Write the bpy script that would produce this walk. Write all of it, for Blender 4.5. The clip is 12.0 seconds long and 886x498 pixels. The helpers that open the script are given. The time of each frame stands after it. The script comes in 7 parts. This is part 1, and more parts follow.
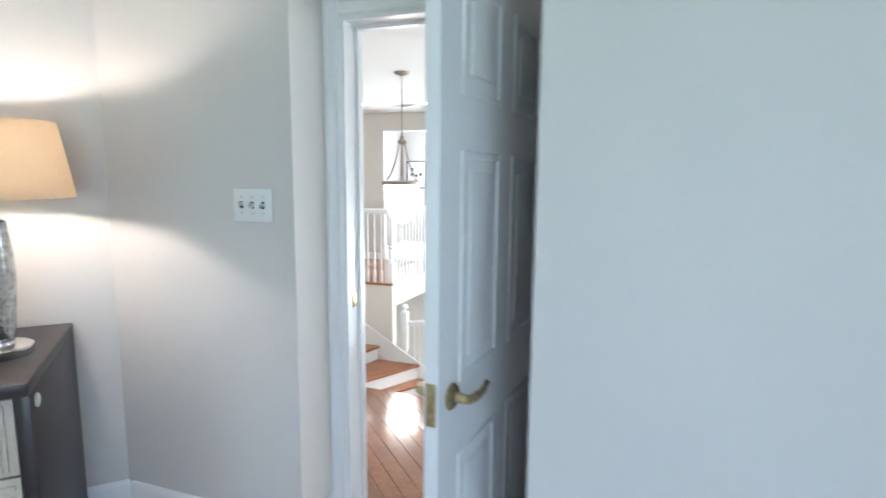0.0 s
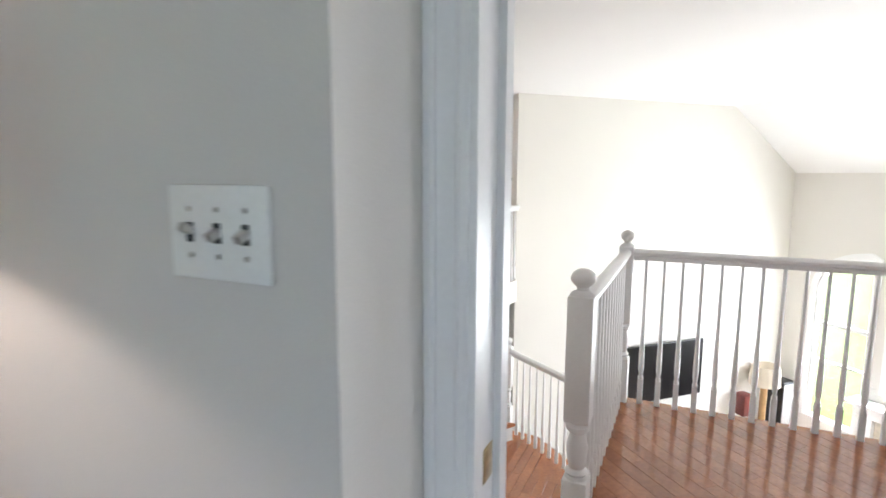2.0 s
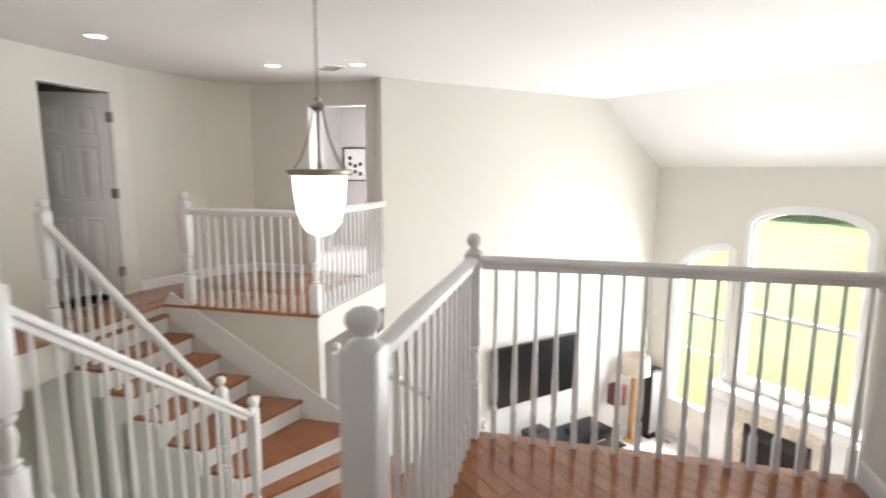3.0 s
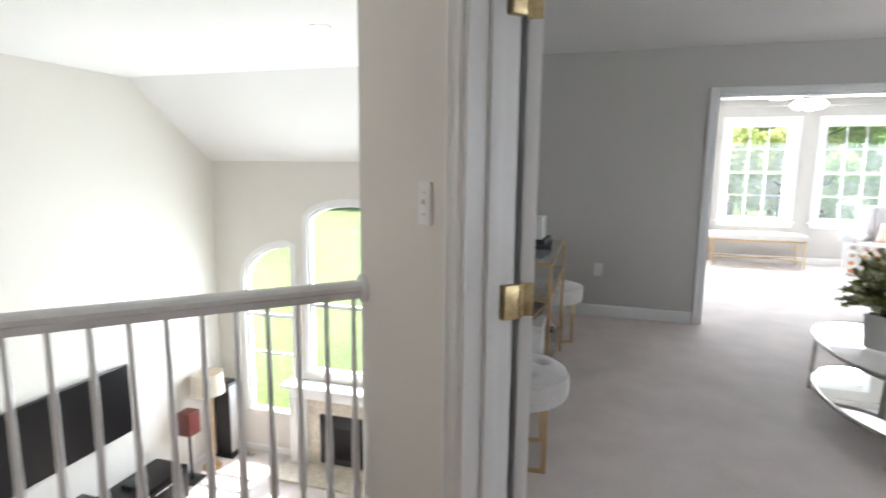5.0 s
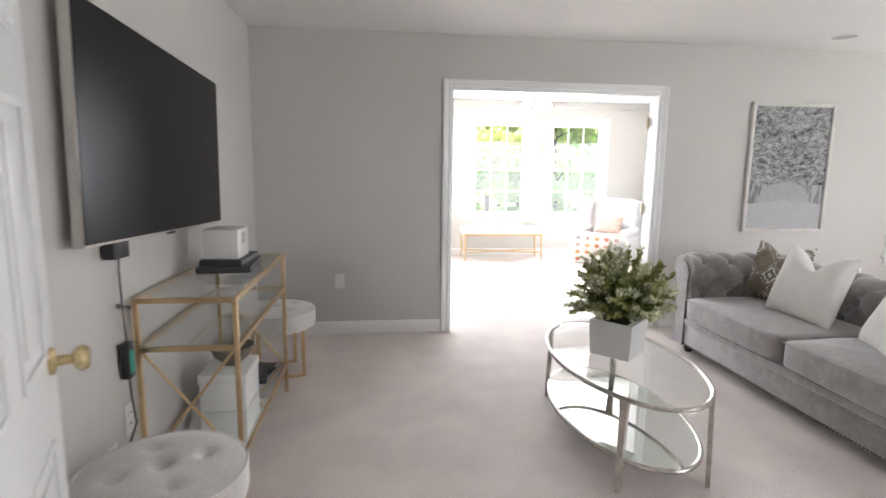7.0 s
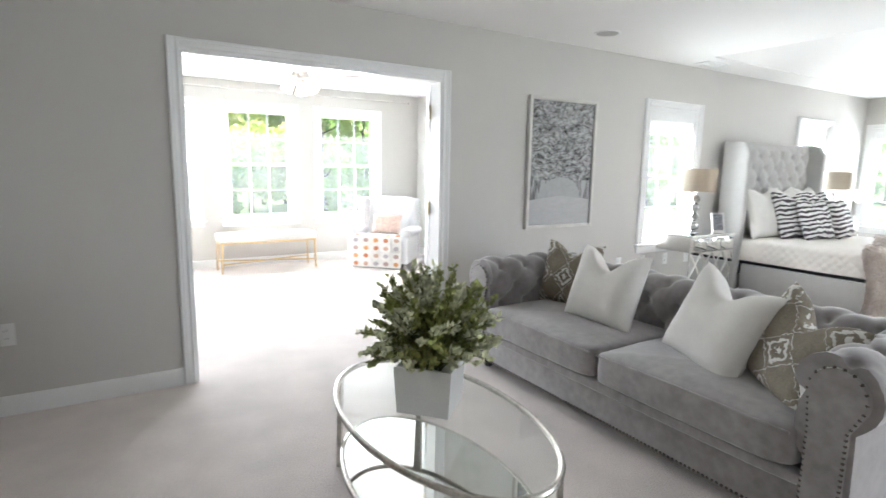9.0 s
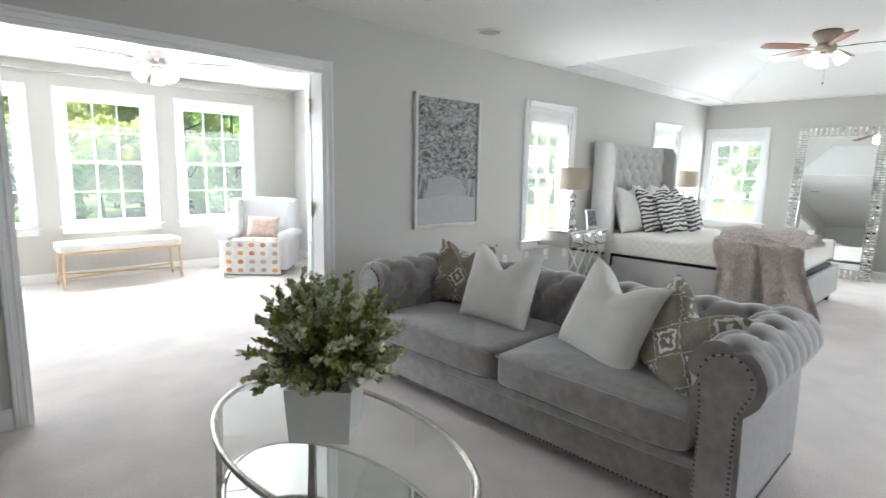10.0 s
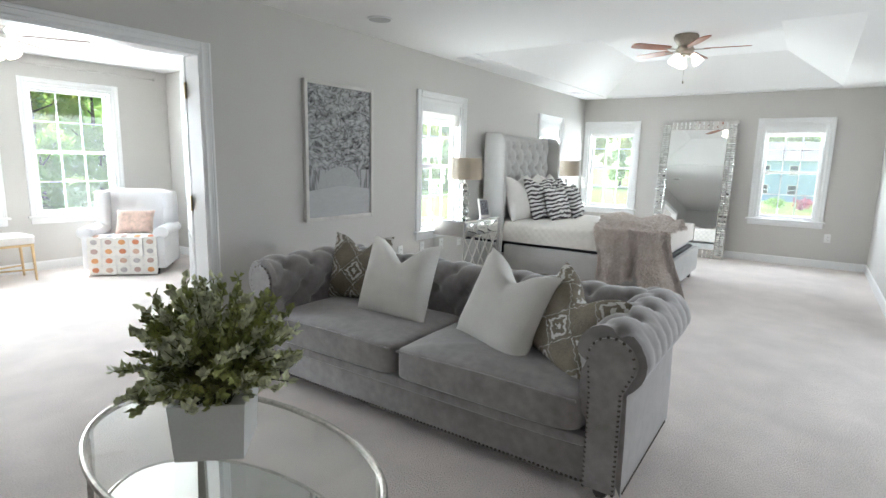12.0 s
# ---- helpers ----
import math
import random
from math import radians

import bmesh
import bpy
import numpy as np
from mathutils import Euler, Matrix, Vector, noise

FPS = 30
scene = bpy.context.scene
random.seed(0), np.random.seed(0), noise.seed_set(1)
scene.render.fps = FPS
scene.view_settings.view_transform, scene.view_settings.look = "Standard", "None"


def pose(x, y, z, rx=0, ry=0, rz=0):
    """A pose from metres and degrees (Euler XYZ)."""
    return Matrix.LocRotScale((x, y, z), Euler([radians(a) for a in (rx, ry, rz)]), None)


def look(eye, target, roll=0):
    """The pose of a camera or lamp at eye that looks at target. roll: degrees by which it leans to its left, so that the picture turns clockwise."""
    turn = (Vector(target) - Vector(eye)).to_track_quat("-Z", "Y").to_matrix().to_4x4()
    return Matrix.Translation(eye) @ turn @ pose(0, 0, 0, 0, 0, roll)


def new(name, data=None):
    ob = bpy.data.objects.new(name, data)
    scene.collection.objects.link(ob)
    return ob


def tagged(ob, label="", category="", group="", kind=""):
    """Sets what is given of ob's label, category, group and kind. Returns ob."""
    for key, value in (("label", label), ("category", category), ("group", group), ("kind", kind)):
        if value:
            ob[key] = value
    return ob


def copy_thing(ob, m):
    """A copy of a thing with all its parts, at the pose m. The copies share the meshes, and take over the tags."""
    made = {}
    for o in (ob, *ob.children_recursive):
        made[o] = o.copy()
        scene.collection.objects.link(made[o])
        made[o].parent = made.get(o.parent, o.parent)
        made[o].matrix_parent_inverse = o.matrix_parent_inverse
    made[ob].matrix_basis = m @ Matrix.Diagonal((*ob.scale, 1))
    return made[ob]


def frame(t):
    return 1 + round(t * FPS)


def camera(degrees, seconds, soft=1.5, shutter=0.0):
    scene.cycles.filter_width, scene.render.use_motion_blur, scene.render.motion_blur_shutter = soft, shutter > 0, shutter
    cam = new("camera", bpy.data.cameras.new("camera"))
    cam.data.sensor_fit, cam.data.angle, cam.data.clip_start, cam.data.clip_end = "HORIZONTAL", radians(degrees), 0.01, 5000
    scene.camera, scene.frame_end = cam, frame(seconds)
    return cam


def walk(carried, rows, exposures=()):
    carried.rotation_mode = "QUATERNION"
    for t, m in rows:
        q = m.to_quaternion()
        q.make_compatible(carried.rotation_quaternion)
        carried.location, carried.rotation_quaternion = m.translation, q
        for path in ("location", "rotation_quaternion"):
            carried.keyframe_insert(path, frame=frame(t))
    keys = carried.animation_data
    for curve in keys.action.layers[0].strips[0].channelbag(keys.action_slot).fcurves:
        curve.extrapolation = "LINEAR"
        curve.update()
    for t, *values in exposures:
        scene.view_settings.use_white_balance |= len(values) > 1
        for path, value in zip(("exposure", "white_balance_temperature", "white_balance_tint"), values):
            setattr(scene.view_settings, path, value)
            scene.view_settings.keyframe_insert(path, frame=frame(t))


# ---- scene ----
import collections
import itertools

# ---- camera ----
cam = camera(79.5, 12.0, 1.5, 0.4)
PATH = [
    (0, (2.769, -1.520, 1.464), (0.986, -0.656, 1.191), 0.5),
    (0.2, (2.621, -1.549, 1.454), (0.805, -0.758, 1.182), 0.5),
    (0.6, (2.333, -1.596, 1.450), (0.473, -0.915, 1.178), 0.5),
    (1, (2.057, -1.580, 1.442), (0.175, -0.958, 1.171), 0.4),
    (1.5, (1.701, -1.456, 1.449), (-0.177, -0.828, 1.171), 0.2),
    (2, (1.413, -1.259, 1.424), (-0.449, -0.575, 1.147), 0.1),
    (2.5, (1.166, -0.973, 1.409), (-0.636, -0.154, 1.123), 0.1),
    (2.7, (1.075, -0.823, 1.415), (-0.692, 0.065, 1.122), 0.1),
    (4.3, (0.723, 0.146, 1.388), (-0.273, 1.855, 1.093), 0.8),
    (4.5, (0.776, 0.244, 1.393), (-0.115, 2.009, 1.091), 0.6),
    (5, (0.870, 0.419, 1.392), (0.304, 2.314, 1.090), 0.6),
    (5.5, (0.970, 0.597, 1.412), (0.683, 2.552, 1.107), 0.7),
    (6, (1.069, 0.765, 1.418), (0.995, 2.740, 1.112), 0.7),
    (6.5, (1.147, 0.986, 1.420), (1.240, 2.961, 1.118), 0.8),
    (6.7, (1.166, 1.073, 1.411), (1.314, 3.045, 1.108), 0.8),
    (8.3, (1.346, 1.828, 1.380), (2.059, 3.672, 1.075), 0.8),
    (8.5, (1.385, 1.877, 1.377), (2.182, 3.686, 1.072), 0.9),
    (9, (1.428, 2.064, 1.378), (2.454, 3.754, 1.074), 1.0),
    (9.5, (1.463, 2.185, 1.368), (2.688, 3.738, 1.070), 1.0),
    (10, (1.480, 2.243, 1.362), (2.860, 3.663, 1.066), 1.1),
    (10.5, (1.482, 2.240, 1.376), (2.965, 3.545, 1.070), 1.1),
    (11, (1.492, 2.263, 1.373), (3.049, 3.481, 1.066), 1.2),
    (11.5, (1.500, 2.283, 1.362), (3.104, 3.439, 1.052), 1.2),
    (12, (1.500, 2.278, 1.385), (3.127, 3.391, 1.054), 1.3),
]
EXPOSURES = [(0, 2.4, 6000, 13), (0.2, 2.4, 6200, 15), (0.5, 2.36, 6450, 18), (1.6, 2.1, 6450, 19), (2.1, 1.85, 6400, 18), (2.6, 1.72, 6750, 19), (4.3, 1.47, 6100, 11), (5.2, 1.46, 6450, 17), (6.4, 1.80, 6700, 19),
             (8.3, 2.06, 6550, 16), (9.5, 1.54, 6350, 13), (11, 1.32, 6350, 12), (12, 1.30, 6350, 12)]
walk(cam, [(t, look(eye, target, roll)) for t, eye, target, roll in PATH], EXPOSURES)

# ---- world and large lights ----
SUN_HEIGHT, SUN_TURN = 63.0, 8.0  # degrees above the horizon; degrees east of the +y direction
world = bpy.data.worlds.new("sky")
scene.world = world
world.use_nodes = True
wn = world.node_tree
wn.nodes.clear()
sky = wn.nodes.new("ShaderNodeTexSky")
sky.sky_type, sky.sun_disc = "NISHITA", False
sky.sun_elevation, sky.sun_rotation = radians(SUN_HEIGHT), radians(SUN_TURN)
sky_bg = wn.nodes.new("ShaderNodeBackground")
sky_bg.inputs["Strength"].default_value = 0.15
sky_out = wn.nodes.new("ShaderNodeOutputWorld")
wn.links.new(sky.outputs[0], sky_bg.inputs[0])
wn.links.new(sky_bg.outputs[0], sky_out.inputs[0])

sun = new("sun", bpy.data.lights.new("sun", "SUN"))
sun.data.energy, sun.data.angle, sun.data.color = 5.0, radians(0.53), (1.0, 0.95, 0.88)
a, b = radians(SUN_TURN), radians(SUN_HEIGHT)
sun.matrix_world = look((0, 0, 20), Vector((0, 0, 20)) - Vector((math.sin(a) * math.cos(b), math.cos(a) * math.cos(b), math.sin(b))))


def area_light(name, at, towards, width, height, power, colour=(0.86, 0.94, 1.0)):
    """The sky's light that comes in at a window, or an added fill."""
    lamp = new(name, bpy.data.lights.new(name, "AREA"))
    lamp.data.shape, lamp.data.size, lamp.data.size_y = "RECTANGLE", width, height
    lamp.data.energy, lamp.data.color = power, colour
    lamp.matrix_world = look(at, Vector(at) + Vector(towards))
    return lamp


area_light("sky_or_fill_light", (3.1, 9.80, 1.40), (0, -1, -0.25), 0.95, 1.5, 38)
area_light("sky_or_fill_light", (4.35, 9.80, 1.40), (0, -1, -0.25), 0.95, 1.5, 38)
area_light("sky_or_fill_light", (1.85, 9.80, 1.40), (0, -1, -0.25), 0.95, 1.5, 38)
area_light("sky_or_fill_light", (6.325, 5.82, 1.35), (0, -1, -0.15), 0.8, 1.4, 26)
area_light("sky_or_fill_light", (9.20, 5.82, 1.35), (0, -1, -0.15), 0.8, 1.4, 26)
area_light("sky_or_fill_light", (10.80, 5.13, 1.35), (-1, 0, -0.15), 0.8, 1.4, 27)
area_light("sky_or_fill_light", (10.80, 2.555, 1.35), (-1, 0, -0.15), 0.8, 1.4, 27)
# from a window added out of view, to lift the sofa and carpet
area_light("sky_or_fill_light", (5.85, 0.05, 1.40), (-0.7, 1, -0.25), 1.1, 1.5, 23)
area_light("sky_or_fill_light", (-4.22, 7.90, -1.2), (0, -1, 0), 0.9, 2.4, 31)
area_light("sky_or_fill_light", (-2.72, 7.90, -0.6), (0, -1, 0), 1.4, 2.5, 60)
area_light("sky_or_fill_light", (-1.22, 7.90, -1.2), (0, -1, 0), 0.9, 2.4, 31)

# ---- materials ----
def mat(name, colour, rough=0.6, metal=0.0, vary=0.06, size=3.0, grain=120.0, bump=0.0, sheen=0.0, per_piece=0.0, coat=0.0, second=None):
    """A surface whose colour drifts over a large scale and a fine one, with fine relief."""
    m = bpy.data.materials.new(name)
    m.use_nodes = True
    t = m.node_tree
    p = t.nodes["Principled BSDF"]
    p.inputs["Roughness"].default_value, p.inputs["Metallic"].default_value = rough, metal
    p.inputs["Sheen Weight"].default_value, p.inputs["Coat Weight"].default_value = sheen, coat
    co = t.nodes.new("ShaderNodeTexCoord")
    big, fine = t.nodes.new("ShaderNodeTexNoise"), t.nodes.new("ShaderNodeTexNoise")
    big.inputs["Scale"].default_value, fine.inputs["Scale"].default_value = size, grain
    big.inputs["Detail"].default_value, fine.inputs["Detail"].default_value = 3.0, 2.0
    for n in (big, fine):
        t.links.new(co.outputs["Object"], n.inputs["Vector"])
    mixed = t.nodes.new("ShaderNodeMath")
    mixed.operation = "ADD"
    t.links.new(big.outputs["Fac"], mixed.inputs[0])
    t.links.new(fine.outputs["Fac"], mixed.inputs[1])
    ramp = t.nodes.new("ShaderNodeMapRange")
    ramp.inputs["From Min"].default_value, ramp.inputs["From Max"].default_value = 0.7, 1.3
    t.links.new(mixed.outputs[0], ramp.inputs["Value"])
    mix = t.nodes.new("ShaderNodeMix")
    mix.data_type = "RGBA"
    lo = second or tuple(c * (1 - vary * 2) for c in colour)
    hi = tuple(min(1.0, c * (1 + vary)) for c in colour)
    mix.inputs["A"].default_value, mix.inputs["B"].default_value = (*lo, 1), (*hi, 1)
    t.links.new(ramp.outputs["Result"], mix.inputs["Factor"])
    last = mix.outputs["Result"]
    if per_piece:
        info, hsv, span = t.nodes.new("ShaderNodeObjectInfo"), t.nodes.new("ShaderNodeHueSaturation"), t.nodes.new("ShaderNodeMapRange")
        span.inputs["To Min"].default_value, span.inputs["To Max"].default_value = 1 - per_piece, 1 + per_piece
        t.links.new(info.outputs["Random"], span.inputs["Value"])
        t.links.new(span.outputs["Result"], hsv.inputs["Value"])
        t.links.new(last, hsv.inputs["Color"])
        last = hsv.outputs["Color"]
    t.links.new(last, p.inputs["Base Color"])
    if bump:
        b = t.nodes.new("ShaderNodeBump")
        b.inputs["Strength"].default_value, b.inputs["Distance"].default_value = bump, 0.01
        t.links.new(fine.outputs["Fac"], b.inputs["Height"])
        t.links.new(b.outputs["Normal"], p.inputs["Normal"])
    return m


def node_of(m, kind):
    return next(n for n in m.node_tree.nodes if n.bl_idname == kind)


def glow(name, colour, strength):
    m = bpy.data.materials.new(name)
    m.use_nodes = True
    p = m.node_tree.nodes["Principled BSDF"]
    p.inputs["Base Color"].default_value = (*colour, 1)
    p.inputs["Emission Color"].default_value = (*colour, 1)
    p.inputs["Emission Strength"].default_value = strength
    return m


def glass(name, colour=(0.98, 1.0, 0.99), rough=0.0):
    """Clear sheet glass: mostly see-through, with a mirror's share by Fresnel."""
    m = bpy.data.materials.new(name)
    m.use_nodes = True
    t = m.node_tree
    t.nodes.clear()
    out, mixer = t.nodes.new("ShaderNodeOutputMaterial"), t.nodes.new("ShaderNodeMixShader")
    clear, gloss, fres = t.nodes.new("ShaderNodeBsdfTransparent"), t.nodes.new("ShaderNodeBsdfGlossy"), t.nodes.new("ShaderNodeLayerWeight")
    steep, share = t.nodes.new("ShaderNodeMath"), t.nodes.new("ShaderNodeMath")
    steep.operation, share.operation = "POWER", "MULTIPLY_ADD"
    steep.inputs[1].default_value, share.inputs[1].default_value, share.inputs[2].default_value = 4.0, 0.7, 0.035
    clear.inputs["Color"].default_value = (*colour, 1)
    gloss.inputs["Roughness"].default_value = rough
    fres.inputs["Blend"].default_value = 0.5
    t.links.new(fres.outputs["Facing"], steep.inputs[0])
    t.links.new(steep.outputs[0], share.inputs[0])
    t.links.new(share.outputs[0], mixer.inputs[0])
    t.links.new(clear.outputs[0], mixer.inputs[1])
    t.links.new(gloss.outputs[0], mixer.inputs[2])
    t.links.new(mixer.outputs[0], out.inputs[0])
    return m


PAINT_GREIGE = mat("greige_wall_paint", (0.60, 0.58, 0.55), 0.7, vary=0.02, size=0.8, grain=260, bump=0.04)
PAINT_CREAM = mat("cream_wall_paint", (0.76, 0.73, 0.68), 0.7, vary=0.02, size=0.8, grain=260, bump=0.04)
PAINT_OFFICE = mat("warm_grey_wall_paint", (0.66, 0.63, 0.60), 0.7, vary=0.02, size=0.8, grain=260, bump=0.04)
PAINT_CEILING = mat("ceiling_paint", (0.84, 0.83, 0.81), 0.85, vary=0.015, size=0.6, grain=220, bump=0.06)
PAINT_TRIM = mat("white_trim_paint", (0.84, 0.84, 0.83), 0.32, vary=0.015, size=2.0, grain=90, bump=0.01)
CARPET = mat("beige_carpet", (0.78, 0.70, 0.655), 0.95, vary=0.085, size=3.2, grain=130, bump=0.75, sheen=0.3)
WOOD = mat("red_brown_hardwood", (0.39, 0.145, 0.06), 0.15, vary=0.11, size=6.0, grain=40, bump=0.02, per_piece=0.13, coat=0.3)
BRASS = mat("brass", (0.60, 0.48, 0.27), 0.30, 1.0, vary=0.14, size=30, grain=90, bump=0.05)
GOLD = mat("brushed_gold_metal", (0.70, 0.52, 0.30), 0.32, 1.0, vary=0.06, size=15)
NICKEL = mat("brushed_nickel", (0.62, 0.60, 0.57), 0.3, 1.0, vary=0.05, size=12)
PEWTER = mat("pewter_finish", (0.33, 0.29, 0.24), 0.4, 0.8, vary=0.1, size=15)
BLACK = mat("black_plastic", (0.02, 0.02, 0.022), 0.35, vary=0.1, size=10)
SCREEN = mat("dark_screen", (0.008, 0.007, 0.008), 0.3, vary=0.05, size=2)
SCREEN.node_tree.nodes["Principled BSDF"].inputs["Specular IOR Level"].default_value = 0.16
PLASTIC = mat("white_plastic", (0.82, 0.82, 0.80), 0.35, vary=0.02, size=8)
GLASS = glass("window_glass")
# a small translucent share puts the white haze of glare into the glass
pane_nodes, haze, sheer = GLASS.node_tree, GLASS.node_tree.nodes.new("ShaderNodeBsdfTranslucent"), GLASS.node_tree.nodes.new("ShaderNodeMixShader")
sheer.inputs[0].default_value = 0.014
haze.inputs["Color"].default_value = (0.85, 0.88, 0.86, 1)
last_node = next(n for n in pane_nodes.nodes if n.bl_idname == "ShaderNodeOutputMaterial")
pane_nodes.links.new(last_node.inputs[0].links[0].from_socket, sheer.inputs[1])
pane_nodes.links.new(haze.outputs[0], sheer.inputs[2])
pane_nodes.links.new(sheer.outputs[0], last_node.inputs[0])
TABLE_GLASS = glass("table_glass", (0.985, 0.996, 0.99))
MIRROR = mat("mirror_glass", (0.88, 0.90, 0.89), 0.02, 1.0, vary=0.01)
VELVET = mat("grey_velvet", (0.262, 0.24, 0.232), 0.72, vary=0.15, size=6.0, grain=22, bump=0.03, sheen=0.9)
STOOL_VELVET = mat("silver_velvet", (0.66, 0.63, 0.60), 0.8, vary=0.08, size=6.0, grain=90, bump=0.05, sheen=0.8)
LINEN_WHITE = mat("white_linen", (0.80, 0.78, 0.74), 0.9, vary=0.04, size=8, grain=300, bump=0.15, sheen=0.2)
LINEN_BASE = mat("silver_linen", (0.50, 0.49, 0.47), 0.9, vary=0.05, size=7, grain=320, bump=0.2, sheen=0.3)
DARK_WOOD = mat("espresso_wood", (0.035, 0.026, 0.024), 0.35, vary=0.2, size=12, grain=60)
GRASS = mat("lawn", (0.16, 0.26, 0.05), 0.9, vary=0.25, size=0.15, grain=6, bump=0.3)

def shade_material(name, colour):
    m = mat(name, colour, 0.9, vary=0.05, size=10, grain=350, bump=0.1)
    t = m.node_tree
    p = t.nodes["Principled BSDF"]
    tr, mx = t.nodes.new("ShaderNodeBsdfTranslucent"), t.nodes.new("ShaderNodeMixShader")
    tr.inputs["Color"].default_value = (*colour, 1)
    mx.inputs[0].default_value = 0.42
    out = t.nodes["Material Output"]
    t.links.new(p.outputs[0], mx.inputs[1])
    t.links.new(tr.outputs[0], mx.inputs[2])
    t.links.new(mx.outputs[0], out.inputs[0])
    return m


SHADE_PALE = shade_material("pale_window_shade", (0.80, 0.78, 0.75))

# ---- builders ----
TURN = pose(0, 0, 0, 0, 0, 45)  # the landing, stairs and office stand at 45 degrees to the other rooms
LAND = TURN @ pose(0, 0.08, 0)
STAIR_SCALE, STAIR_FROM = 1.10, Vector((1.166, -0.973, 1.42))
FAR = Matrix.Translation(STAIR_FROM) @ Matrix.Scale(STAIR_SCALE, 4) @ Matrix.Translation(-STAIR_FROM) @ LAND  # stairs and far hall


def box(bm, x0, x1, y0, y1, z0, z1, bevel=0.0, m=None):
    made = bmesh.ops.create_cube(bm, size=1.0)["verts"]
    for v in made:
        v.co = Vector(((x0 + x1) / 2 + v.co.x * (x1 - x0), (y0 + y1) / 2 + v.co.y * (y1 - y0), (z0 + z1) / 2 + v.co.z * (z1 - z0)))
    if bevel:
        edges = list({e for v in made for e in v.link_edges})
        r = bmesh.ops.bevel(bm, geom=edges, offset=bevel, segments=2, affect="EDGES", profile=0.5)
        made = list({v for f in r["faces"] for v in f.verts} | {v for v in made if v.is_valid})
    if m is not None:
        bmesh.ops.transform(bm, matrix=m, verts=made)
    return made


def lathe(bm, profile, seg=24, at=(0, 0, 0), m=None, sx=1.0, sy=1.0):
    """A turned shape from (radius, height) pairs."""
    rings, made = [], []
    for r, z in profile:
        ring = [bm.verts.new((at[0] + sx * max(r, 1e-4) * math.cos(2 * math.pi * i / seg), at[1] + sy * max(r, 1e-4) * math.sin(2 * math.pi * i / seg), at[2] + z)) for i in range(seg)]
        rings.append(ring)
        made += ring
    for lo, hi in zip(rings, rings[1:]):
        for i in range(seg):
            bm.faces.new((lo[i], lo[(i + 1) % seg], hi[(i + 1) % seg], hi[i]))
    bm.faces.new(rings[0][::-1])
    bm.faces.new(rings[-1])
    if m is not None:
        bmesh.ops.transform(bm, matrix=m, verts=made)
    return made


def rod(bm, p, q, r, r2=None, seg=10):
    p, q = Vector(p), Vector(q)
    d = q - p
    turn = d.to_track_quat("Z", "Y").to_matrix().to_4x4()
    return lathe(bm, [(r, 0), (r if r2 is None else r2, d.length)], seg, m=Matrix.Translation(p) @ turn)


def tube(bm, points, r, seg=8, closed=False):
    """A round bar along points."""
    pts = [Vector(p) for p in points]
    n = len(pts)
    rings = []
    side = None
    for i, p in enumerate(pts):
        before = pts[i - 1] if (i or closed) else p
        after = pts[(i + 1) % n] if (i < n - 1 or closed) else p
        d = (after - before).normalized()
        if side is None:
            side = d.orthogonal().normalized()
        side = (side - d * side.dot(d)).normalized()
        up = d.cross(side)
        rr = r[i] if isinstance(r, (list, tuple)) else r
        rings.append([bm.verts.new(p + rr * (math.cos(2 * math.pi * k / seg) * side + math.sin(2 * math.pi * k / seg) * up)) for k in range(seg)])
    for i in range(n if closed else n - 1):
        lo, hi = rings[i], rings[(i + 1) % n]
        for k in range(seg):
            bm.faces.new((lo[k], lo[(k + 1) % seg], hi[(k + 1) % seg], hi[k]))
    if not closed:
        bm.faces.new(rings[0][::-1])
        bm.faces.new(rings[-1])


def prism(bm, outline, z0, z1):
    """An upright prism over an outline of (x, y)."""
    lo = [bm.verts.new((x, y, z0)) for x, y in outline]
    hi = [bm.verts.new((x, y, z1)) for x, y in outline]
    n = len(outline)
    for i in range(n):
        bm.faces.new((lo[i], lo[(i + 1) % n], hi[(i + 1) % n], hi[i]))
    bm.faces.new(lo[::-1])
    bm.faces.new(hi)
    bmesh.ops.recalc_face_normals(bm, faces=bm.faces[:])


def profile_bar(bm, outline, p, q, up=(0, 0, 1)):
    """A bar of the given (side, up) outline from p to q."""
    p, q, up = Vector(p), Vector(q), Vector(up)
    d = (q - p).normalized()
    s = d.cross(up).normalized()
    u = s.cross(d)
    a = [bm.verts.new(p + s * x + u * y) for x, y in outline]
    b = [bm.verts.new(q + s * x + u * y) for x, y in outline]
    n = len(outline)
    for i in range(n):
        bm.faces.new((a[i], a[(i + 1) % n], b[(i + 1) % n], b[i]))
    bm.faces.new(a[::-1])
    bm.faces.new(b)
    bmesh.ops.recalc_face_normals(bm, faces=bm.faces[:])


def soft(ob, angle=40):
    for f in ob.data.polygons:
        f.use_smooth = True
    ob.data.set_sharp_from_angle(angle=radians(angle))
    return ob


def part(name, bm, material, parent=None, label="", m=None, smooth=True):
    """Links a bmesh as one mesh object, under a thing or a part."""
    if m is not None:
        bmesh.ops.transform(bm, matrix=m, verts=bm.verts[:])
    me = bpy.data.meshes.new(name)
    bm.to_mesh(me)
    bm.free()
    for x in (material if isinstance(material, (list, tuple)) else (material,)):
        me.materials.append(x)
    ob = new(name, me)
    if smooth:
        soft(ob)
    if parent is not None:
        ob.parent = parent
    return tagged(ob, label=label)


def thing(name, label, category, m, group=""):
    ob = new(name)
    ob.empty_display_size = 0.1
    ob.matrix_world = m
    return tagged(ob, label, category, group)


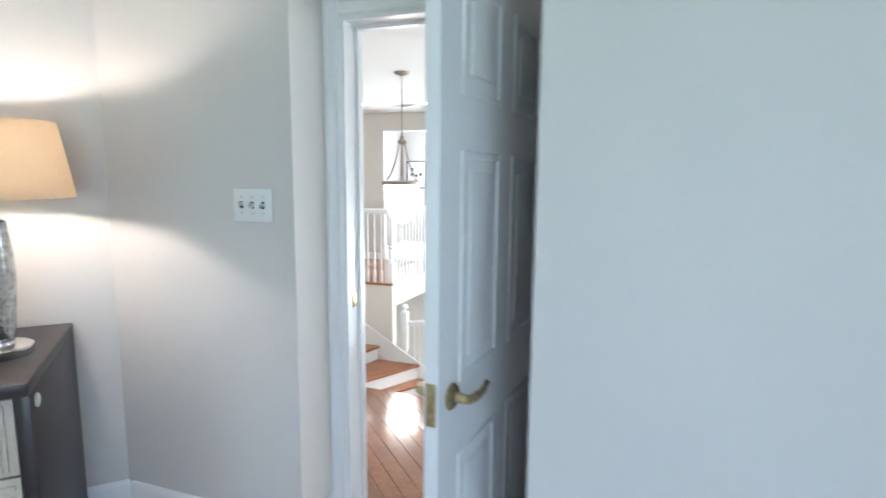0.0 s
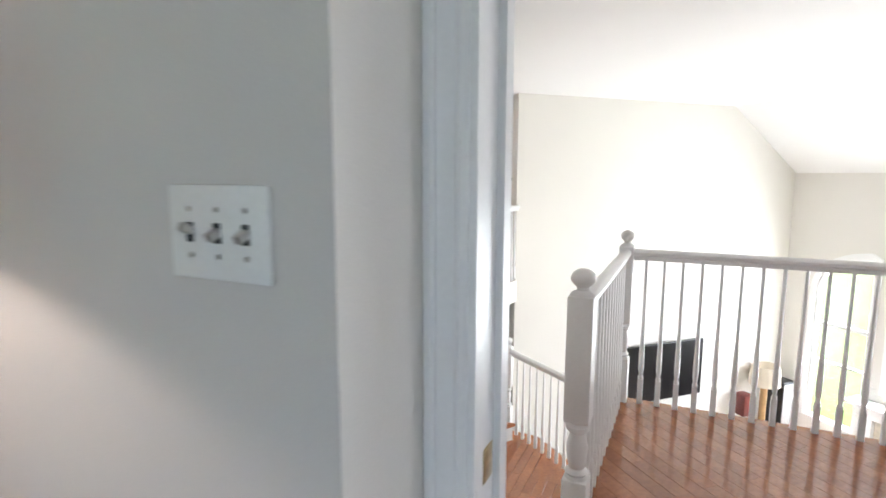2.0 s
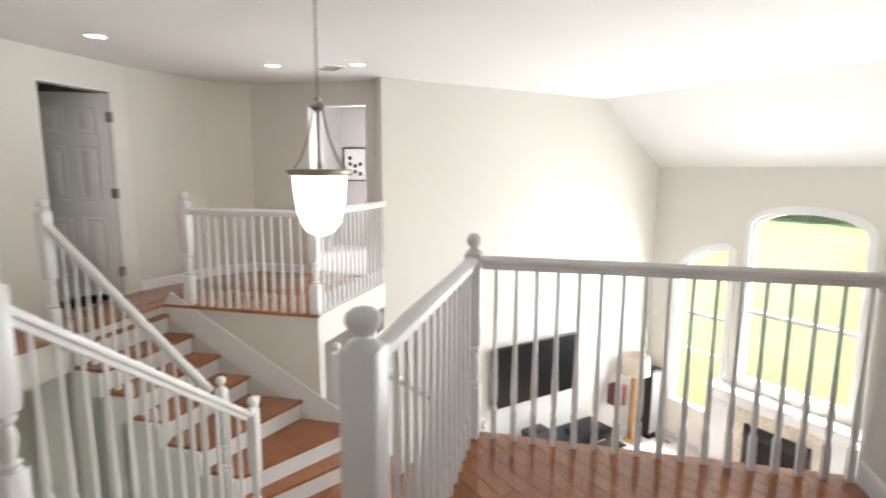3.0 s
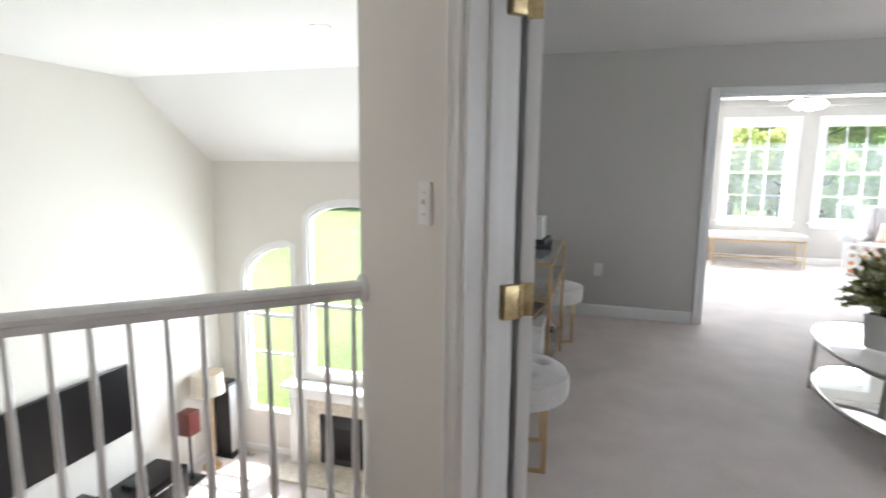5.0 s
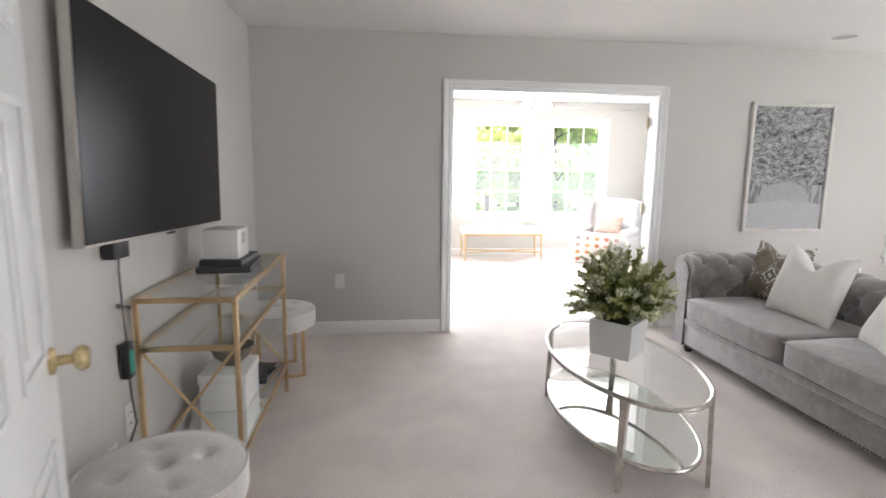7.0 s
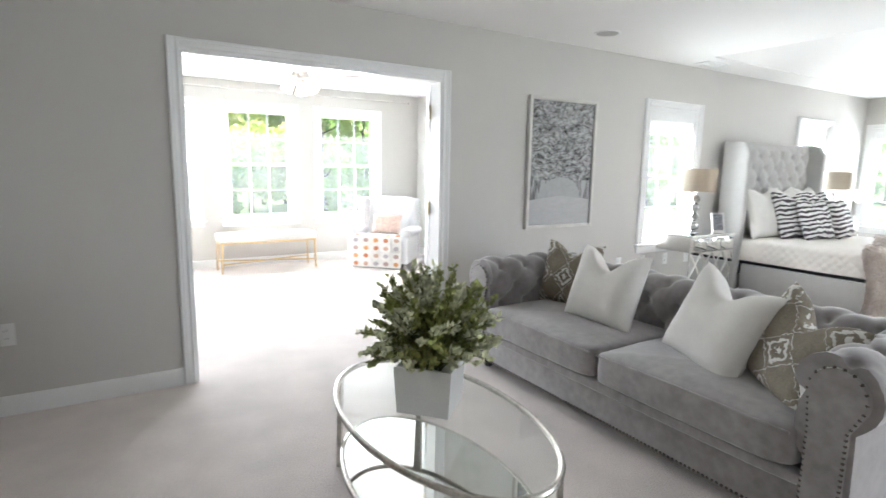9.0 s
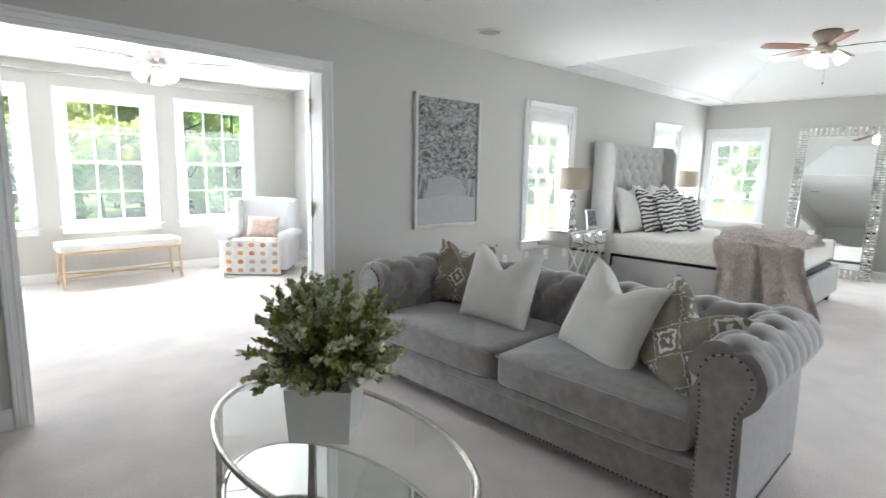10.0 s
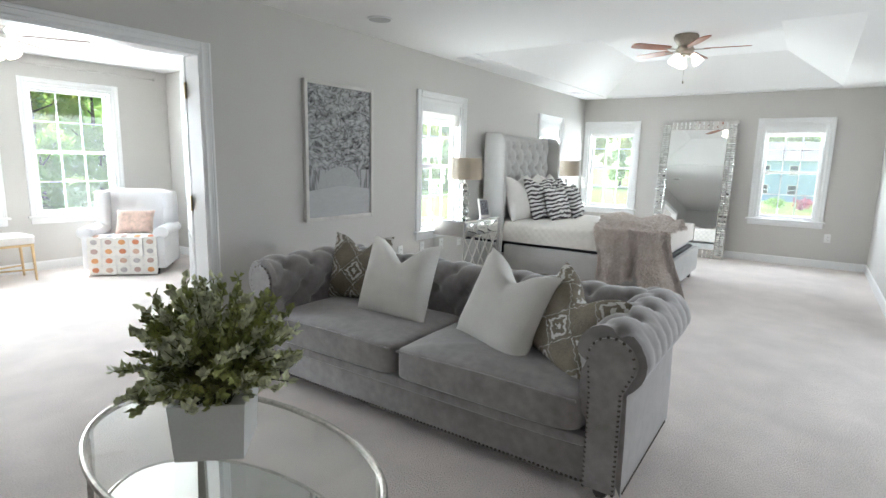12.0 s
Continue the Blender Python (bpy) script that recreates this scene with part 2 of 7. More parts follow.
def structure(name, bm, material, label="", m=None, smooth=False):
    return tagged(part(name, bm, material, None, label, m, smooth), kind="structure")


def wall(name, p, q, thick, z0, z1, mats, holes=(), label="", m=None):
    """A wall from p to q, thick towards the left of that way; holes are (from, to, sill, head) along it.
    mats: paint of the right-hand face and the rest, and paint of the left-hand face."""
    p, q = Vector((*p, 0)), Vector((*q, 0))
    d = (q - p)
    length, d = d.length, d.normalized()
    n = Vector((-d.y, d.x, 0))
    bm = bmesh.new()
    cuts = sorted({0.0, length, *(c for h in holes for c in h[:2])})
    for s0, s1 in zip(cuts, cuts[1:]):
        mid = (s0 + s1) / 2
        spans, z = [], z0
        for h in sorted((h for h in holes if h[0] < mid < h[1]), key=lambda h: h[2]):
            spans.append((z, h[2]))
            z = h[3]
        spans.append((z, z1))
        for a0, a1 in spans:
            if a1 - a0 > 1e-4:
                box(bm, s0, s1, 0, thick, a0, a1)
    for f in bm.faces:
        f.material_index = 1 if f.normal.y > 0.5 else 0
    place = Matrix(((d.x, n.x, 0, p.x), (d.y, n.y, 0, p.y), (0, 0, 1, 0), (0, 0, 0, 1)))
    return structure(name, bm, mats, label, (m or Matrix()) @ place)


BASE_PROFILE = [(0, 0), (0.014, 0), (0.014, 0.085), (0.010, 0.098), (0.005, 0.105), (0, 0.108)]


def baseboard(p, q, z=0.0, m=None):
    """Runs from p to q on the right-hand side of that way."""
    bm = bmesh.new()
    profile_bar(bm, BASE_PROFILE, (*p, z), (*q, z))
    return structure("baseboard", bm, PAINT_TRIM, "white painted wooden baseboard", m, True)


CASING = [(0, 0), (0.072, 0), (0.072, 0.014), (0.067, 0.020), (0.056, 0.020), (0.051, 0.015), (0.046, 0.0175), (0.040, 0.013), (0.020, 0.011), (0.016, 0.015), (0.010, 0.015), (0.005, 0.010), (0, 0.008)]


def casing(parent, width, height, side, z0=0.0, bottom=False, name="casing"):
    """Moulded trim round an opening in the plane y = 0 of its parent; side: +1 or -1, the way that it stands out."""
    def strip(p, q, inward):
        bm = bmesh.new()
        p, q, w = Vector(p), Vector(q), Vector(inward)
        out = Vector((0, side, 0))
        a = [bm.verts.new(p - w * x + out * y) for x, y in CASING]
        b = [bm.verts.new(q - w * x + out * y) for x, y in CASING]
        k = len(CASING)
        for i in range(k):
            bm.faces.new((a[i], a[(i + 1) % k], b[(i + 1) % k], b[i]))
        bm.faces.new(a[::-1])
        bm.faces.new(b)
        bmesh.ops.recalc_face_normals(bm, faces=bm.faces[:])
        part(name, bm, PAINT_TRIM, parent)
    h = width / 2
    low = z0 - (0.072 if bottom else 0)
    strip((-h, 0, low), (-h, 0, z0 + height + 0.072), (1, 0, 0))
    strip((h, 0, low), (h, 0, z0 + height + 0.072), (-1, 0, 0))
    strip((-h, 0, z0 + height), (h, 0, z0 + height), (0, 0, -1))


def jamb_lining(parent, width, height, depth, z0=0.0):
    for x0, x1, lo, hi in ((-width / 2, -width / 2 + 0.018, z0, z0 + height), (width / 2 - 0.018, width / 2, z0, z0 + height), (-width / 2 + 0.018, width / 2 - 0.018, z0 + height - 0.018, z0 + height)):
        bm = bmesh.new()
        box(bm, x0, x1, -0.004, depth + 0.004, lo, hi)
        part("jamb", bm, PAINT_TRIM, parent, smooth=False)

# ---- large structure: bedroom ----
NORTH, WEST, EAST, TOP = 5.62, 0.20, 10.60, 2.44
R2 = math.sqrt(0.5)


def world_xy(u, v):
    return ((u - v) * R2, (u + v) * R2)


GREIGE, CREAM = (PAINT_GREIGE, PAINT_GREIGE), (PAINT_CREAM, PAINT_CREAM)
OPEN_W, OPEN_X, OPEN_H = 1.79, 2.665, 2.03
WIN_W, WIN_H, WIN_SILL = 0.78, 1.38, 0.62

bm = bmesh.new()
prism(bm, [(2.2, 0.23), (7.0, 0.23), (7.0, 1.55), (EAST, 1.55), (EAST, NORTH), (3.61, NORTH), (3.61, 5.76), (5.5, 5.76), (5.5, 9.6), (0.6, 9.6), (0.6, 5.76), (1.77, 5.76), (1.77, NORTH), (WEST, NORTH), (WEST, 2.23)], -0.06, 0.0)
structure("floor_carpet", bm, CARPET, "beige cut-pile bedroom carpet")

wall("wall_north", (WEST - 0.13, NORTH), (EAST + 0.13, NORTH), 0.14, -0.06, 3.1, GREIGE,
     [(OPEN_X - OPEN_W / 2 - WEST + 0.13, OPEN_X + OPEN_W / 2 - WEST + 0.13, -0.06, OPEN_H)]
     + [(x - WIN_W / 2 - WEST + 0.13, x + WIN_W / 2 - WEST + 0.13, WIN_SILL, WIN_SILL + WIN_H) for x in (6.325, 9.20)], "greige painted bedroom wall")
wall("wall_east", (EAST, NORTH), (EAST, 1.42), 0.14, -0.06, 3.1, GREIGE,
     [(NORTH - y - WIN_W / 2, NORTH - y + WIN_W / 2, WIN_SILL, WIN_SILL + WIN_H) for y in (5.13, 2.555)], "greige painted bedroom wall with two windows")
wall("wall_south", (EAST, 1.55), (7.0, 1.55), 0.13, -0.06, 3.1, GREIGE, (), "greige painted bedroom wall")
wall("wall_jog", (7.0, 1.55), (7.0, 0.23), 0.13, -0.06, 3.1, GREIGE)
wall("wall_south_sitting", (7.13, 0.23), (2.2, 0.23), 0.13, -0.06, 3.1, GREIGE, [(0.68, 1.88, 0.62, 2.12)], "greige painted wall with an added, unseen window")
wall("wall_west", (WEST, 2.16), (WEST, NORTH), 0.13, -2.85, 3.1, (PAINT_GREIGE, PAINT_CREAM), (), "wall between bedroom and great room")

# ceiling with a raised tray over the bed
bm = bmesh.new()
TX0, TX1, TY0, TY1 = 6.28, 10.42, 2.09, 5.22
IX0, IX1, IY0, IY1, TRAY = 6.98, 9.72, 2.72, 4.56, 2.84
for x0, x1, y0, y1 in ((-0.2, TX0, 0.1, NORTH + 0.1), (TX0, EAST + 0.1, 0.1, TY0), (TX0, EAST + 0.1, TY1, NORTH + 0.1), (TX1, EAST + 0.1, TY0, TY1)):
    if x0 < 0:
        prism(bm, [(2.3, 0.1), (x1, 0.1), (x1, y1), (0.1, y1), (0.1, 2.3)], TOP, TOP + 0.02)
    else:
        box(bm, x0, x1, y0, y1, TOP, TOP + 0.02)
o = [bm.verts.new((x, y, TOP + 0.01)) for x, y in ((TX0, TY0), (TX1, TY0), (TX1, TY1), (TX0, TY1))]
i = [bm.verts.new((x, y, TRAY)) for x, y in ((IX0, IY0), (IX1, IY0), (IX1, IY1), (IX0, IY1))]
for k in range(4):
    bm.faces.new((o[k], i[k], i[(k + 1) % 4], o[(k + 1) % 4]))
bm.faces.new(i[::-1])
structure("ceiling_bedroom", bm, PAINT_CEILING, "white bedroom ceiling with a raised tray")
bm = bmesh.new()
box(bm, -0.1, EAST + 0.3, 0.0, NORTH + 0.14, 3.1, 3.2)
structure("roof_deck", bm, PAINT_CEILING)

# ---- large structure: sunroom ----
SUN_Y = 9.6
SUN_WINDOWS = (1.83, 3.09, 4.35)
SW_W, SW_H, SW_SILL = 0.90, 1.50, 0.62
wall("wall_sunroom_north", (0.47, SUN_Y), (5.63, SUN_Y), 0.14, -0.06, 2.6, GREIGE, [(x - SW_W / 2 - 0.47, x + SW_W / 2 - 0.47, SW_SILL, SW_SILL + SW_H) for x in SUN_WINDOWS], "pale wall with a row of windows")
wall("wall_sunroom_east", (5.5, SUN_Y), (5.5, 5.76), 0.13, -0.06, 2.6, GREIGE)
wall("wall_sunroom_west", (0.6, 5.76), (0.6, SUN_Y), 0.13, -0.06, 2.6, GREIGE, [(2.2, 3.1, SW_SILL, SW_SILL + SW_H)])
bm = bmesh.new()
box(bm, 0.4, 5.7, 5.76, SUN_Y + 0.14, 2.44, 2.5)
structure("ceiling_sunroom", bm, PAINT_CEILING, "white sunroom ceiling")

# ---- large structure: great room ----
GW, GN, GF, GC = -5.20, 7.65, -3.40, 2.52
ARCHES = ((-4.22, 0.90, -2.65, -0.45, 0.62), (-2.72, 1.54, -1.85, 0.55, 0.29), (-1.22, 0.90, -2.65, -0.45, 0.62))  # middle, width, sill, spring, rise


def arch_curve(x, w, spring, rise, n=20):
    """The head of a window, from its right side to its left: a low arch, or a quarter arch beside it."""
    if w > 1:
        return [(x + w / 2 * math.cos(math.pi * k / n), spring + rise * math.sin(math.pi * k / n)) for k in range(n + 1)]
    quarter = [(w / 2 - w * math.sin(math.pi / 2 * k / n), spring + rise * math.cos(math.pi / 2 * k / n)) for k in range(n + 1)]
    return quarter



bm = bmesh.new()
box(bm, -8.5, 0.07, -4.0, GN, GF - 0.1, GF)
structure("floor_great_room", bm, CARPET, "pale carpet of the room below")
wall("wall_great_room_west", (GW, 2.26), (GW, GN + 0.14), 0.14, GF, 2.54, CREAM, (), "tall cream wall of the room below")
wall("wall_great_room_north", (GW, GN), (0.2, GN), 0.14, GF, 2.54, CREAM, [(x - w / 2 - GW, x + w / 2 - GW, sill, spring + rise) for x, w, sill, spring, rise in ARCHES], "tall cream wall with arched windows")
bm = bmesh.new()
for x, w, sill, spring, rise in ARCHES:
    n = 20
    arc = arch_curve(x, w, spring, rise)
    if w < 1:
        arc = [((px if x < -2 else -px) + x, pz) for px, pz in arc]
    for (x0, z0), (x1, z1) in zip(arc, arc[1:]):
        f = [bm.verts.new((px, GN + dy, pz)) for dy in (0.0, 0.14) for px, pz in ((x0, z0), (x1, z1), (x1, spring + rise), (x0, spring + rise))]
        bm.faces.new(f[:4]), bm.faces.new(f[4:][::-1]), bm.faces.new((f[0], f[1], f[5], f[4]))
bmesh.ops.recalc_face_normals(bm, faces=bm.faces[:])
structure("wall_arch_heads", bm, PAINT_CREAM)
# level ceiling, then a slope down to the far wall
SLOPE_Y = 6.15
bm = bmesh.new()
prism(bm, [(-8.6, -3.9), (2.3, -3.9), (2.3, 0.1), (0.07, 2.33), (0.07, SLOPE_Y), (-8.6, SLOPE_Y)], GC, GC + 0.06)
f = [bm.verts.new(c) for c in ((-5.4, SLOPE_Y, GC), (0.2, SLOPE_Y, GC), (0.2, GN + 0.06, 1.42), (-5.4, GN + 0.06, 1.42), (-5.4, SLOPE_Y, GC + 0.06), (0.2, SLOPE_Y, GC + 0.06), (0.2, GN + 0.06, 1.48), (-5.4, GN + 0.06, 1.48))]
for q in ((0, 1, 2, 3), (7, 6, 5, 4), (0, 4, 5, 1), (1, 5, 6, 2), (2, 6, 7, 3), (3, 7, 4, 0)):
    bm.faces.new([f[k] for k in q])
bmesh.ops.recalc_face_normals(bm, faces=bm.faces[:])
structure("ceiling_great_room", bm, PAINT_CEILING, "white ceiling with a sloped end")

# ---- large structure: landing (turned) ----
RAIL_U, RAIL_V, DIAG_U = -0.225, 1.53, 1.577
OFF_V, DOOR_V = -1.395, -1.16
MD0, MD1 = -0.71, 0.81  # bedroom doorway along v
OD0, OD1 = -0.19, 0.63  # office doorway along u
wall("wall_bedroom_door", (DIAG_U, -1.3), (DIAG_U, RAIL_V + 0.035), -0.14, -0.3, 2.54, (PAINT_CREAM, PAINT_GREIGE), [(MD0 + 1.3, MD1 + 1.3, -0.3, 2.06)], "cream landing wall with the bedroom doorway", TURN)
wall("wall_office_door", (-0.255, DOOR_V), (1.75, DOOR_V), 0.14, -0.3, 2.54, (PAINT_OFFICE, PAINT_CREAM), [(OD0 + 0.255, OD1 + 0.255, -0.3, 2.06)], "wall with the office doorway", TURN)
bm = bmesh.new()
box(bm, -1.16, -0.255, OFF_V, DOOR_V + 0.14, -0.1, 2.54)
bm.normal_update()
for f in bm.faces:
    f.material_index = 1 if f.normal.x > 0.5 else 0
structure("wall_office_switch", bm, (PAINT_OFFICE, PAINT_CREAM), "warm grey office wall beside the doorway", TURN)
bm = bmesh.new()
prism(bm, [(0.71, -1.975), (2.12, -1.975), (1.64, -1.50), (1.60, DOOR_V - 0.002), (0.71, DOOR_V - 0.002)], -0.1, 2.46)
structure("wall_office_right", bm, PAINT_OFFICE, "warm grey office wall", TURN)
OFFICE = (PAINT_OFFICE, PAINT_OFFICE)
wall("wall_office_lamp", (0.163, -5.2), (0.163, -1.74), 0.13, -0.1, 2.46, OFFICE, (), "warm grey office wall behind the lamp")
wall("wall_office_north", (2.20, 0.10), (4.7, 0.10), 0.125, -0.1, 2.46, OFFICE)
wall("wall_office_east", (4.6, 0.23), (4.6, -5.2), 0.13, -0.1, 2.46, OFFICE, [(1.6, 2.8, 0.6, 2.1)], "office wall with an unseen window")
wall("wall_office_south", (4.7, -5.1), (0.1, -5.1), 0.13, -0.1, 2.46, OFFICE, [(1.3, 2.5, 0.6, 2.1)], "office wall with an unseen window")
bm = bmesh.new()
prism(bm, [(0.1, -1.6), (0.1, -5.15), (4.65, -5.15), (4.65, 0.2), (2.05, 0.2)], 2.44, 2.5)
structure("ceiling_office", bm, PAINT_CEILING, "white office ceiling")
bm = bmesh.new()
prism(bm, [(0.06, -1.60), (0.06, -5.15), (4.65, -5.15), (4.65, 0.12), (1.78, 0.12)], -0.1, 0.0)
structure("floor_office", bm, CARPET, "beige office carpet")
bm = bmesh.new()
box(bm, -1.9, DIAG_U + 0.16, DOOR_V + 0.02, 0.13, -0.3, -0.016)
box(bm, RAIL_U - 0.06, DIAG_U + 0.16, 0.13, RAIL_V + 0.06, -0.3, -0.016)
structure("floor_landing", bm, PAINT_CREAM, "landing floor slab", TURN)
area_light("sky_or_fill_light", (4.78, -2.0, 1.35), (-1, 0, 0), 1.1, 1.4, 9.0, (0.66, 0.81, 1.0))
# weak fill at a guessed, unseen south window
area_light("sky_or_fill_light", (2.85, -5.28, 1.35), (0, 1, 0), 1.1, 1.4, 1.8, (0.66, 0.81, 1.0))

# ---- ground outside ----
bm = bmesh.new()
box(bm, -600, 600, -600, 600, -3.8, -3.7)
structure("ground", bm, GRASS, "bright green mown lawn")

# ---- doors and windows ----
def hinge(parent, x, y, z, m=None, material=None):
    bm = bmesh.new()
    box(bm, x - 0.032, x + 0.032, y - 0.003, y + 0.003, z - 0.05, z + 0.05, 0.002)
    rod(bm, (x, y - 0.005, z - 0.052), (x, y - 0.005, z + 0.052), 0.007)
    return part("hinge", bm, material or BRASS, parent, "brass hinge", m)


def lever(parent, x, y, z, side, point, knob=False):
    """A door handle on the face y; point: the way that the lever points along x."""
    bm = bmesh.new()
    turn = pose(x, y, z, -90 * side, 0, 0)
    lathe(bm, [(0.030, 0), (0.032, 0.004), (0.026, 0.010), (0.012, 0.014), (0.011, 0.045)], 20, m=turn)
    if knob:
        lathe(bm, [(0.012, 0.04), (0.026, 0.05), (0.030, 0.062), (0.022, 0.074), (0.004, 0.077)], 20, m=turn)
    else:
        tube(bm, [(x, y + side * 0.045, z), (x + point * 0.02, y + side * 0.052, z), (x + point * 0.07, y + side * 0.05, z - 0.004), (x + point * 0.11, y + side * 0.046, z + 0.004)], [0.011, 0.011, 0.009, 0.007], 10)
    return part("door_handle", bm, BRASS, parent, "polished brass handle")


def door_leaf(parent, width, height, thick):
    """A moulded panel door from x = 0 at its hinges; its face lies at y = 0 and y = -thick."""
    bm = bmesh.new()
    box(bm, 0, width, -thick, 0, 0.012, height, 0.002)
    leaf = part("leaf", bm, PAINT_TRIM, parent)
    cols = ((0.105, width / 2 - 0.05), (width / 2 + 0.05, width - 0.105))
    for x0, x1 in cols:
        for z0, z1 in ((0.22, 0.80), (0.98, 1.52), (1.64, 1.90)):
            bm = bmesh.new()
            for y, s in ((0, 1), (-thick, -1)):
                w = 0.018
                for a0, a1, b0, b1 in ((x0, x0 + w, z0, z1), (x1 - w, x1, z0, z1), (x0 + w, x1 - w, z0, z0 + w), (x0 + w, x1 - w, z1 - w, z1)):
                    box(bm, a0, a1, min(y, y + s * 0.006), max(y, y + s * 0.006), b0, b1, 0.0025)
                box(bm, x0 + 0.05, x1 - 0.05, min(y, y + s * 0.005), max(y, y + s * 0.005), z0 + 0.05, z1 - 0.05, 0.003)
            part("panel", bm, PAINT_TRIM, leaf)
    return leaf


def doorway(name, label, m, width, height, depth, sides=(-1, 1)):
    ob = tagged(new(name), label, kind="structure")
    ob.matrix_world = m
    jamb_lining(ob, width, height, depth)
    for s in sides:
        holder = new("door_trim")
        holder.parent = ob
        holder.location = (0, depth if s > 0 else 0, 0)
        casing(holder, width - 0.01, height - 0.006, s)
    return ob


# office doorway: its frame, strike and the leaf that stands open into the office
d1 = doorway("door_1", "white moulded doorway from office to landing", TURN @ pose((OD0 + OD1) / 2, DOOR_V, 0), OD1 - OD0, 2.06, 0.14)
bm = bmesh.new()
box(bm, -0.394, -0.390, 0.035, 0.075, 0.92, 0.98, 0.001)
part("strike_plate", bm, BRASS, d1, "brass strike plate")
bm = bmesh.new()
for x0, x1, z1 in ((-0.392, -0.380, 2.03), (0.380, 0.392, 2.03)):
    box(bm, x0, x1, 0.085, 0.12, 0, z1)
box(bm, -0.38, 0.38, 0.085, 0.12, 2.03, 2.042)
part("door_stop", bm, PAINT_TRIM, d1, smooth=False)
office_door = thing("door", "white panelled door standing open, brass lever", "door", TURN @ pose(OD1 - 0.024, DOOR_V - 0.03, 0, 0, 0, -96.8))
leaf = door_leaf(office_door, 0.80, 2.03, 0.036)
lever(leaf, 0.735, 0, 0.96, 1, -1)
lever(leaf, 0.735, -0.036, 0.96, -1, -1)
bm = bmesh.new()
box(bm, 0.799, 0.803, -0.030, -0.006, 0.91, 1.01, 0.001)
box(bm, 0.803, 0.812, -0.024, -0.012, 0.945, 0.975, 0.002)
part("latch", bm, BRASS, leaf, "brass latch plate")
for z in (0.25, 1.05, 1.80):
    hinge(leaf, 0.0, 0.003, z, None, PEWTER)

# bedroom doorway: one leaf stands open into the bedroom
d2 = doorway("door_2", "white moulded doorway from landing to bedroom", TURN @ pose(DIAG_U, (MD0 + MD1) / 2, 0, 0, 0, 90) @ Matrix.Diagonal((1, -1, 1, 1)), MD1 - MD0, 2.06, 0.14)
bedroom_door = thing("door", "white panelled bedroom door standing open, brass knob", "door", TURN @ pose(DIAG_U + 0.168, MD1 - 0.018, 0, 0, 0, 66))
leaf = door_leaf(bedroom_door, 0.74, 2.03, 0.036)
lever(leaf, 0.68, -0.036, 0.96, -1, -1, True)
lever(leaf, 0.68, 0, 0.96, 1, -1, True)
for z in (0.25, 1.05, 1.80):
    bm = bmesh.new()
    box(bm, -0.004, 0.0, -0.035, -0.001, z - 0.045, z + 0.045, 0.001)
    for q in range(5):
        rod(bm, (-0.006, 0.002, z - 0.047 + q * 0.019), (-0.006, 0.002, z - 0.0295 + q * 0.019), 0.008)
    part("hinge", bm, BRASS, leaf, "worn brass hinge")
    bm = bmesh.new()
    box(bm, 0.718, 0.742, 0.102, 0.146, z - 0.045, z + 0.045, 0.001)
    part("hinge_plate", bm, BRASS, d2, "worn brass hinge plate")

bm = bmesh.new()
half = (MD1 - MD0) / 2 - 0.018
for x0, x1 in ((-half, -half + 0.012), (half - 0.012, half)):
    box(bm, x0, x1, 0.055, 0.095, 0, 2.042, 0.002)
box(bm, -half + 0.012, half - 0.012, 0.055, 0.095, 2.030, 2.042, 0.002)
part("door_stop", bm, PAINT_TRIM, d2)

# opening between bedroom and sunroom
d3 = doorway("door_3", "wide white-cased opening from bedroom to sunroom", pose(OPEN_X, NORTH, 0), OPEN_W, OPEN_H, 0.14)
sun_door = thing("door", "white door folded back into the sunroom", "door", pose(OPEN_X + OPEN_W / 2 - 0.02, NORTH + 0.16, 0, 0, 0, 62))
leaf = door_leaf(sun_door, 0.90, 2.02, 0.036)
for z in (0.25, 1.05, 1.80):
    hinge(leaf, 0.0, 0.003, z)


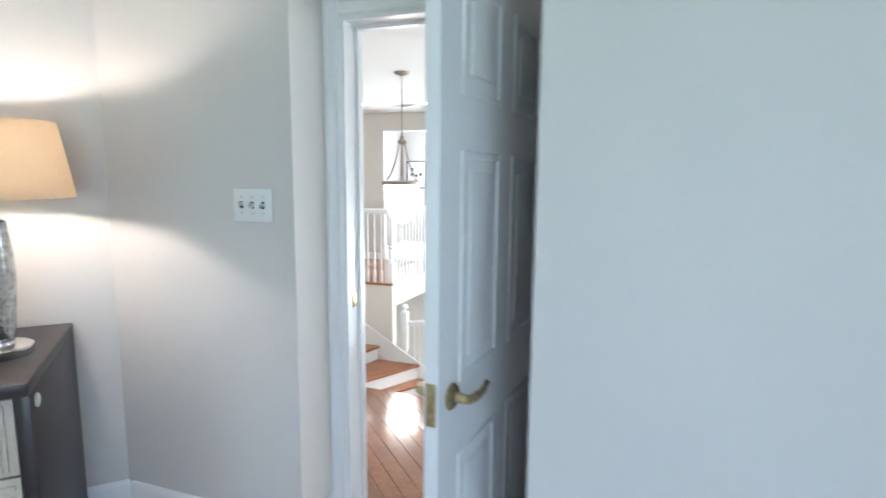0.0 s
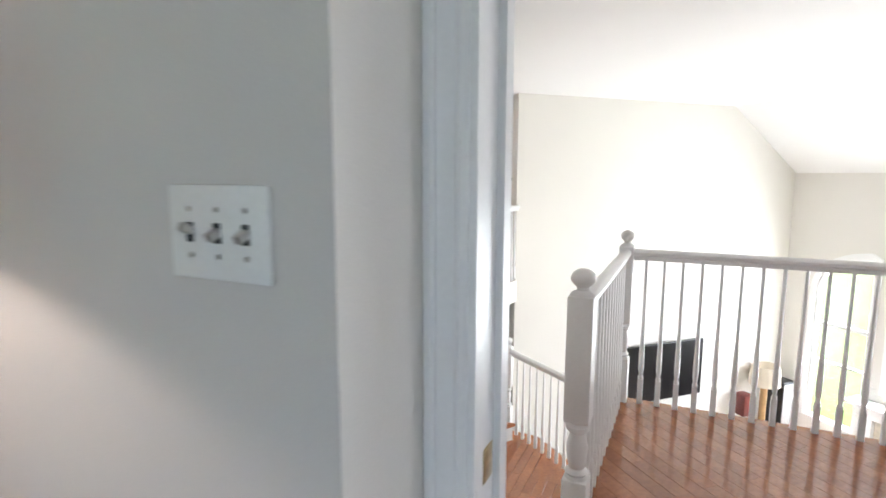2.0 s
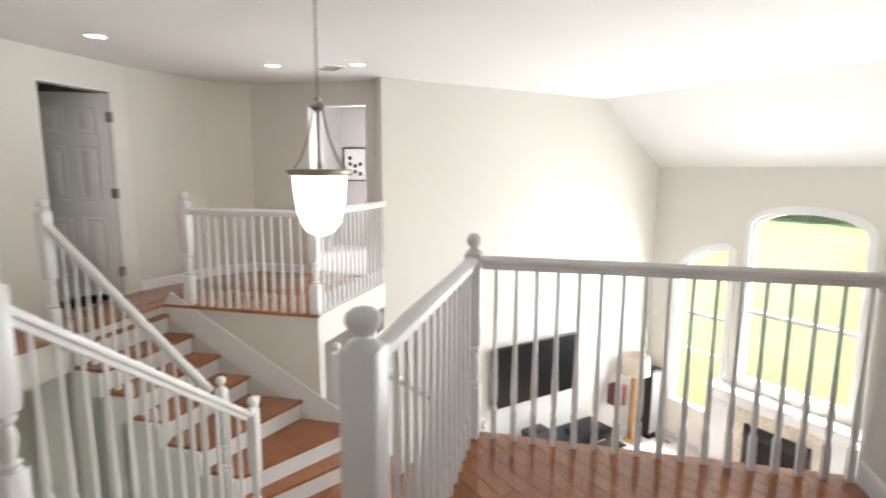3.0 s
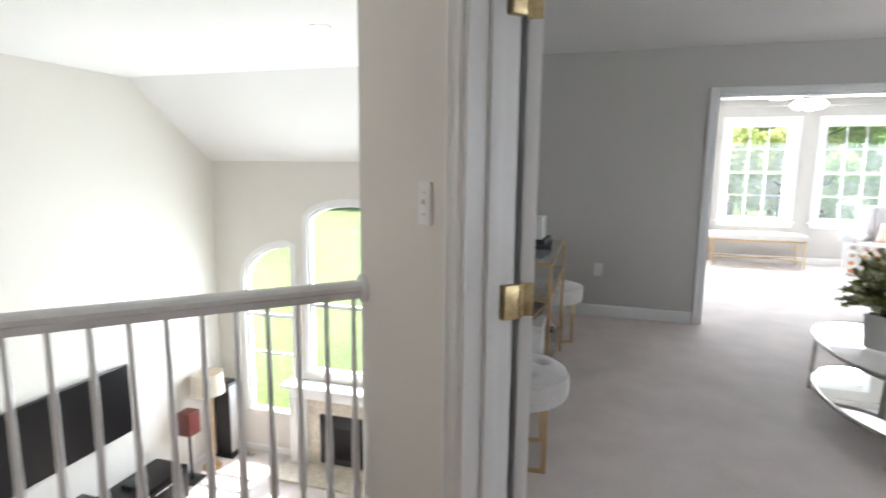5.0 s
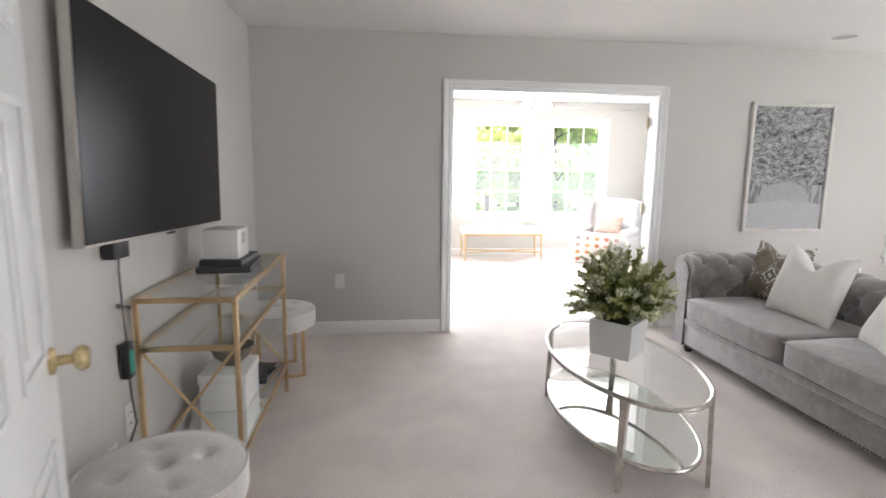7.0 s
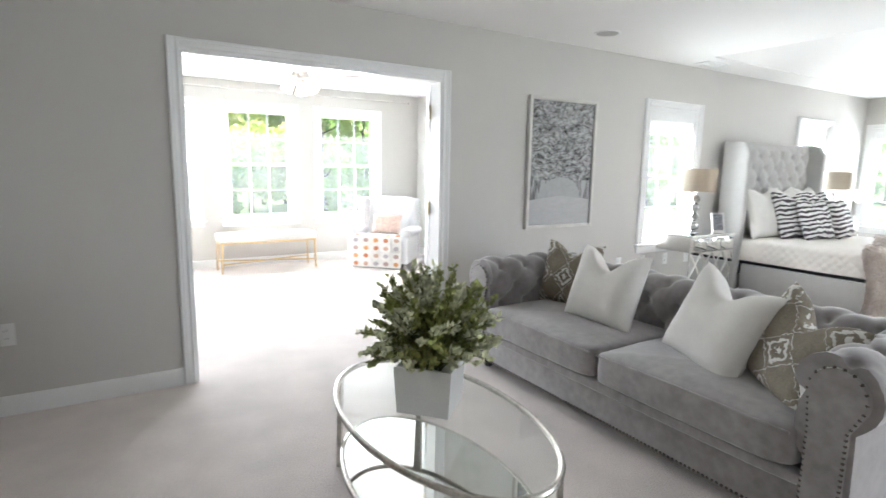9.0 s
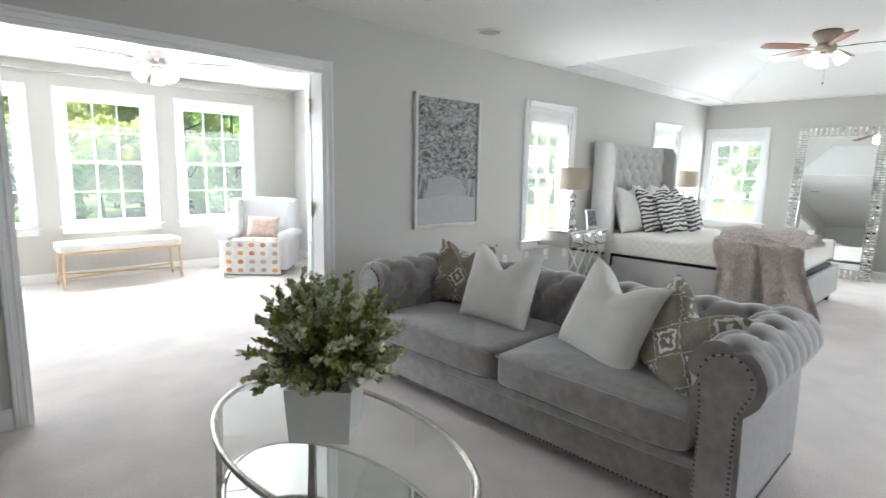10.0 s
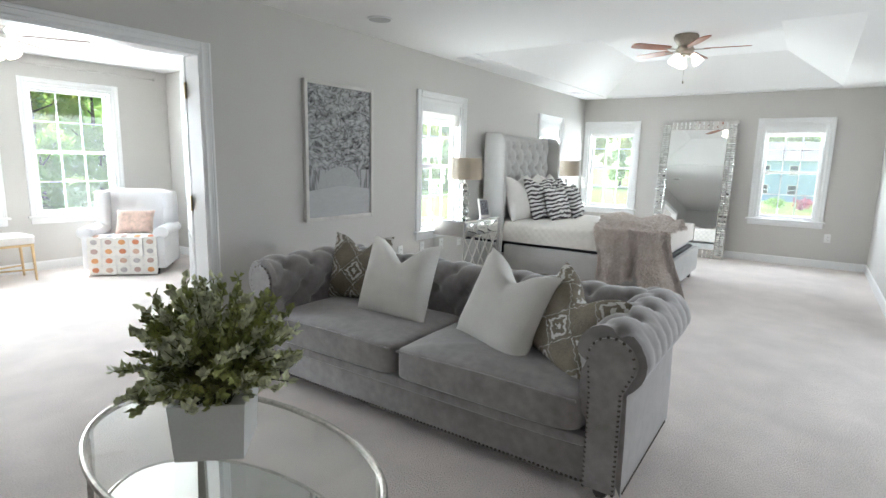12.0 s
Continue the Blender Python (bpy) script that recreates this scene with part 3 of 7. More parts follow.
def sash_window(name, label, m, w, h, sill, shade=0.0, depth=0.14, grid=(3, 2), outer=1.0):
    """A double-hung window in an opening w by h, in the plane y = 0 of the room, which lies towards -y."""
    ob = tagged(new(name), label, kind="structure")
    ob.matrix_world = m
    x0, x1, z0, z1 = -w / 2, w / 2, sill, sill + h
    bm = bmesh.new()
    f = 0.035
    for a in ((x0, x0 + f, z0, z1), (x1 - f, x1, z0, z1), (x0 + f, x1 - f, z1 - f, z1), (x0 + f, x1 - f, z0, z0 + f)):
        box(bm, a[0], a[1], 0.0, depth, a[2], a[3])
    part("window_frame", bm, PAINT_TRIM, ob, smooth=False)
    mid = (z0 + z1) / 2
    for k, (lo, hi, y) in enumerate(((z0 + f, mid + 0.02, 0.055), (mid - 0.02, z1 - f, 0.085))):
        bm = bmesh.new()
        s = 0.038
        a0, a1 = x0 + f, x1 - f
        for b in ((a0, a0 + s, lo, hi), (a1 - s, a1, lo, hi), (a0 + s, a1 - s, lo, lo + s), (a0 + s, a1 - s, hi - s, hi)):
            box(bm, b[0], b[1], y, y + 0.028, b[2], b[3], 0.003)
        sash = part("sash", bm, PAINT_TRIM, ob)
        cols, rows = grid
        for i in range(1, cols):
            bm = bmesh.new()
            x = a0 + s + (a1 - a0 - 2 * s) * i / cols
            box(bm, x - 0.008, x + 0.008, y + 0.006, y + 0.022, lo + s, hi - s)
            part("muntin", bm, PAINT_TRIM, sash, smooth=False)
        for i in range(1, rows):
            bm = bmesh.new()
            z = lo + s + (hi - lo - 2 * s) * i / rows
            box(bm, a0 + s, a1 - s, y + 0.007, y + 0.021, z - 0.008, z + 0.008)
            part("muntin", bm, PAINT_TRIM, sash, smooth=False)
        bm = bmesh.new()
        box(bm, a0 + s - 0.004, a1 - s + 0.004, y + 0.012, y + 0.016, lo + s - 0.004, hi - s + 0.004)
        part("pane", bm, GLASS, sash, "clear window glass", smooth=False).visible_shadow = False
    bm = bmesh.new()
    box(bm, x0 - 0.10, x1 + 0.10, -0.045, 0.05, z0 - 0.004, z0 + 0.020, 0.006)
    box(bm, x0 - 0.07, x1 + 0.07, -0.018, 0.0, z0 - 0.075, z0 - 0.004, 0.004)
    part("window_sill", bm, PAINT_TRIM, ob)
    casing(ob, w, h - 0.02, -1, z0 + 0.02, name="window_casing")
    if shade:
        bm = bmesh.new()
        box(bm, x0 + 0.037, x1 - 0.037, 0.006, 0.045, z1 - f - 0.09, z1 - f, 0.006)
        part("shade_valance", bm, PAINT_TRIM, ob)
        bm = bmesh.new()
        n = max(3, int(shade / 0.02))
        for k in range(n):
            z = z1 - f - 0.09 - shade * (k + 0.5) / n
            box(bm, x0 + 0.04, x1 - 0.04, 0.012 + 0.006 * (k % 2), 0.036 - 0.006 * (k % 2), z - shade / n / 2, z + shade / n / 2)
        part("gathered_shade", bm, SHADE_PALE, ob, "pale gathered shade", smooth=False)
    return ob


for k, x in enumerate((6.325, 9.20)):
    sash_window("window_%d" % (k + 1), "unseen white double-hung window added to light the sitting area with a raised shade", pose(x, NORTH, 0), WIN_W, WIN_H, WIN_SILL, 0.13)
for k, y in enumerate((5.13, 2.555)):
    sash_window("window_%d" % (k + 3), "unseen white double-hung window added to light the sitting area with a raised shade", pose(EAST, y, 0, 0, 0, -90), WIN_W, WIN_H, WIN_SILL, 0.06)
for k, x in enumerate(SUN_WINDOWS):
    sash_window("window_%d" % (k + 5), "white double-hung sunroom window with a grid", pose(x, SUN_Y, 0), SW_W, SW_H, SW_SILL)
sash_window("window_8", "white double-hung sunroom window", pose(0.6, 5.76 + 2.65, 0, 0, 0, 90), 0.9, SW_H, SW_SILL)
# unseen, added so that the sitting area gets more light
sash_window("window_15", "unseen white double-hung window added to light the sitting area", pose(5.85, 0.23, 0, 0, 0, 180), 1.2, 1.5, 0.62)
sash_window("window_9", "white office window out of view", pose(4.6, 0.23 - 2.2, 0, 0, 0, -90), 1.2, 1.5, 0.6)
# a guess: nothing shows a window in this wall
sash_window("window_10", "white office window out of view", pose(2.8, -5.1, 0, 0, 0, 180), 1.2, 1.5, 0.6)


def arch_window(name, x, w, sill, spring, rise, rails):
    ob = tagged(new(name), "tall white window with a curved head", kind="structure")
    ob.matrix_world = pose(x, GN, 0)
    arc = arch_curve(0, w, spring, rise)
    if w < 1 and x > -2:
        arc = [(-px, pz) for px, pz in arc][::-1]
    line = [(w / 2, sill)] + arc + [(-w / 2, sill)]

    def ring(out0, out1, y0, y1):
        bm = bmesh.new()
        pts = [Vector(p) for p in line]
        def grow(k, d):
            a, b = pts[(k - 1) % len(pts)], pts[(k + 1) % len(pts)]
            t = (b - a).normalized()
            nrm = Vector((t.y, -t.x))
            return pts[k] + nrm * d
        q = [[bm.verts.new((p.x, y, p.y)) for y in (y0, y1) for p in (grow(k, out0), grow(k, out1))] for k in range(len(pts))]
        for k in range(len(pts)):
            a, b = q[k], q[(k + 1) % len(pts)]
            for i, j in ((0, 1), (1, 3), (3, 2), (2, 0)):
                bm.faces.new((a[i], a[j], b[j], b[i]))
        bmesh.ops.recalc_face_normals(bm, faces=bm.faces[:])
        return bm
    part("window_casing", ring(0.0, 0.075, -0.02, 0.002), PAINT_TRIM, ob)
    part("window_frame", ring(-0.05, 0.004, 0.02, 0.10), PAINT_TRIM, ob)
    for k, z in enumerate(rails):
        bm = bmesh.new()
        box(bm, -w / 2, w / 2, 0.03, 0.08, z - 0.03 + 0.015 * k, z + 0.03 - 0.015 * k)
        part("window_bar", bm, PAINT_TRIM, ob, smooth=False)
    bm = bmesh.new()
    v = [bm.verts.new((px, 0.06, pz)) for px, pz in line]
    bm.faces.new(v)
    bmesh.ops.solidify(bm, geom=bm.faces[:], thickness=0.004)
    part("pane", bm, GLASS, ob, "clear window glass", smooth=False).visible_shadow = False


for k, (x, w, sill, spring, rise) in enumerate(ARCHES):
    arch_window("window_%d" % (12 + k), x, w, sill, spring, rise, (-1.02, -1.66) if w < 1 else (-0.78,))

# ---- baseboards ----
for p, q in (((WEST, NORTH), (WEST, 2.25)), ((1.70, NORTH), (WEST, NORTH)), ((EAST, NORTH), (3.68, NORTH)), ((EAST, 1.55), (EAST, NORTH)), ((7.0, 1.55), (EAST, 1.55)),
             ((0.6, SUN_Y), (0.6, 5.76)), ((5.5, SUN_Y), (0.6, SUN_Y)), ((5.5, 5.76), (5.5, SUN_Y)), ((0.163, -1.80), (0.163, -5.1))):
    baseboard(q, p)
for p, q in (((-0.255, OFF_V), (-1.14, OFF_V)), ((2.0, -1.975), (0.71, -1.975)), ((0.71, -1.975), (0.71, DOOR_V)), ((-0.255, DOOR_V), (-0.255, OFF_V))):
    baseboard(q, p, 0.0, TURN)
baseboard((DIAG_U, RAIL_V), (DIAG_U, MD1 + 0.08), 0.0, TURN)

# ---- landing railings ----
def turned_newel(parent, x, y, z0, z1, w=0.09, name="newel_post"):
    """A square post with a turned waist and a ball finial; z1 is the finial's top."""
    bm = bmesh.new()
    h = z1 - z0
    b0 = z0 + 0.26 * h
    b1 = z0 + 0.47 * h
    b2 = z1 - 0.098
    box(bm, x - w / 2, x + w / 2, y - w / 2, y + w / 2, z0, b0, 0.006)
    r = w / 2
    lathe(bm, [(r * .95, b0 - .002), (r * .75, b0 + .012), (r * .95, b0 + .025), (r * .62, b0 + .04), (r * .88, b0 + (b1 - b0) * .55), (r * .60, b1 - .05), (r * .92, b1 - .035), (r * .92, b1 - .02), (r * .7, b1 - .01), (r * .9, b1 + .002)], 20, (x, y, 0))
    box(bm, x - w / 2, x + w / 2, y - w / 2, y + w / 2, b1, b2, 0.006)
    lathe(bm, [(r * 1.0, b2 - .001), (r * .82, b2 + .010), (r * .48, b2 + .018), (r * .44, b2 + .028), (r * .62, b2 + .036), (r * .90, b2 + .050), (r * .96, b2 + .064), (r * .86, b2 + .080), (r * .5, b2 + .093), (r * .1, b2 + .098)], 20, (x, y, 0))
    return part(name, bm, PAINT_TRIM, parent)


def baluster_mesh(height):
    bm = bmesh.new()
    box(bm, -0.015, 0.015, -0.015, 0.015, 0, 0.12 * height + 0.05)
    z = 0.12 * height + 0.05
    lathe(bm, [(0.014, z - .002), (0.017, z + .01), (0.010, z + .025), (0.0155, z + .06), (0.016, z + .12), (0.011, z + .34), (0.009, height)], 10)
    me = bpy.data.meshes.new("baluster")
    bm.to_mesh(me)
    bm.free()
    me.materials.append(PAINT_TRIM)
    for f in me.polygons:
        f.use_smooth = True
    me.set_sharp_from_angle(angle=radians(40))
    return me


HANDRAIL = [(-0.012, -0.055), (0.012, -0.055), (0.014, -0.03), (0.030, -0.022), (0.031, -0.006), (0.022, 0.006), (0.008, 0.012), (-0.008, 0.012), (-0.022, 0.006), (-0.031, -0.006), (-0.030, -0.022), (-0.014, -0.03)]
BALUSTERS = {}


def rail_run(parent, p, q, drop, count, foot=None):
    """A handrail from p to q and its balusters; drop: the rail's height over its foot."""
    bm = bmesh.new()
    profile_bar(bm, HANDRAIL, p, q)
    part("handrail", bm, PAINT_TRIM, parent)
    p, q = Vector(p), Vector(q)
    key = round(drop - 0.04, 3)
    if key not in BALUSTERS:
        BALUSTERS[key] = baluster_mesh(key)
    for k in range(count):
        at = p.lerp(q, (k + 1) / (count + 1))
        b = new("baluster", BALUSTERS[key])
        b.parent = parent
        b.location = (at.x, at.y, at.z - drop)


landing_rail = thing("railing", "white painted landing railing with turned newel posts", "railing", TURN)
NA, NB, RH = (RAIL_U, 0.045), (RAIL_U, RAIL_V), 0.965
turned_newel(landing_rail, *NA, 0.0, 1.09, 0.095)
turned_newel(landing_rail, *NB, 0.0, 1.09, 0.085)
rail_run(landing_rail, (RAIL_U, NA[1] + 0.04, RH), (RAIL_U, RAIL_V - 0.04, RH), RH, 13)
rail_run(landing_rail, (RAIL_U + 0.014, RAIL_V, RH), (DIAG_U + 0.06, RAIL_V, RH), RH, 17)
bm = bmesh.new()
lathe(bm, [(0.055, 0), (0.055, 0.010), (0.045, 0.018), (0.03, 0.020)], 24, m=pose(DIAG_U, RAIL_V, RH - 0.02, 0, -90, 0))
part("wall_rosette", bm, PAINT_TRIM, landing_rail)

# ---- landing boards ----
board_holder = tagged(new("floor_boards"), "glossy red-brown hardwood boards", kind="structure")


def boards(parent, u0, u1, v0, v1, z, width=0.083, seed=1):
    """Hardwood boards along v, in random lengths, laid on z."""
    rng = random.Random(seed)
    n = int(math.ceil((u1 - u0) / width))
    for k in range(n):
        a0, a1 = u0 + k * width + 0.0006, min(u1, u0 + (k + 1) * width) - 0.0006
        lo = v0
        while lo < v1 - 1e-3:
            hi = min(v1, lo + rng.uniform(0.5, 1.3))
            if v1 - hi < 0.2:
                hi = v1
            bm = bmesh.new()
            t = 0.0012
            c = [(a0, lo + .0006), (a1, lo + .0006), (a1, hi - .0006), (a0, hi - .0006)]
            low = [bm.verts.new((x, y, z - 0.016)) for x, y in c]
            side = [bm.verts.new((x, y, z - t)) for x, y in c]
            up = [bm.verts.new((x + (t if x == a0 else -t), y + (t if y == lo + .0006 else -t), z)) for x, y in c]
            for A, B in ((low, side), (side, up)):
                for i in range(4):
                    bm.faces.new((A[i], A[(i + 1) % 4], B[(i + 1) % 4], B[i]))
            bm.faces.new(up)
            part("floor_board", bm, WOOD, parent, smooth=False)
            lo = hi


def clipped(poly, area):
    """The part of a polygon that lies in a convex, anticlockwise area."""
    for (ax, ay), (bx, by) in zip(area, area[1:] + area[:1]):
        side = [(bx - ax) * (y - ay) - (by - ay) * (x - ax) for x, y in poly]
        kept = []
        for k in range(len(poly)):
            (x0, y0), (x1, y1), s0, s1 = poly[k - 1], poly[k], side[k - 1], side[k]
            if (s0 >= 0) != (s1 >= 0):
                f = s0 / (s0 - s1)
                kept.append((x0 + (x1 - x0) * f, y0 + (y1 - y0) * f))
            if s1 >= 0:
                kept.append((x1, y1))
        poly = kept
        if len(poly) < 3:
            return []
    return poly


def slanted_boards(parent, areas, width=0.083, seed=1):
    """Hardwood boards that run along the house's x over areas of the turned landing."""
    rng = random.Random(seed)
    areas = [[world_xy(u, v) for u, v in a] for a in areas]
    ys = [y for a in areas for _, y in a]
    xs = [x for a in areas for x, _ in a]
    y = min(ys)
    while y < max(ys):
        x = min(xs) - rng.uniform(0, 0.8)
        while x < max(xs):
            x1 = x + rng.uniform(0.6, 1.4)
            for area in areas:
                shape = clipped([(x + .0006, y + .0006), (x1 - .0006, y + .0006), (x1 - .0006, y + width - .0006), (x + .0006, y + width - .0006)], area)
                if len(shape) < 3:
                    continue
                mid = [sum(c[i] for c in shape) / len(shape) for i in (0, 1)]
                bm = bmesh.new()
                rings = [[bm.verts.new((px, py + math.copysign(min(abs(mid[1] - py), bevel), mid[1] - py), z)) for px, py in shape] for bevel, z in ((0, -0.016), (0, -0.0015), (0.0014, 0.0))]
                for lo, hi in zip(rings, rings[1:]):
                    for k in range(len(shape)):
                        bm.faces.new((lo[k], lo[(k + 1) % len(shape)], hi[(k + 1) % len(shape)], hi[k]))
                bm.faces.new(rings[-1])
                part("floor_board", bm, WOOD, parent, smooth=False)
            x = x1
        y += width


slanted_boards(board_holder, [[(-1.9, DOOR_V + 0.10), (DIAG_U + 0.05, DOOR_V + 0.10), (DIAG_U + 0.05, 0.14), (-1.9, 0.14)],
                              [(RAIL_U - 0.05, 0.14), (DIAG_U + 0.05, 0.14), (DIAG_U + 0.05, RAIL_V + 0.055), (RAIL_U - 0.05, RAIL_V + 0.055)]])

# ---- stairs ----
STEP = 1.54 / 8
LOW = -1.27
stairs = thing("staircase", "white-risered stairs with red-brown wooden treads", "stairs", FAR)


def tread(outline, z, parent=stairs):
    bm = bmesh.new()
    prism(bm, outline, z - 0.028, z)
    part("tread", bm, WOOD, parent, "red-brown wooden tread", smooth=False)


def riser(outline, z0, z1, parent=stairs):
    bm = bmesh.new()
    prism(bm, outline, z0, z1)
    part("riser", bm, PAINT_TRIM, parent, "white painted riser", smooth=False)


# down from the landing, towards +v
down_stairs = thing("staircase", "stairs with red-brown treads down from the landing", "stairs", LAND)
for k in range(8):
    v0 = 0.06 + 0.26 * k
    riser([(-1.75, v0 - 0.02), (-0.26, v0 - 0.02), (-0.26, v0), (-1.75, v0)], -STEP * (k + 1), -STEP * k - 0.028, down_stairs)
    if k < 7:
        tread([(-1.75, v0 - 0.02), (-0.26, v0 - 0.02), (-0.26, v0 + 0.29), (-1.75, v0 + 0.29)], -STEP * (k + 1), down_stairs)
# the low landing
bm = bmesh.new()
prism(bm, [(-2.3, 1.65), (-0.26, 1.65), (-0.26, 2.45), (-1.20, 3.25), (-2.3, 3.25)], LOW - 0.22, LOW - 0.0165)
structure("floor_low_landing", bm, WOOD, "low stair landing slab", FAR)
low_boards = tagged(new("floor_boards"), "glossy red-brown hardwood boards of the low landing", kind="structure")
low_boards.matrix_world = FAR
boards(low_boards, -2.3, -0.26, 1.68, 2.45, LOW, seed=5)
boards(low_boards, -2.3, -1.05, 2.45, 3.0, LOW, seed=6)
# up to the far hall, towards -u; the first treads fan out
EDGES = [(-2.02, -1.40), (-2.14, -1.60), (-2.45, -2.15), (-2.80, -2.70), (-3.06, -3.00), (-3.32, -3.28), (-3.58, -3.54)]
HALL = 0.10
UPSTEP = (HALL - LOW) / 7.5
SV0, SV1 = 2.06, 3.03
for k, (ul, ur) in enumerate(EDGES):
    z = LOW + UPSTEP * (k + 1)
    riser([(ul - 0.02, SV0), (ul, SV0), (ur, SV1), (ur - 0.02, SV1)], z - UPSTEP, z - 0.028)
    back = EDGES[k + 1] if k < 6 else (-3.9, -3.9)
    tread([(back[0] - 0.03, SV0), (ul + 0.03, SV0), (ur + 0.03, SV1), (back[1] - 0.03, SV1)], z)
bm = bmesh.new()
profile_bar(bm, [(0, -0.12), (0.02, -0.12), (0.02, 0.12), (0, 0.12)], (-1.55, SV1 - 0.001, LOW + UPSTEP + 0.05), (-3.55, SV1 - 0.001, HALL + 0.02))
part("skirt_board", bm, PAINT_TRIM, stairs)
bm = bmesh.new()
for k, (ul, ur) in enumerate(EDGES):
    box(bm, ul - 0.35, ul, SV0 - 0.04, SV0 - 0.002, LOW - 0.1, LOW + UPSTEP * (k + 1) - 0.028)
part("stringer", bm, PAINT_TRIM, stairs, smooth=False)

stair_rail = thing("railing", "white stair railing that winds down to the low landing", "railing", FAR)
turned_newel(stair_rail, -1.78, 0.20, 0.0, 1.09)
rail_run(stair_rail, (-1.80, 0.24, 0.92), (-1.86, 1.80, -0.24), 0.92, 13)
turned_newel(stair_rail, -1.90, 1.92, LOW, -0.18, 0.07)
bm = bmesh.new()
tube(bm, [(-1.86, 1.80, -0.24), (-1.87, 1.86, -0.27), (-1.89, 1.92, -0.26), (-1.90, 1.97, -0.20)], 0.032, 10)
part("volute", bm, PAINT_TRIM, stair_rail)
up_rail = thing("railing", "white railing beside the upper stair flight", "railing", FAR)
turned_newel(up_rail, -3.70, 2.02, HALL - 0.1, 1.17, 0.085)
rail_run(up_rail, (-3.66, 2.02, 0.98), (-2.30, 2.02, -0.22), 0.82, 12)
turned_newel(up_rail, -2.22, 2.02, LOW + UPSTEP, -0.10, 0.07)
low_rail = thing("railing", "white guard railing of the low stair landing", "railing", FAR)
turned_newel(low_rail, -1.80, 3.10, LOW, -0.16, 0.085)
turned_newel(low_rail, -1.52, 3.24, LOW, -0.26, 0.08)
rail_run(low_rail, (-1.76, 3.12, LOW + 0.88), (-1.56, 3.22, LOW + 0.88), 0.88, 2)
rail_run(low_rail, (-1.48, 3.22, LOW + 0.88), (-0.30, 2.35, LOW + 0.88), 0.88, 13)

# ---- far hall ----
hall_slab = bmesh.new()
prism(hall_slab, [(-3.58, 3.05), (-1.95, 3.05), (-1.84, 4.95), (-4.6, 4.95), (-4.6, 1.6), (-3.58, 1.6)], HALL - 0.30, HALL - 0.016)
structure("floor_hall", hall_slab, PAINT_CREAM, "far hall floor slab", FAR)
hall_boards = tagged(new("floor_boards"), "red-brown hardwood boards of the far hall", kind="structure")
hall_boards.matrix_world = FAR
boards(hall_boards, -3.55, -1.99, 3.03, 4.9, HALL, 0.12, seed=8)
boards(hall_boards, -4.6, -3.55, 1.6, 4.9, HALL, 0.12, seed=9)
bm = bmesh.new()
box(bm, -3.58, -1.93, 3.02, 3.05, HALL - 0.022, HALL + 0.006, 0.004)
structure("trim_hall_edge", bm, WOOD, "wooden nosing of the hall floor", FAR)
wall("wall_below_hall", (-3.6, 3.045), (-1.95, 3.045), 0.12, GF, HALL - 0.02, CREAM, (), "cream wall under the hall floor", FAR)
wall("wall_hall_back", (-1.70, 4.818), (-3.66, 4.78), -0.13, GF, 2.46, CREAM, [(0.45, 1.21, HALL, HALL + 2.06)], "beige hall wall with a doorway", FAR)
wall("wall_hall_bend", (-3.66, 4.78), (-4.0, 4.35), -0.13, GF, 2.46, CREAM, (), "", FAR)
wall("wall_hall_corner", (-4.0, 4.35), (-4.22, 3.45), -0.13, GF, 2.46, CREAM, (), "", FAR)
wall("wall_hall_left", (-4.22, 3.45), (-4.22, 1.2), -0.13, GF, 2.46, CREAM, [(0.18, 0.95, HALL, HALL + 2.06)], "", FAR)
wall("wall_hall_side", (-4.22, 1.2), (-4.22, -1.3), -0.13, GF, 2.46, CREAM, (), "", FAR)
wall("wall_landing_office", (-5.3, DOOR_V + 0.14), (-1.1, DOOR_V + 0.14), -0.1, GF, 2.54, CREAM, (), "", TURN)
wall("wall_below_landing", (-0.3, RAIL_V - 0.1), (DIAG_U, RAIL_V - 0.1), -0.1, GF, -0.3, CREAM, (), "", TURN)
wall("wall_low_passage", (-3.5, 4.3), (-1.9, 4.3), 0.1, GF, HALL - 0.3, CREAM, (), "", FAR)
hall_door = doorway("door_4", "white-cased doorway at the end of the hall", FAR @ pose(-2.53, 4.803, HALL, 0, 0, 181), 0.76, 2.06, -0.13, (1,))
hd = doorway("door_5", "white-cased doorway beside the hall", FAR @ pose(-4.22, 2.885, HALL, 0, 0, -90), 0.77, 2.06, -0.13, (1,))
side_door = thing("door", "white panelled hall door standing ajar", "door", FAR @ pose(-4.24, 3.255, HALL, 0, 0, 205))
leaf = door_leaf(side_door, 0.74, 2.03, 0.036)
for z in (0.25, 1.05, 1.80):
    hinge(leaf, 0.0, 0.003, z, None, PEWTER)
for p, q in (((-6.4, 4.0), (-4.4, 4.0)), ((-6.4, 1.2), (-6.4, 4.0)), ((-4.4, 1.2), (-6.4, 1.2))):
    wall("wall_side_room", p, q, 0.1, HALL - 0.3, 2.46, GREIGE, (), "", FAR)
bm = bmesh.new()
box(bm, -6.4, -4.36, 1.2, 4.0, HALL - 0.1, HALL)
structure("floor_side_room", bm, CARPET, "carpet of the side room", FAR)
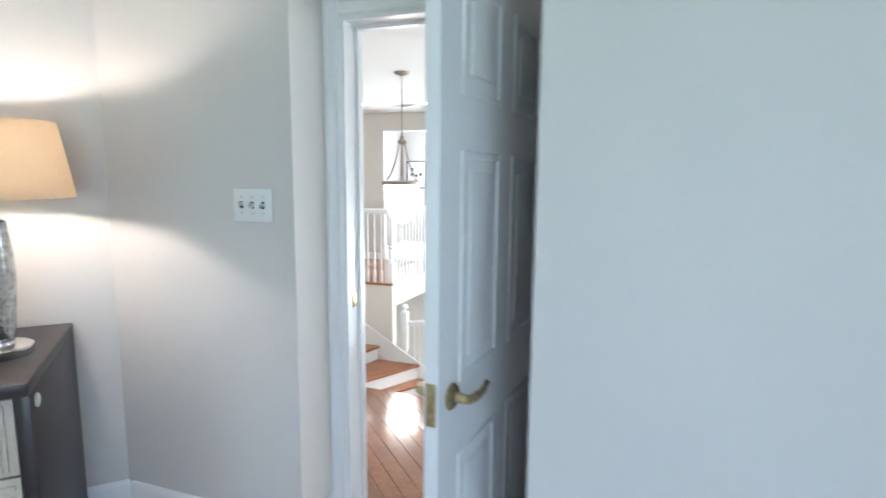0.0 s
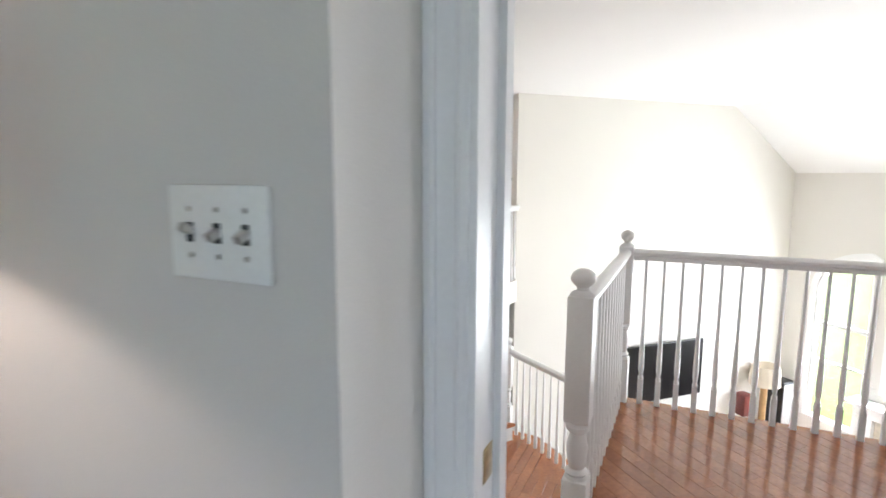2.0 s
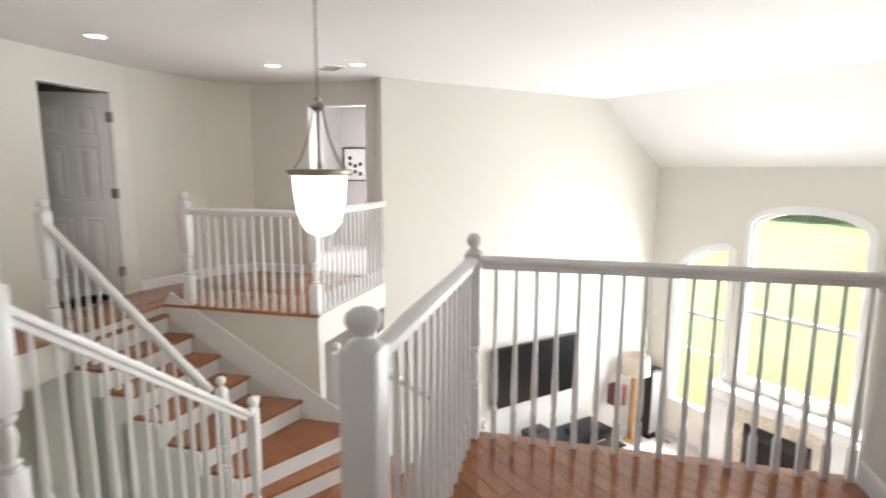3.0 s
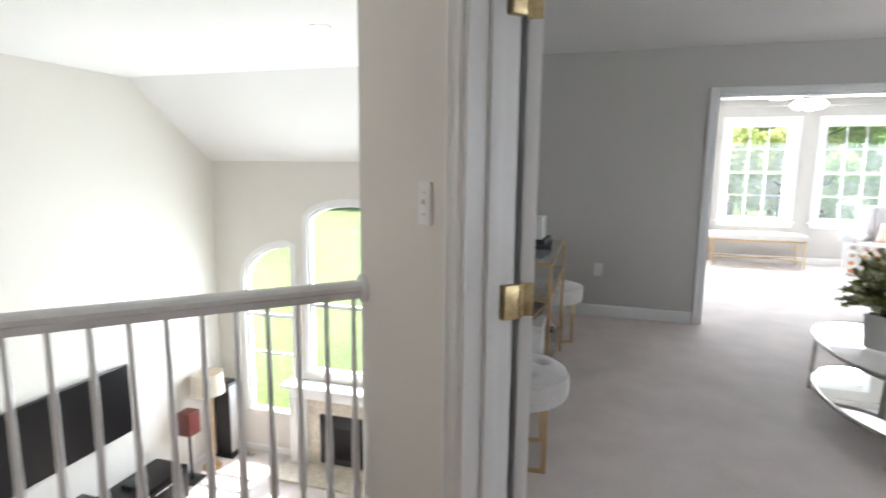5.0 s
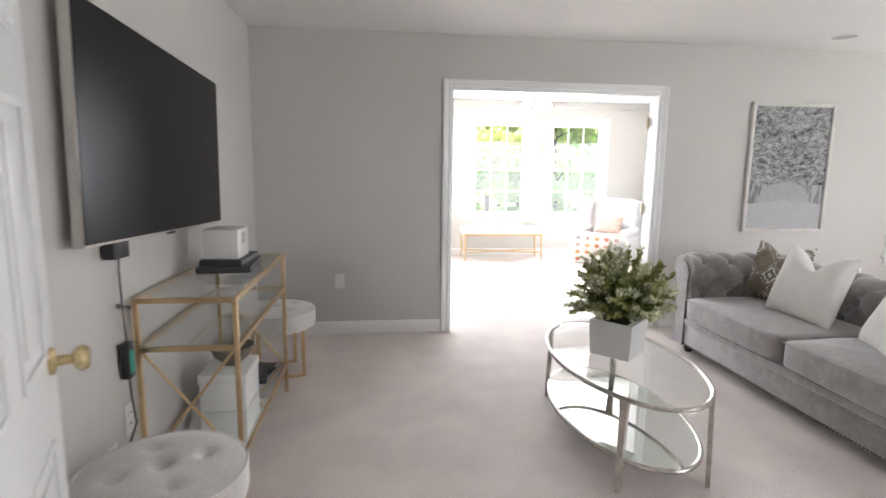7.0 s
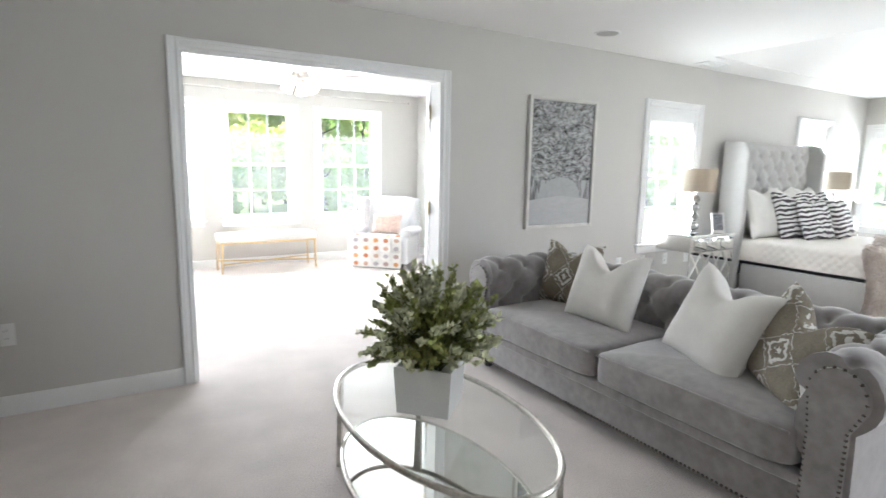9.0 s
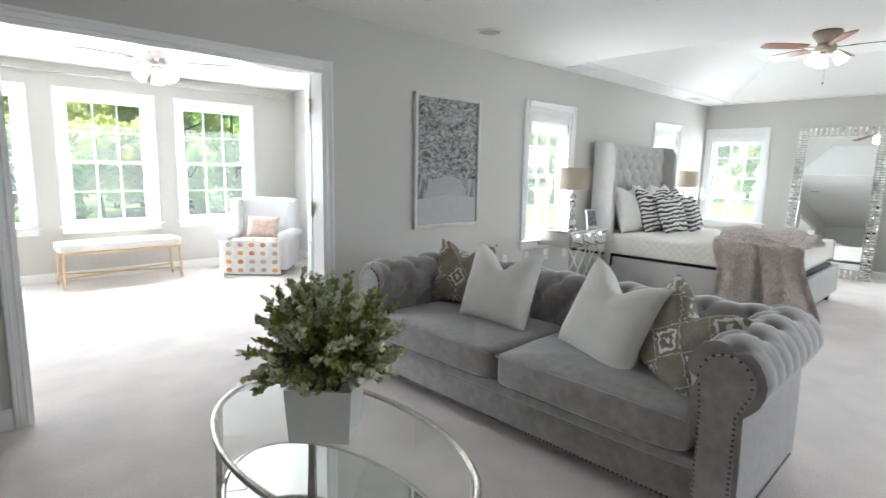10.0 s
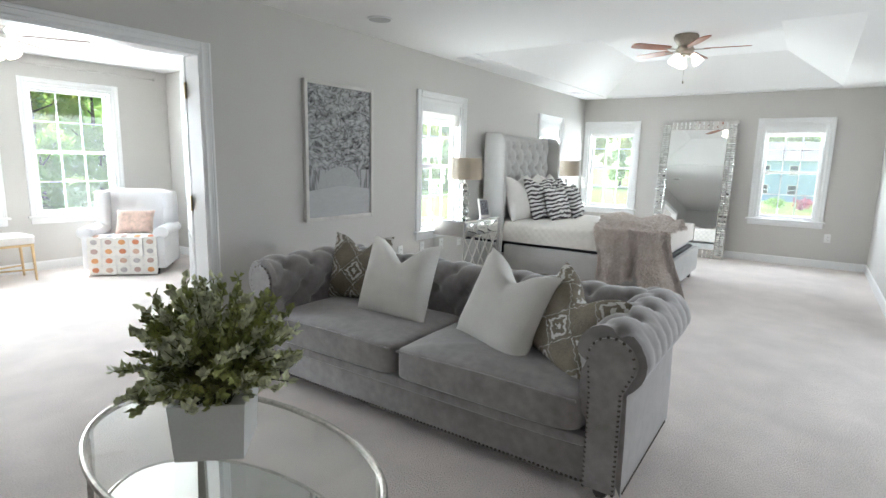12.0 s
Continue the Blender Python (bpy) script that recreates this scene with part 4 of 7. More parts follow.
# the room beyond the hall doorway
bm = bmesh.new()
box(bm, -3.6, -1.62, 4.95, 7.2, HALL - 0.1, HALL)
structure("floor_far_room", bm, CARPET, "carpet of the far room", FAR)
for p, q in (((-3.6, 7.2), (-1.7, 7.2)), ((-3.6, 4.95), (-3.6, 7.2)), ((-1.7, 7.2), (-1.7, 4.95))):
    wall("wall_far_room", p, q, 0.1, HALL, 2.46, GREIGE, (), "", FAR)
for p, q in (((-1.80, 4.815), (-2.09, 4.812)), ((-2.97, 4.795), (-3.66, 4.78)), ((-3.66, 4.78), (-4.0, 4.35)), ((-4.0, 4.35), (-4.22, 3.45))):
    baseboard(q, p, HALL, FAR)
hall_rail = thing("railing", "white railing along the far hall", "railing", FAR)
turned_newel(hall_rail, -3.30, 3.08, HALL, HALL + 1.09, 0.085)
turned_newel(hall_rail, -1.98, 3.08, HALL, HALL + 1.04, 0.085)
rail_run(hall_rail, (-3.26, 3.08, HALL + 0.93), (-2.02, 3.08, HALL + 0.93), 0.93, 12)
rail_run(hall_rail, (-1.975, 3.12, HALL + 0.93), (-1.87, 4.60, HALL + 0.93), 0.93, 15)

# ---- pendant lamp over the stairs ----
BOWL = glow("lit_alabaster_glass", (1.0, 0.93, 0.82), 4.0)
pend = thing("pendant_lamp", "pewter pendant lamp with a lit white glass bell", "lamp", LAND @ pose(-1.40, 2.12, 0))
bm = bmesh.new()
lathe(bm, [(0.015, 2.48), (0.03, 2.485), (0.07, 2.50), (0.078, 2.512), (0.078, 2.52)], 24)
part("canopy", bm, PEWTER, pend)
for k in range(19):
    bm = bmesh.new()
    z = 2.49 - 0.033 * (k + 0.5)
    ring = [(0.009 * math.cos(a) * (1 if k % 2 else 0), 0.009 * math.cos(a) * (0 if k % 2 else 1), z + 0.021 * math.sin(a)) for a in [2 * math.pi * i / 10 for i in range(10)]]
    tube(bm, ring, 0.0028, 5, True)
    part("chain_link", bm, PEWTER, pend)
bm = bmesh.new()
lathe(bm, [(0.010, 1.875), (0.022, 1.86), (0.014, 1.845), (0.045, 1.82), (0.05, 1.805), (0.03, 1.79), (0.012, 1.775), (0.010, 1.40)], 20)
part("stem", bm, PEWTER, pend)
for k in range(6):
    a = math.pi * k / 3
    bm = bmesh.new()
    tube(bm, [(math.cos(a) * r, math.sin(a) * r, z) for r, z in ((0.035, 1.80), (0.055, 1.70), (0.09, 1.58), (0.14, 1.47), (0.19, 1.41))], 0.005, 6)
    part("arm", bm, PEWTER, pend)
bm = bmesh.new()
lathe(bm, [(0.165, 1.36), (0.20, 1.365), (0.215, 1.385), (0.215, 1.40), (0.18, 1.405)], 32)
part("rim", bm, PEWTER, pend)
bm = bmesh.new()
lathe(bm, [(0.175, 1.36), (0.172, 1.30), (0.165, 1.22), (0.150, 1.12), (0.125, 1.04), (0.085, 0.985), (0.035, 0.96), (0.003, 0.955)], 32)
part("glass_bell", bm, BOWL, pend, "lit white alabaster glass")

# ---- soft shapes ----
def superbox(bm, w, d, h, at=(0, 0, 0), e=0.22, seg=28, crown=0.0, m=None):
    """A stuffed block: a box with full, rounded sides; crown lifts the middle of its top."""
    def power(c):
        return math.copysign(abs(c) ** e, c)
    rings, made = [], []
    rows = seg // 2
    for i in range(rows + 1):
        la = -math.pi / 2 + math.pi * i / rows
        ring = []
        for k in range(seg):
            lo = 2 * math.pi * k / seg
            x, y, z = power(math.cos(la)) * power(math.cos(lo)), power(math.cos(la)) * power(math.sin(lo)), power(math.sin(la))
            lift = crown * (1 - x * x) * (1 - y * y) if z > 0 else 0
            ring.append(bm.verts.new((at[0] + x * w / 2, at[1] + y * d / 2, at[2] + z * h / 2 + lift)))
        rings.append(ring)
        made += ring
    for lo, hi in zip(rings, rings[1:]):
        for k in range(seg):
            bm.faces.new((lo[k], lo[(k + 1) % seg], hi[(k + 1) % seg], hi[k]))
    bmesh.ops.remove_doubles(bm, verts=made, dist=1e-5)
    if m is not None:
        bmesh.ops.transform(bm, matrix=m, verts=[v for v in made if v.is_valid])


def pillow_mesh(w, h, thick, chop=0.0, n=22, seed=0, flat=False):
    """A stuffed cushion standing in the x-z plane with pulled-out corners; chop: a dent in its top edge."""
    bm = bmesh.new()
    faces = []
    grid = {}
    for side in (-1, 1):
        for i in range(n + 1):
            for k in range(n + 1):
                x, z = 2 * i / n - 1, 2 * k / n - 1
                edge = i in (0, n) or k in (0, n)
                if edge and side > 0:
                    grid[side, i, k] = grid[-1, i, k]
                    continue
                full = max(0.0, (1 - x ** 4) * (1 - z ** 4)) ** 0.55
                pull = 1 - 0.07 * (1 - abs(x) ** 2.2) * abs(z) ** 3
                pull2 = 1 - 0.07 * (1 - abs(z) ** 2.2) * abs(x) ** 3
                px, pz = x * pull2 * w / 2, z * pull * h / 2
                if chop:
                    pz -= chop * math.exp(-(x / 0.42) ** 2) * max(0.0, (z + 0.4) / 1.4) ** 2
                    full *= 1 - 0.35 * math.exp(-(x / 0.30) ** 2) * max(0.0, z)
                wob = 0.10 * noise.noise(Vector((x * 2 + seed, z * 2, side * 3.1)))
                grid[side, i, k] = bm.verts.new((px, side * thick / 2 * full * (1 + wob), pz + h / 2))
    for side in (-1, 1):
        for i in range(n):
            for k in range(n):
                q = (grid[side, i, k], grid[side, i + 1, k], grid[side, i + 1, k + 1], grid[side, i, k + 1])
                bm.faces.new(q if side < 0 else q[::-1])
    return bm


def tuft(s, q, ds, dq, amp, hole):
    """Height of a button-tufted surface: diamonds that puff out between buttons."""
    a, b = s / ds + q / dq, s / ds - q / dq
    puff = (abs(math.sin(math.pi * a)) * abs(math.sin(math.pi * b))) ** 0.45
    ra, rb = a - round(a), b - round(b)
    return amp * puff - hole * math.exp(-(ra * ra + rb * rb) / 0.02)


def swept(bm, profile, length, cols, puff=None, along=Matrix(), caps=True, close_caps=None):
    """A profile of (d, z) swept along x from 0 to length; puff(s, q) lifts it along its normal."""
    pts = [Vector(p) for p in profile]
    run = [0.0]
    for a, b in zip(pts, pts[1:]):
        run.append(run[-1] + (b - a).length)
    rows = []
    for i, p in enumerate(pts):
        a, b = pts[max(0, i - 1)], pts[min(len(pts) - 1, i + 1)]
        t = (b - a).normalized()
        nrm = Vector((-t.y, t.x))
        row = []
        for k in range(cols + 1):
            s = length * k / cols
            lift = puff(s, run[i], run[-1]) if puff else 0.0
            g = p + nrm * lift
            row.append(bm.verts.new(along @ Vector((s, g.x, g.y))))
        rows.append(row)
    for r0, r1 in zip(rows, rows[1:]):
        for k in range(cols):
            bm.faces.new((r0[k], r0[k + 1], r1[k + 1], r1[k]))
    if caps:
        bm.faces.new([r[0] for r in rows])
        bm.faces.new([r[-1] for r in rows][::-1])
    bmesh.ops.recalc_face_normals(bm, faces=bm.faces[:])


def resample(points, step):
    out = [Vector(points[0])]
    for a, b in zip(points, points[1:]):
        a, b = Vector(a), Vector(b)
        n = max(1, int((b - a).length / step))
        out += [a.lerp(b, k / n) for k in range(1, n + 1)]
    return out


def studs(points, gap, r=0.0075, facing=(0, -1, 0)):
    """Nail heads in a row along points."""
    bm = bmesh.new()
    pts = resample(points, gap)
    f = Vector(facing)
    turn = f.to_track_quat("Z", "Y").to_matrix().to_4x4()
    for p in pts:
        lathe(bm, [(r, 0), (r * 0.8, r * 0.45), (r * 0.3, r * 0.7)], 7, m=Matrix.Translation(p) @ turn)
    return bm


STUD = mat("dark_nail_heads", (0.10, 0.085, 0.075), 0.35, 0.9, vary=0.1)

# ---- sofa ----
SOFA_W, SOFA_D = 2.29, 0.87
sofa = thing("sofa", "grey velvet chesterfield sofa with rolled tufted arms", "sofa", pose(3.49, 3.915, 0, 0, 0, -90))
# in the sofa's own frame x runs along it, y goes back, and the front lies at y = 0


def roll_profile(back):
    """From the seat up the padded face, over the roll and down outside; d grows outwards."""
    pts = [(0.0, 0.34), (-0.005, 0.44), (-0.012, 0.54)]
    cx, cz, r, outer = (0.095, 0.625, 0.115, 0.12) if back else (0.095, 0.622, 0.132, 0.165)
    for k in range(0, 15):
        a = math.radians(198 - k * 17.5)
        pts.append((cx + r * math.cos(a), cz + r * math.sin(a)))
    pts += [(outer - 0.005, 0.50), (outer, 0.30), (outer, 0.07)]
    return resample(pts, 0.016)


def roll_puff(s, q, total):
    on = max(0.0, min(1.0, (0.62 - q) / 0.10))
    flat = 0.010 * (abs(math.sin(math.pi * s / 0.105)) ** 0.5) * (1 - on) * max(0.0, min(1.0, (total - 0.42 - q) / 0.08 + 1)) * (1 if q < 0.72 else 0)
    return on * tuft(s, q, 0.21, 0.26, 0.024, 0.030) + flat


bm = bmesh.new()
swept(bm, roll_profile(True), SOFA_W - 0.20, 130, roll_puff, pose(-SOFA_W / 2 + 0.10, SOFA_D - 0.20, 0))
back = part("backrest", bm, VELVET, sofa, "deeply tufted rolled back")
for side, name in ((1, "armrest"), (-1, "armrest")):
    bm = bmesh.new()
    m = Matrix(((0, side, 0, side * (SOFA_W / 2 - 0.165)), (1, 0, 0, 0.015), (0, 0, 1, 0), (0, 0, 0, 1)))
    swept(bm, roll_profile(False), SOFA_D - 0.04, 60, roll_puff, m)
    arm = part(name, bm, VELVET, sofa, "rolled tufted arm")
    # scroll-shaped front panel with nail heads round its edge
    cx, cz = 0.095, 0.622
    loop = [(0.012, 0.075), (0.012, 0.48)] + [(cx + 0.100 * math.cos(math.radians(200 - k * 20)), cz + 0.100 * math.sin(math.radians(200 - k * 20))) for k in range(12)] + [(0.145, 0.50), (0.145, 0.075)]
    bm = bmesh.new()
    v0 = [bm.verts.new((side * (SOFA_W / 2 - 0.165 + d), 0.014, z)) for d, z in loop]
    v1 = [bm.verts.new((side * (SOFA_W / 2 - 0.165 + d * 0.94 + 0.003), 0.000, z)) for d, z in loop]
    for i in range(len(loop)):
        bm.faces.new((v0[i], v0[(i + 1) % len(loop)], v1[(i + 1) % len(loop)], v1[i]))
    bm.faces.new(v1)
    bmesh.ops.recalc_face_normals(bm, faces=bm.faces[:])
    part("front_panel", bm, VELVET, arm)
    part("nailhead_trim", studs([(side * (SOFA_W / 2 - 0.165 + d * 0.9 + 0.006), 0.004, z) for d, z in loop], 0.021), STUD, arm, "row of dark nail heads")
bm = bmesh.new()
box(bm, -SOFA_W / 2 + 0.10, SOFA_W / 2 - 0.10, 0.012, SOFA_D - 0.08, 0.07, 0.255, 0.012)
superbox(bm, SOFA_W - 0.22, 0.07, 0.055, (0, 0.03, 0.262), 0.35, 28)
part("base", bm, VELVET, sofa)
part("nailhead_trim", studs([(-SOFA_W / 2 + 0.16, 0.010, 0.085), (SOFA_W / 2 - 0.16, 0.010, 0.085)], 0.021), STUD, sofa, "row of dark nail heads")
part("nailhead_trim", studs([(SOFA_W / 2 + 0.003, 0.03, 0.085), (SOFA_W / 2 + 0.003, SOFA_D - 0.1, 0.085)], 0.021, 0.0075, (1, 0, 0)), STUD, sofa, "row of dark nail heads")
for x in (-0.488, 0.488):
    bm = bmesh.new()
    superbox(bm, 0.97, 0.70, 0.165, (x, 0.320, 0.372), 0.17, 48, 0.035)
    for v in bm.verts:
        v.co.z += 0.009 * noise.noise(Vector((v.co.x * 6, v.co.y * 6, 1.3 + x)))
    cushion = part("seat_cushion", bm, VELVET, sofa, "plump box seat cushion")
    bm = bmesh.new()
    tube(bm, [(x - 0.465, -0.022, 0.437), (x, -0.026, 0.444), (x + 0.465, -0.022, 0.437)], 0.006, 6)
    part("piping", bm, VELVET, cushion)
for x in (-SOFA_W / 2 + 0.1, SOFA_W / 2 - 0.1):
    for y in (0.09, SOFA_D - 0.15):
        bm = bmesh.new()
        lathe(bm, [(0.022, 0.0), (0.030, 0.012), (0.036, 0.035), (0.030, 0.055), (0.036, 0.072)], 16, (x, y, 0))
        part("foot", bm, DARK_WOOD, sofa, "dark turned wooden foot")


# ---- cushions on the sofa ----
def pattern_material(name, ground, ink, tile, ring, band=0.5, rough=0.85, warm=None):
    """Woven diamonds: rings round the middle of each tile, in the x-z plane of the cushion."""
    m = mat(name, ground, rough, vary=0.12, size=7, grain=300, bump=0.15, second=warm)
    t = m.node_tree
    p = t.nodes["Principled BSDF"]
    base = p.inputs["Base Color"].links[0].from_socket
    co = t.nodes.new("ShaderNodeTexCoord")
    sep = t.nodes.new("ShaderNodeSeparateXYZ")
    t.links.new(co.outputs["Object"], sep.inputs[0])

    def calc(op, x, y=0.0):
        n = t.nodes.new("ShaderNodeMath")
        n.operation = op
        for i, value in enumerate((x, y)):
            if isinstance(value, (int, float)):
                n.inputs[i].default_value = value
            else:
                t.links.new(value, n.inputs[i])
        return n.outputs[0]
    wob = t.nodes.new("ShaderNodeTexNoise")
    wob.inputs["Scale"].default_value = 45.0
    t.links.new(co.outputs["Object"], wob.inputs["Vector"])
    jit = calc("MULTIPLY", calc("SUBTRACT", wob.outputs["Fac"], 0.5), 0.30)
    ax = calc("ABSOLUTE", calc("PINGPONG", calc("DIVIDE", sep.outputs["X"], tile), 0.5))
    az = calc("ABSOLUTE", calc("PINGPONG", calc("DIVIDE", sep.outputs["Z"], tile), 0.5))
    d = calc("ADD", calc("ADD", ax, az), jit)
    w = calc("SINE", calc("MULTIPLY", d, ring))
    on = calc("GREATER_THAN", w, band)
    clip = calc("MULTIPLY", on, calc("LESS_THAN", d, 0.50))
    mix = t.nodes.new("ShaderNodeMix")
    mix.data_type = "RGBA"
    t.links.new(clip, mix.inputs["Factor"])
    t.links.new(base, mix.inputs["A"])
    mix.inputs["B"].default_value = (*ink, 1)
    t.links.new(mix.outputs["Result"], p.inputs["Base Color"])
    return m


IKAT = pattern_material("ikat_weave", (0.28, 0.245, 0.185), (0.66, 0.65, 0.61), 0.19, 27.0, 0.25, 0.7, (0.12, 0.095, 0.065))


def throw_pillow(label, m, size, thick, material, chop, seed, group):
    ob = part("throw_pillow", pillow_mesh(size, size, thick, chop, 26, seed), material)
    ob.matrix_world = m
    tagged(ob, label, "pillow", group)
    return ob


# poses: local x runs along the cushion's width, local -y is its face
throw_pillow("taupe patterned cushion with pale ikat diamonds", pose(3.98, 4.66, 0.46, -16, 0, -78), 0.44, 0.15, IKAT, 0.09, 1, "sofa cushions")
throw_pillow("white linen cushion dented at its top", pose(3.83, 4.25, 0.45, -20, 3, -84), 0.48, 0.17, LINEN_WHITE, 0.13, 2, "sofa cushions")
throw_pillow("white linen cushion leaning on one corner", pose(3.75, 3.54, 0.45, -22, 10, -106), 0.48, 0.17, LINEN_WHITE, 0.10, 3, "sofa cushions")
throw_pillow("taupe patterned cushion with pale ikat diamonds", pose(3.75, 3.20, 0.45, -22, 14, -118), 0.45, 0.16, IKAT, 0.10, 4, "sofa cushions")

# ---- coffee table ----
TA, TB, TZ = 0.335, 0.62, 0.435
table = thing("coffee_table", "oval glass coffee table with a silver metal frame", "table", pose(2.43, 3.76, 0))


def oval(a, b, z, n=64):
    return [(a * math.cos(2 * math.pi * k / n), b * math.sin(2 * math.pi * k / n), z) for k in range(n)]


SILVER_LEAF = mat("aged_silver_metal", (0.56, 0.53, 0.48), 0.33, 1.0, vary=0.14, size=14, grain=70, bump=0.03)
for z, a, b, mm, name in ((TZ, TA, TB, TABLE_GLASS, "glass_top"), (0.145, TA * 0.93, TB * 0.95, MIRROR, "mirror_shelf")):
    bm = bmesh.new()
    prism(bm, [(x, y) for x, y, _ in oval(a - 0.004, b - 0.004, 0)], z - 0.010, z - 0.002)
    part(name, bm, mm, table, "clear glass top" if z > 0.3 else "mirrored lower shelf", smooth=False)
    bm = bmesh.new()
    tube(bm, oval(a, b, z - 0.009), 0.0115, 8, True)
    part("rim", bm, SILVER_LEAF, table)
for sx, sy in itertools.product((-1, 1), (-1, 1)):
    bm = bmesh.new()
    a = math.radians(53)
    x, y = sx * TA * math.cos(a), sy * TB * math.sin(a)
    out = Vector((x / TA ** 2, y / TB ** 2, 0)).normalized()
    side = Vector((-out.y, out.x, 0))
    for w0, w1, z0, z1, o0, o1 in ((0.010, 0.017, 0.0, 0.36, 0.012, 0.0), (0.017, 0.021, 0.36, TZ - 0.012, 0.0, 0.0)):
        lo = [Vector((x, y, z0)) + out * (o0 + s * 0.010) + side * t * w0 for s, t in ((-1, -1), (1, -1), (1, 1), (-1, 1))]
        hi = [Vector((x, y, z1)) + out * (o1 + s * 0.010) + side * t * w1 for s, t in ((-1, -1), (1, -1), (1, 1), (-1, 1))]
        A, B = [bm.verts.new(p) for p in lo], [bm.verts.new(p) for p in hi]
        for i in range(4):
            bm.faces.new((A[i], A[(i + 1) % 4], B[(i + 1) % 4], B[i]))
        bm.faces.new(A[::-1]), bm.faces.new(B)
    bmesh.ops.recalc_face_normals(bm, faces=bm.faces[:])
    part("leg", bm, SILVER_LEAF, table, smooth=False)

# ---- plant in a white pot ----
POT = mat("white_ceramic", (0.80, 0.80, 0.78), 0.3, vary=0.02, size=5)
plant = thing("potted_plant", "bushy green shrub in a square white pot", "plant", pose(2.44, 3.81, TZ, 0, 0, 43) @ Matrix.Scale(1.07, 4))
bm = bmesh.new()
v = [bm.verts.new((x * w, y * w, z)) for w, z in ((0.097, 0.0), (0.107, 0.175), (0.098, 0.175), (0.096, 0.150)) for x, y in ((-1, -1), (1, -1), (1, 1), (-1, 1))]
for r in range(3):
    for i in range(4):
        bm.faces.new((v[r * 4 + i], v[r * 4 + (i + 1) % 4], v[r * 4 + 4 + (i + 1) % 4], v[r * 4 + 4 + i]))
bm.faces.new(v[0:4][::-1]), bm.faces.new(v[12:16])
part("pot", bm, POT, plant, "square white ceramic pot", smooth=False)
LEAF = mat("plant_leaves", (0.33, 0.36, 0.12), 0.5, vary=0.35, size=9, grain=40)
LEAF_PALE = mat("pale_plant_tips", (0.70, 0.72, 0.48), 0.55, vary=0.25, size=9, grain=40)
STEM = mat("plant_stems", (0.09, 0.09, 0.03), 0.7, vary=0.2, size=9)
rng = random.Random(11)
stems, leaves, tips = bmesh.new(), bmesh.new(), bmesh.new()


def sprig(bm, at, way, length, width):
    """One leaf: a folded blade of four faces."""
    way = way.normalized()
    side = way.orthogonal().normalized()
    side = (Matrix.Rotation(rng.uniform(0, 6.3), 3, way) @ side)
    up = way.cross(side)
    p = [bm.verts.new(q) for q in (at, at + way * length * 0.45 + side * width + up * width * 0.4, at + way * length, at + way * length * 0.45 - side * width + up * width * 0.4, at + way * length * 0.5)]
    bm.faces.new((p[0], p[1], p[4])), bm.faces.new((p[1], p[2], p[4])), bm.faces.new((p[2], p[3], p[4])), bm.faces.new((p[3], p[0], p[4]))


for k in range(190):
    a, el = rng.uniform(0, 2 * math.pi), math.asin(rng.uniform(0.14, 1.0))
    reach = rng.uniform(0.22, 0.30)
    base = Vector((rng.uniform(-0.05, 0.05), rng.uniform(-0.05, 0.05), 0.15))
    end = base + Vector((math.cos(a) * math.cos(el) * reach * 0.88, math.sin(a) * math.cos(el) * reach * 0.88, 0.03 + math.sin(el) * reach * 1.22))
    mid = base.lerp(end, 0.5) + Vector((0, 0, 0.045 * math.cos(el)))
    tube(stems, [base, mid, end], [0.0022, 0.0018, 0.001], 4)
    n = 34
    for j in range(n):
        f = 0.30 + 0.72 * j / n
        p = base.lerp(mid, f * 2) if f < 0.5 else mid.lerp(end, f * 2 - 1)
        way = (end - base).normalized() * 0.9 + Vector((rng.uniform(-1, 1), rng.uniform(-1, 1), rng.uniform(-0.6, 1)))
        pale = j > n * 0.6 and k % 5 in (0, 2, 3)
        sprig(tips if pale else leaves, p, way, rng.uniform(0.022, 0.036), rng.uniform(0.008, 0.013))
part("stem", stems, STEM, plant)
tagged(part("foliage", leaves, LEAF, plant, "dense small dark green leaves", smooth=False), kind="stuff")
tagged(part("flowering", tips, LEAF_PALE, plant, "pale green budding tips", smooth=False), kind="stuff")

# ---- television on its wall bracket ----
tv = thing("television", "large flat black television on a wall bracket", "television", pose(0.27, 3.735, 1.49, 0, 2.5, 90))
bm = bmesh.new()
box(bm, -0.73, 0.73, 0.0, 0.035, -0.395, 0.395, 0.004)
body = part("bezel", bm, NICKEL, tv, "thin silver bezel")
bm = bmesh.new()
box(bm, -0.723, 0.723, -0.003, 0.001, -0.385, 0.388)
part("screen", bm, SCREEN, tv, "dark switched-off screen", smooth=False)
bm = bmesh.new()
box(bm, -0.03, 0.03, -0.004, 0.02, -0.403, -0.392, 0.002)
part("sensor", bm, BLACK, tv)
bm = bmesh.new()
box(bm, -0.22, 0.22, 0.035, 0.062, -0.2, 0.2, 0.004)
box(bm, -0.50, -0.38, 0.02, 0.062, -0.46, -0.36, 0.004)
part("bracket", bm, BLACK, tv)

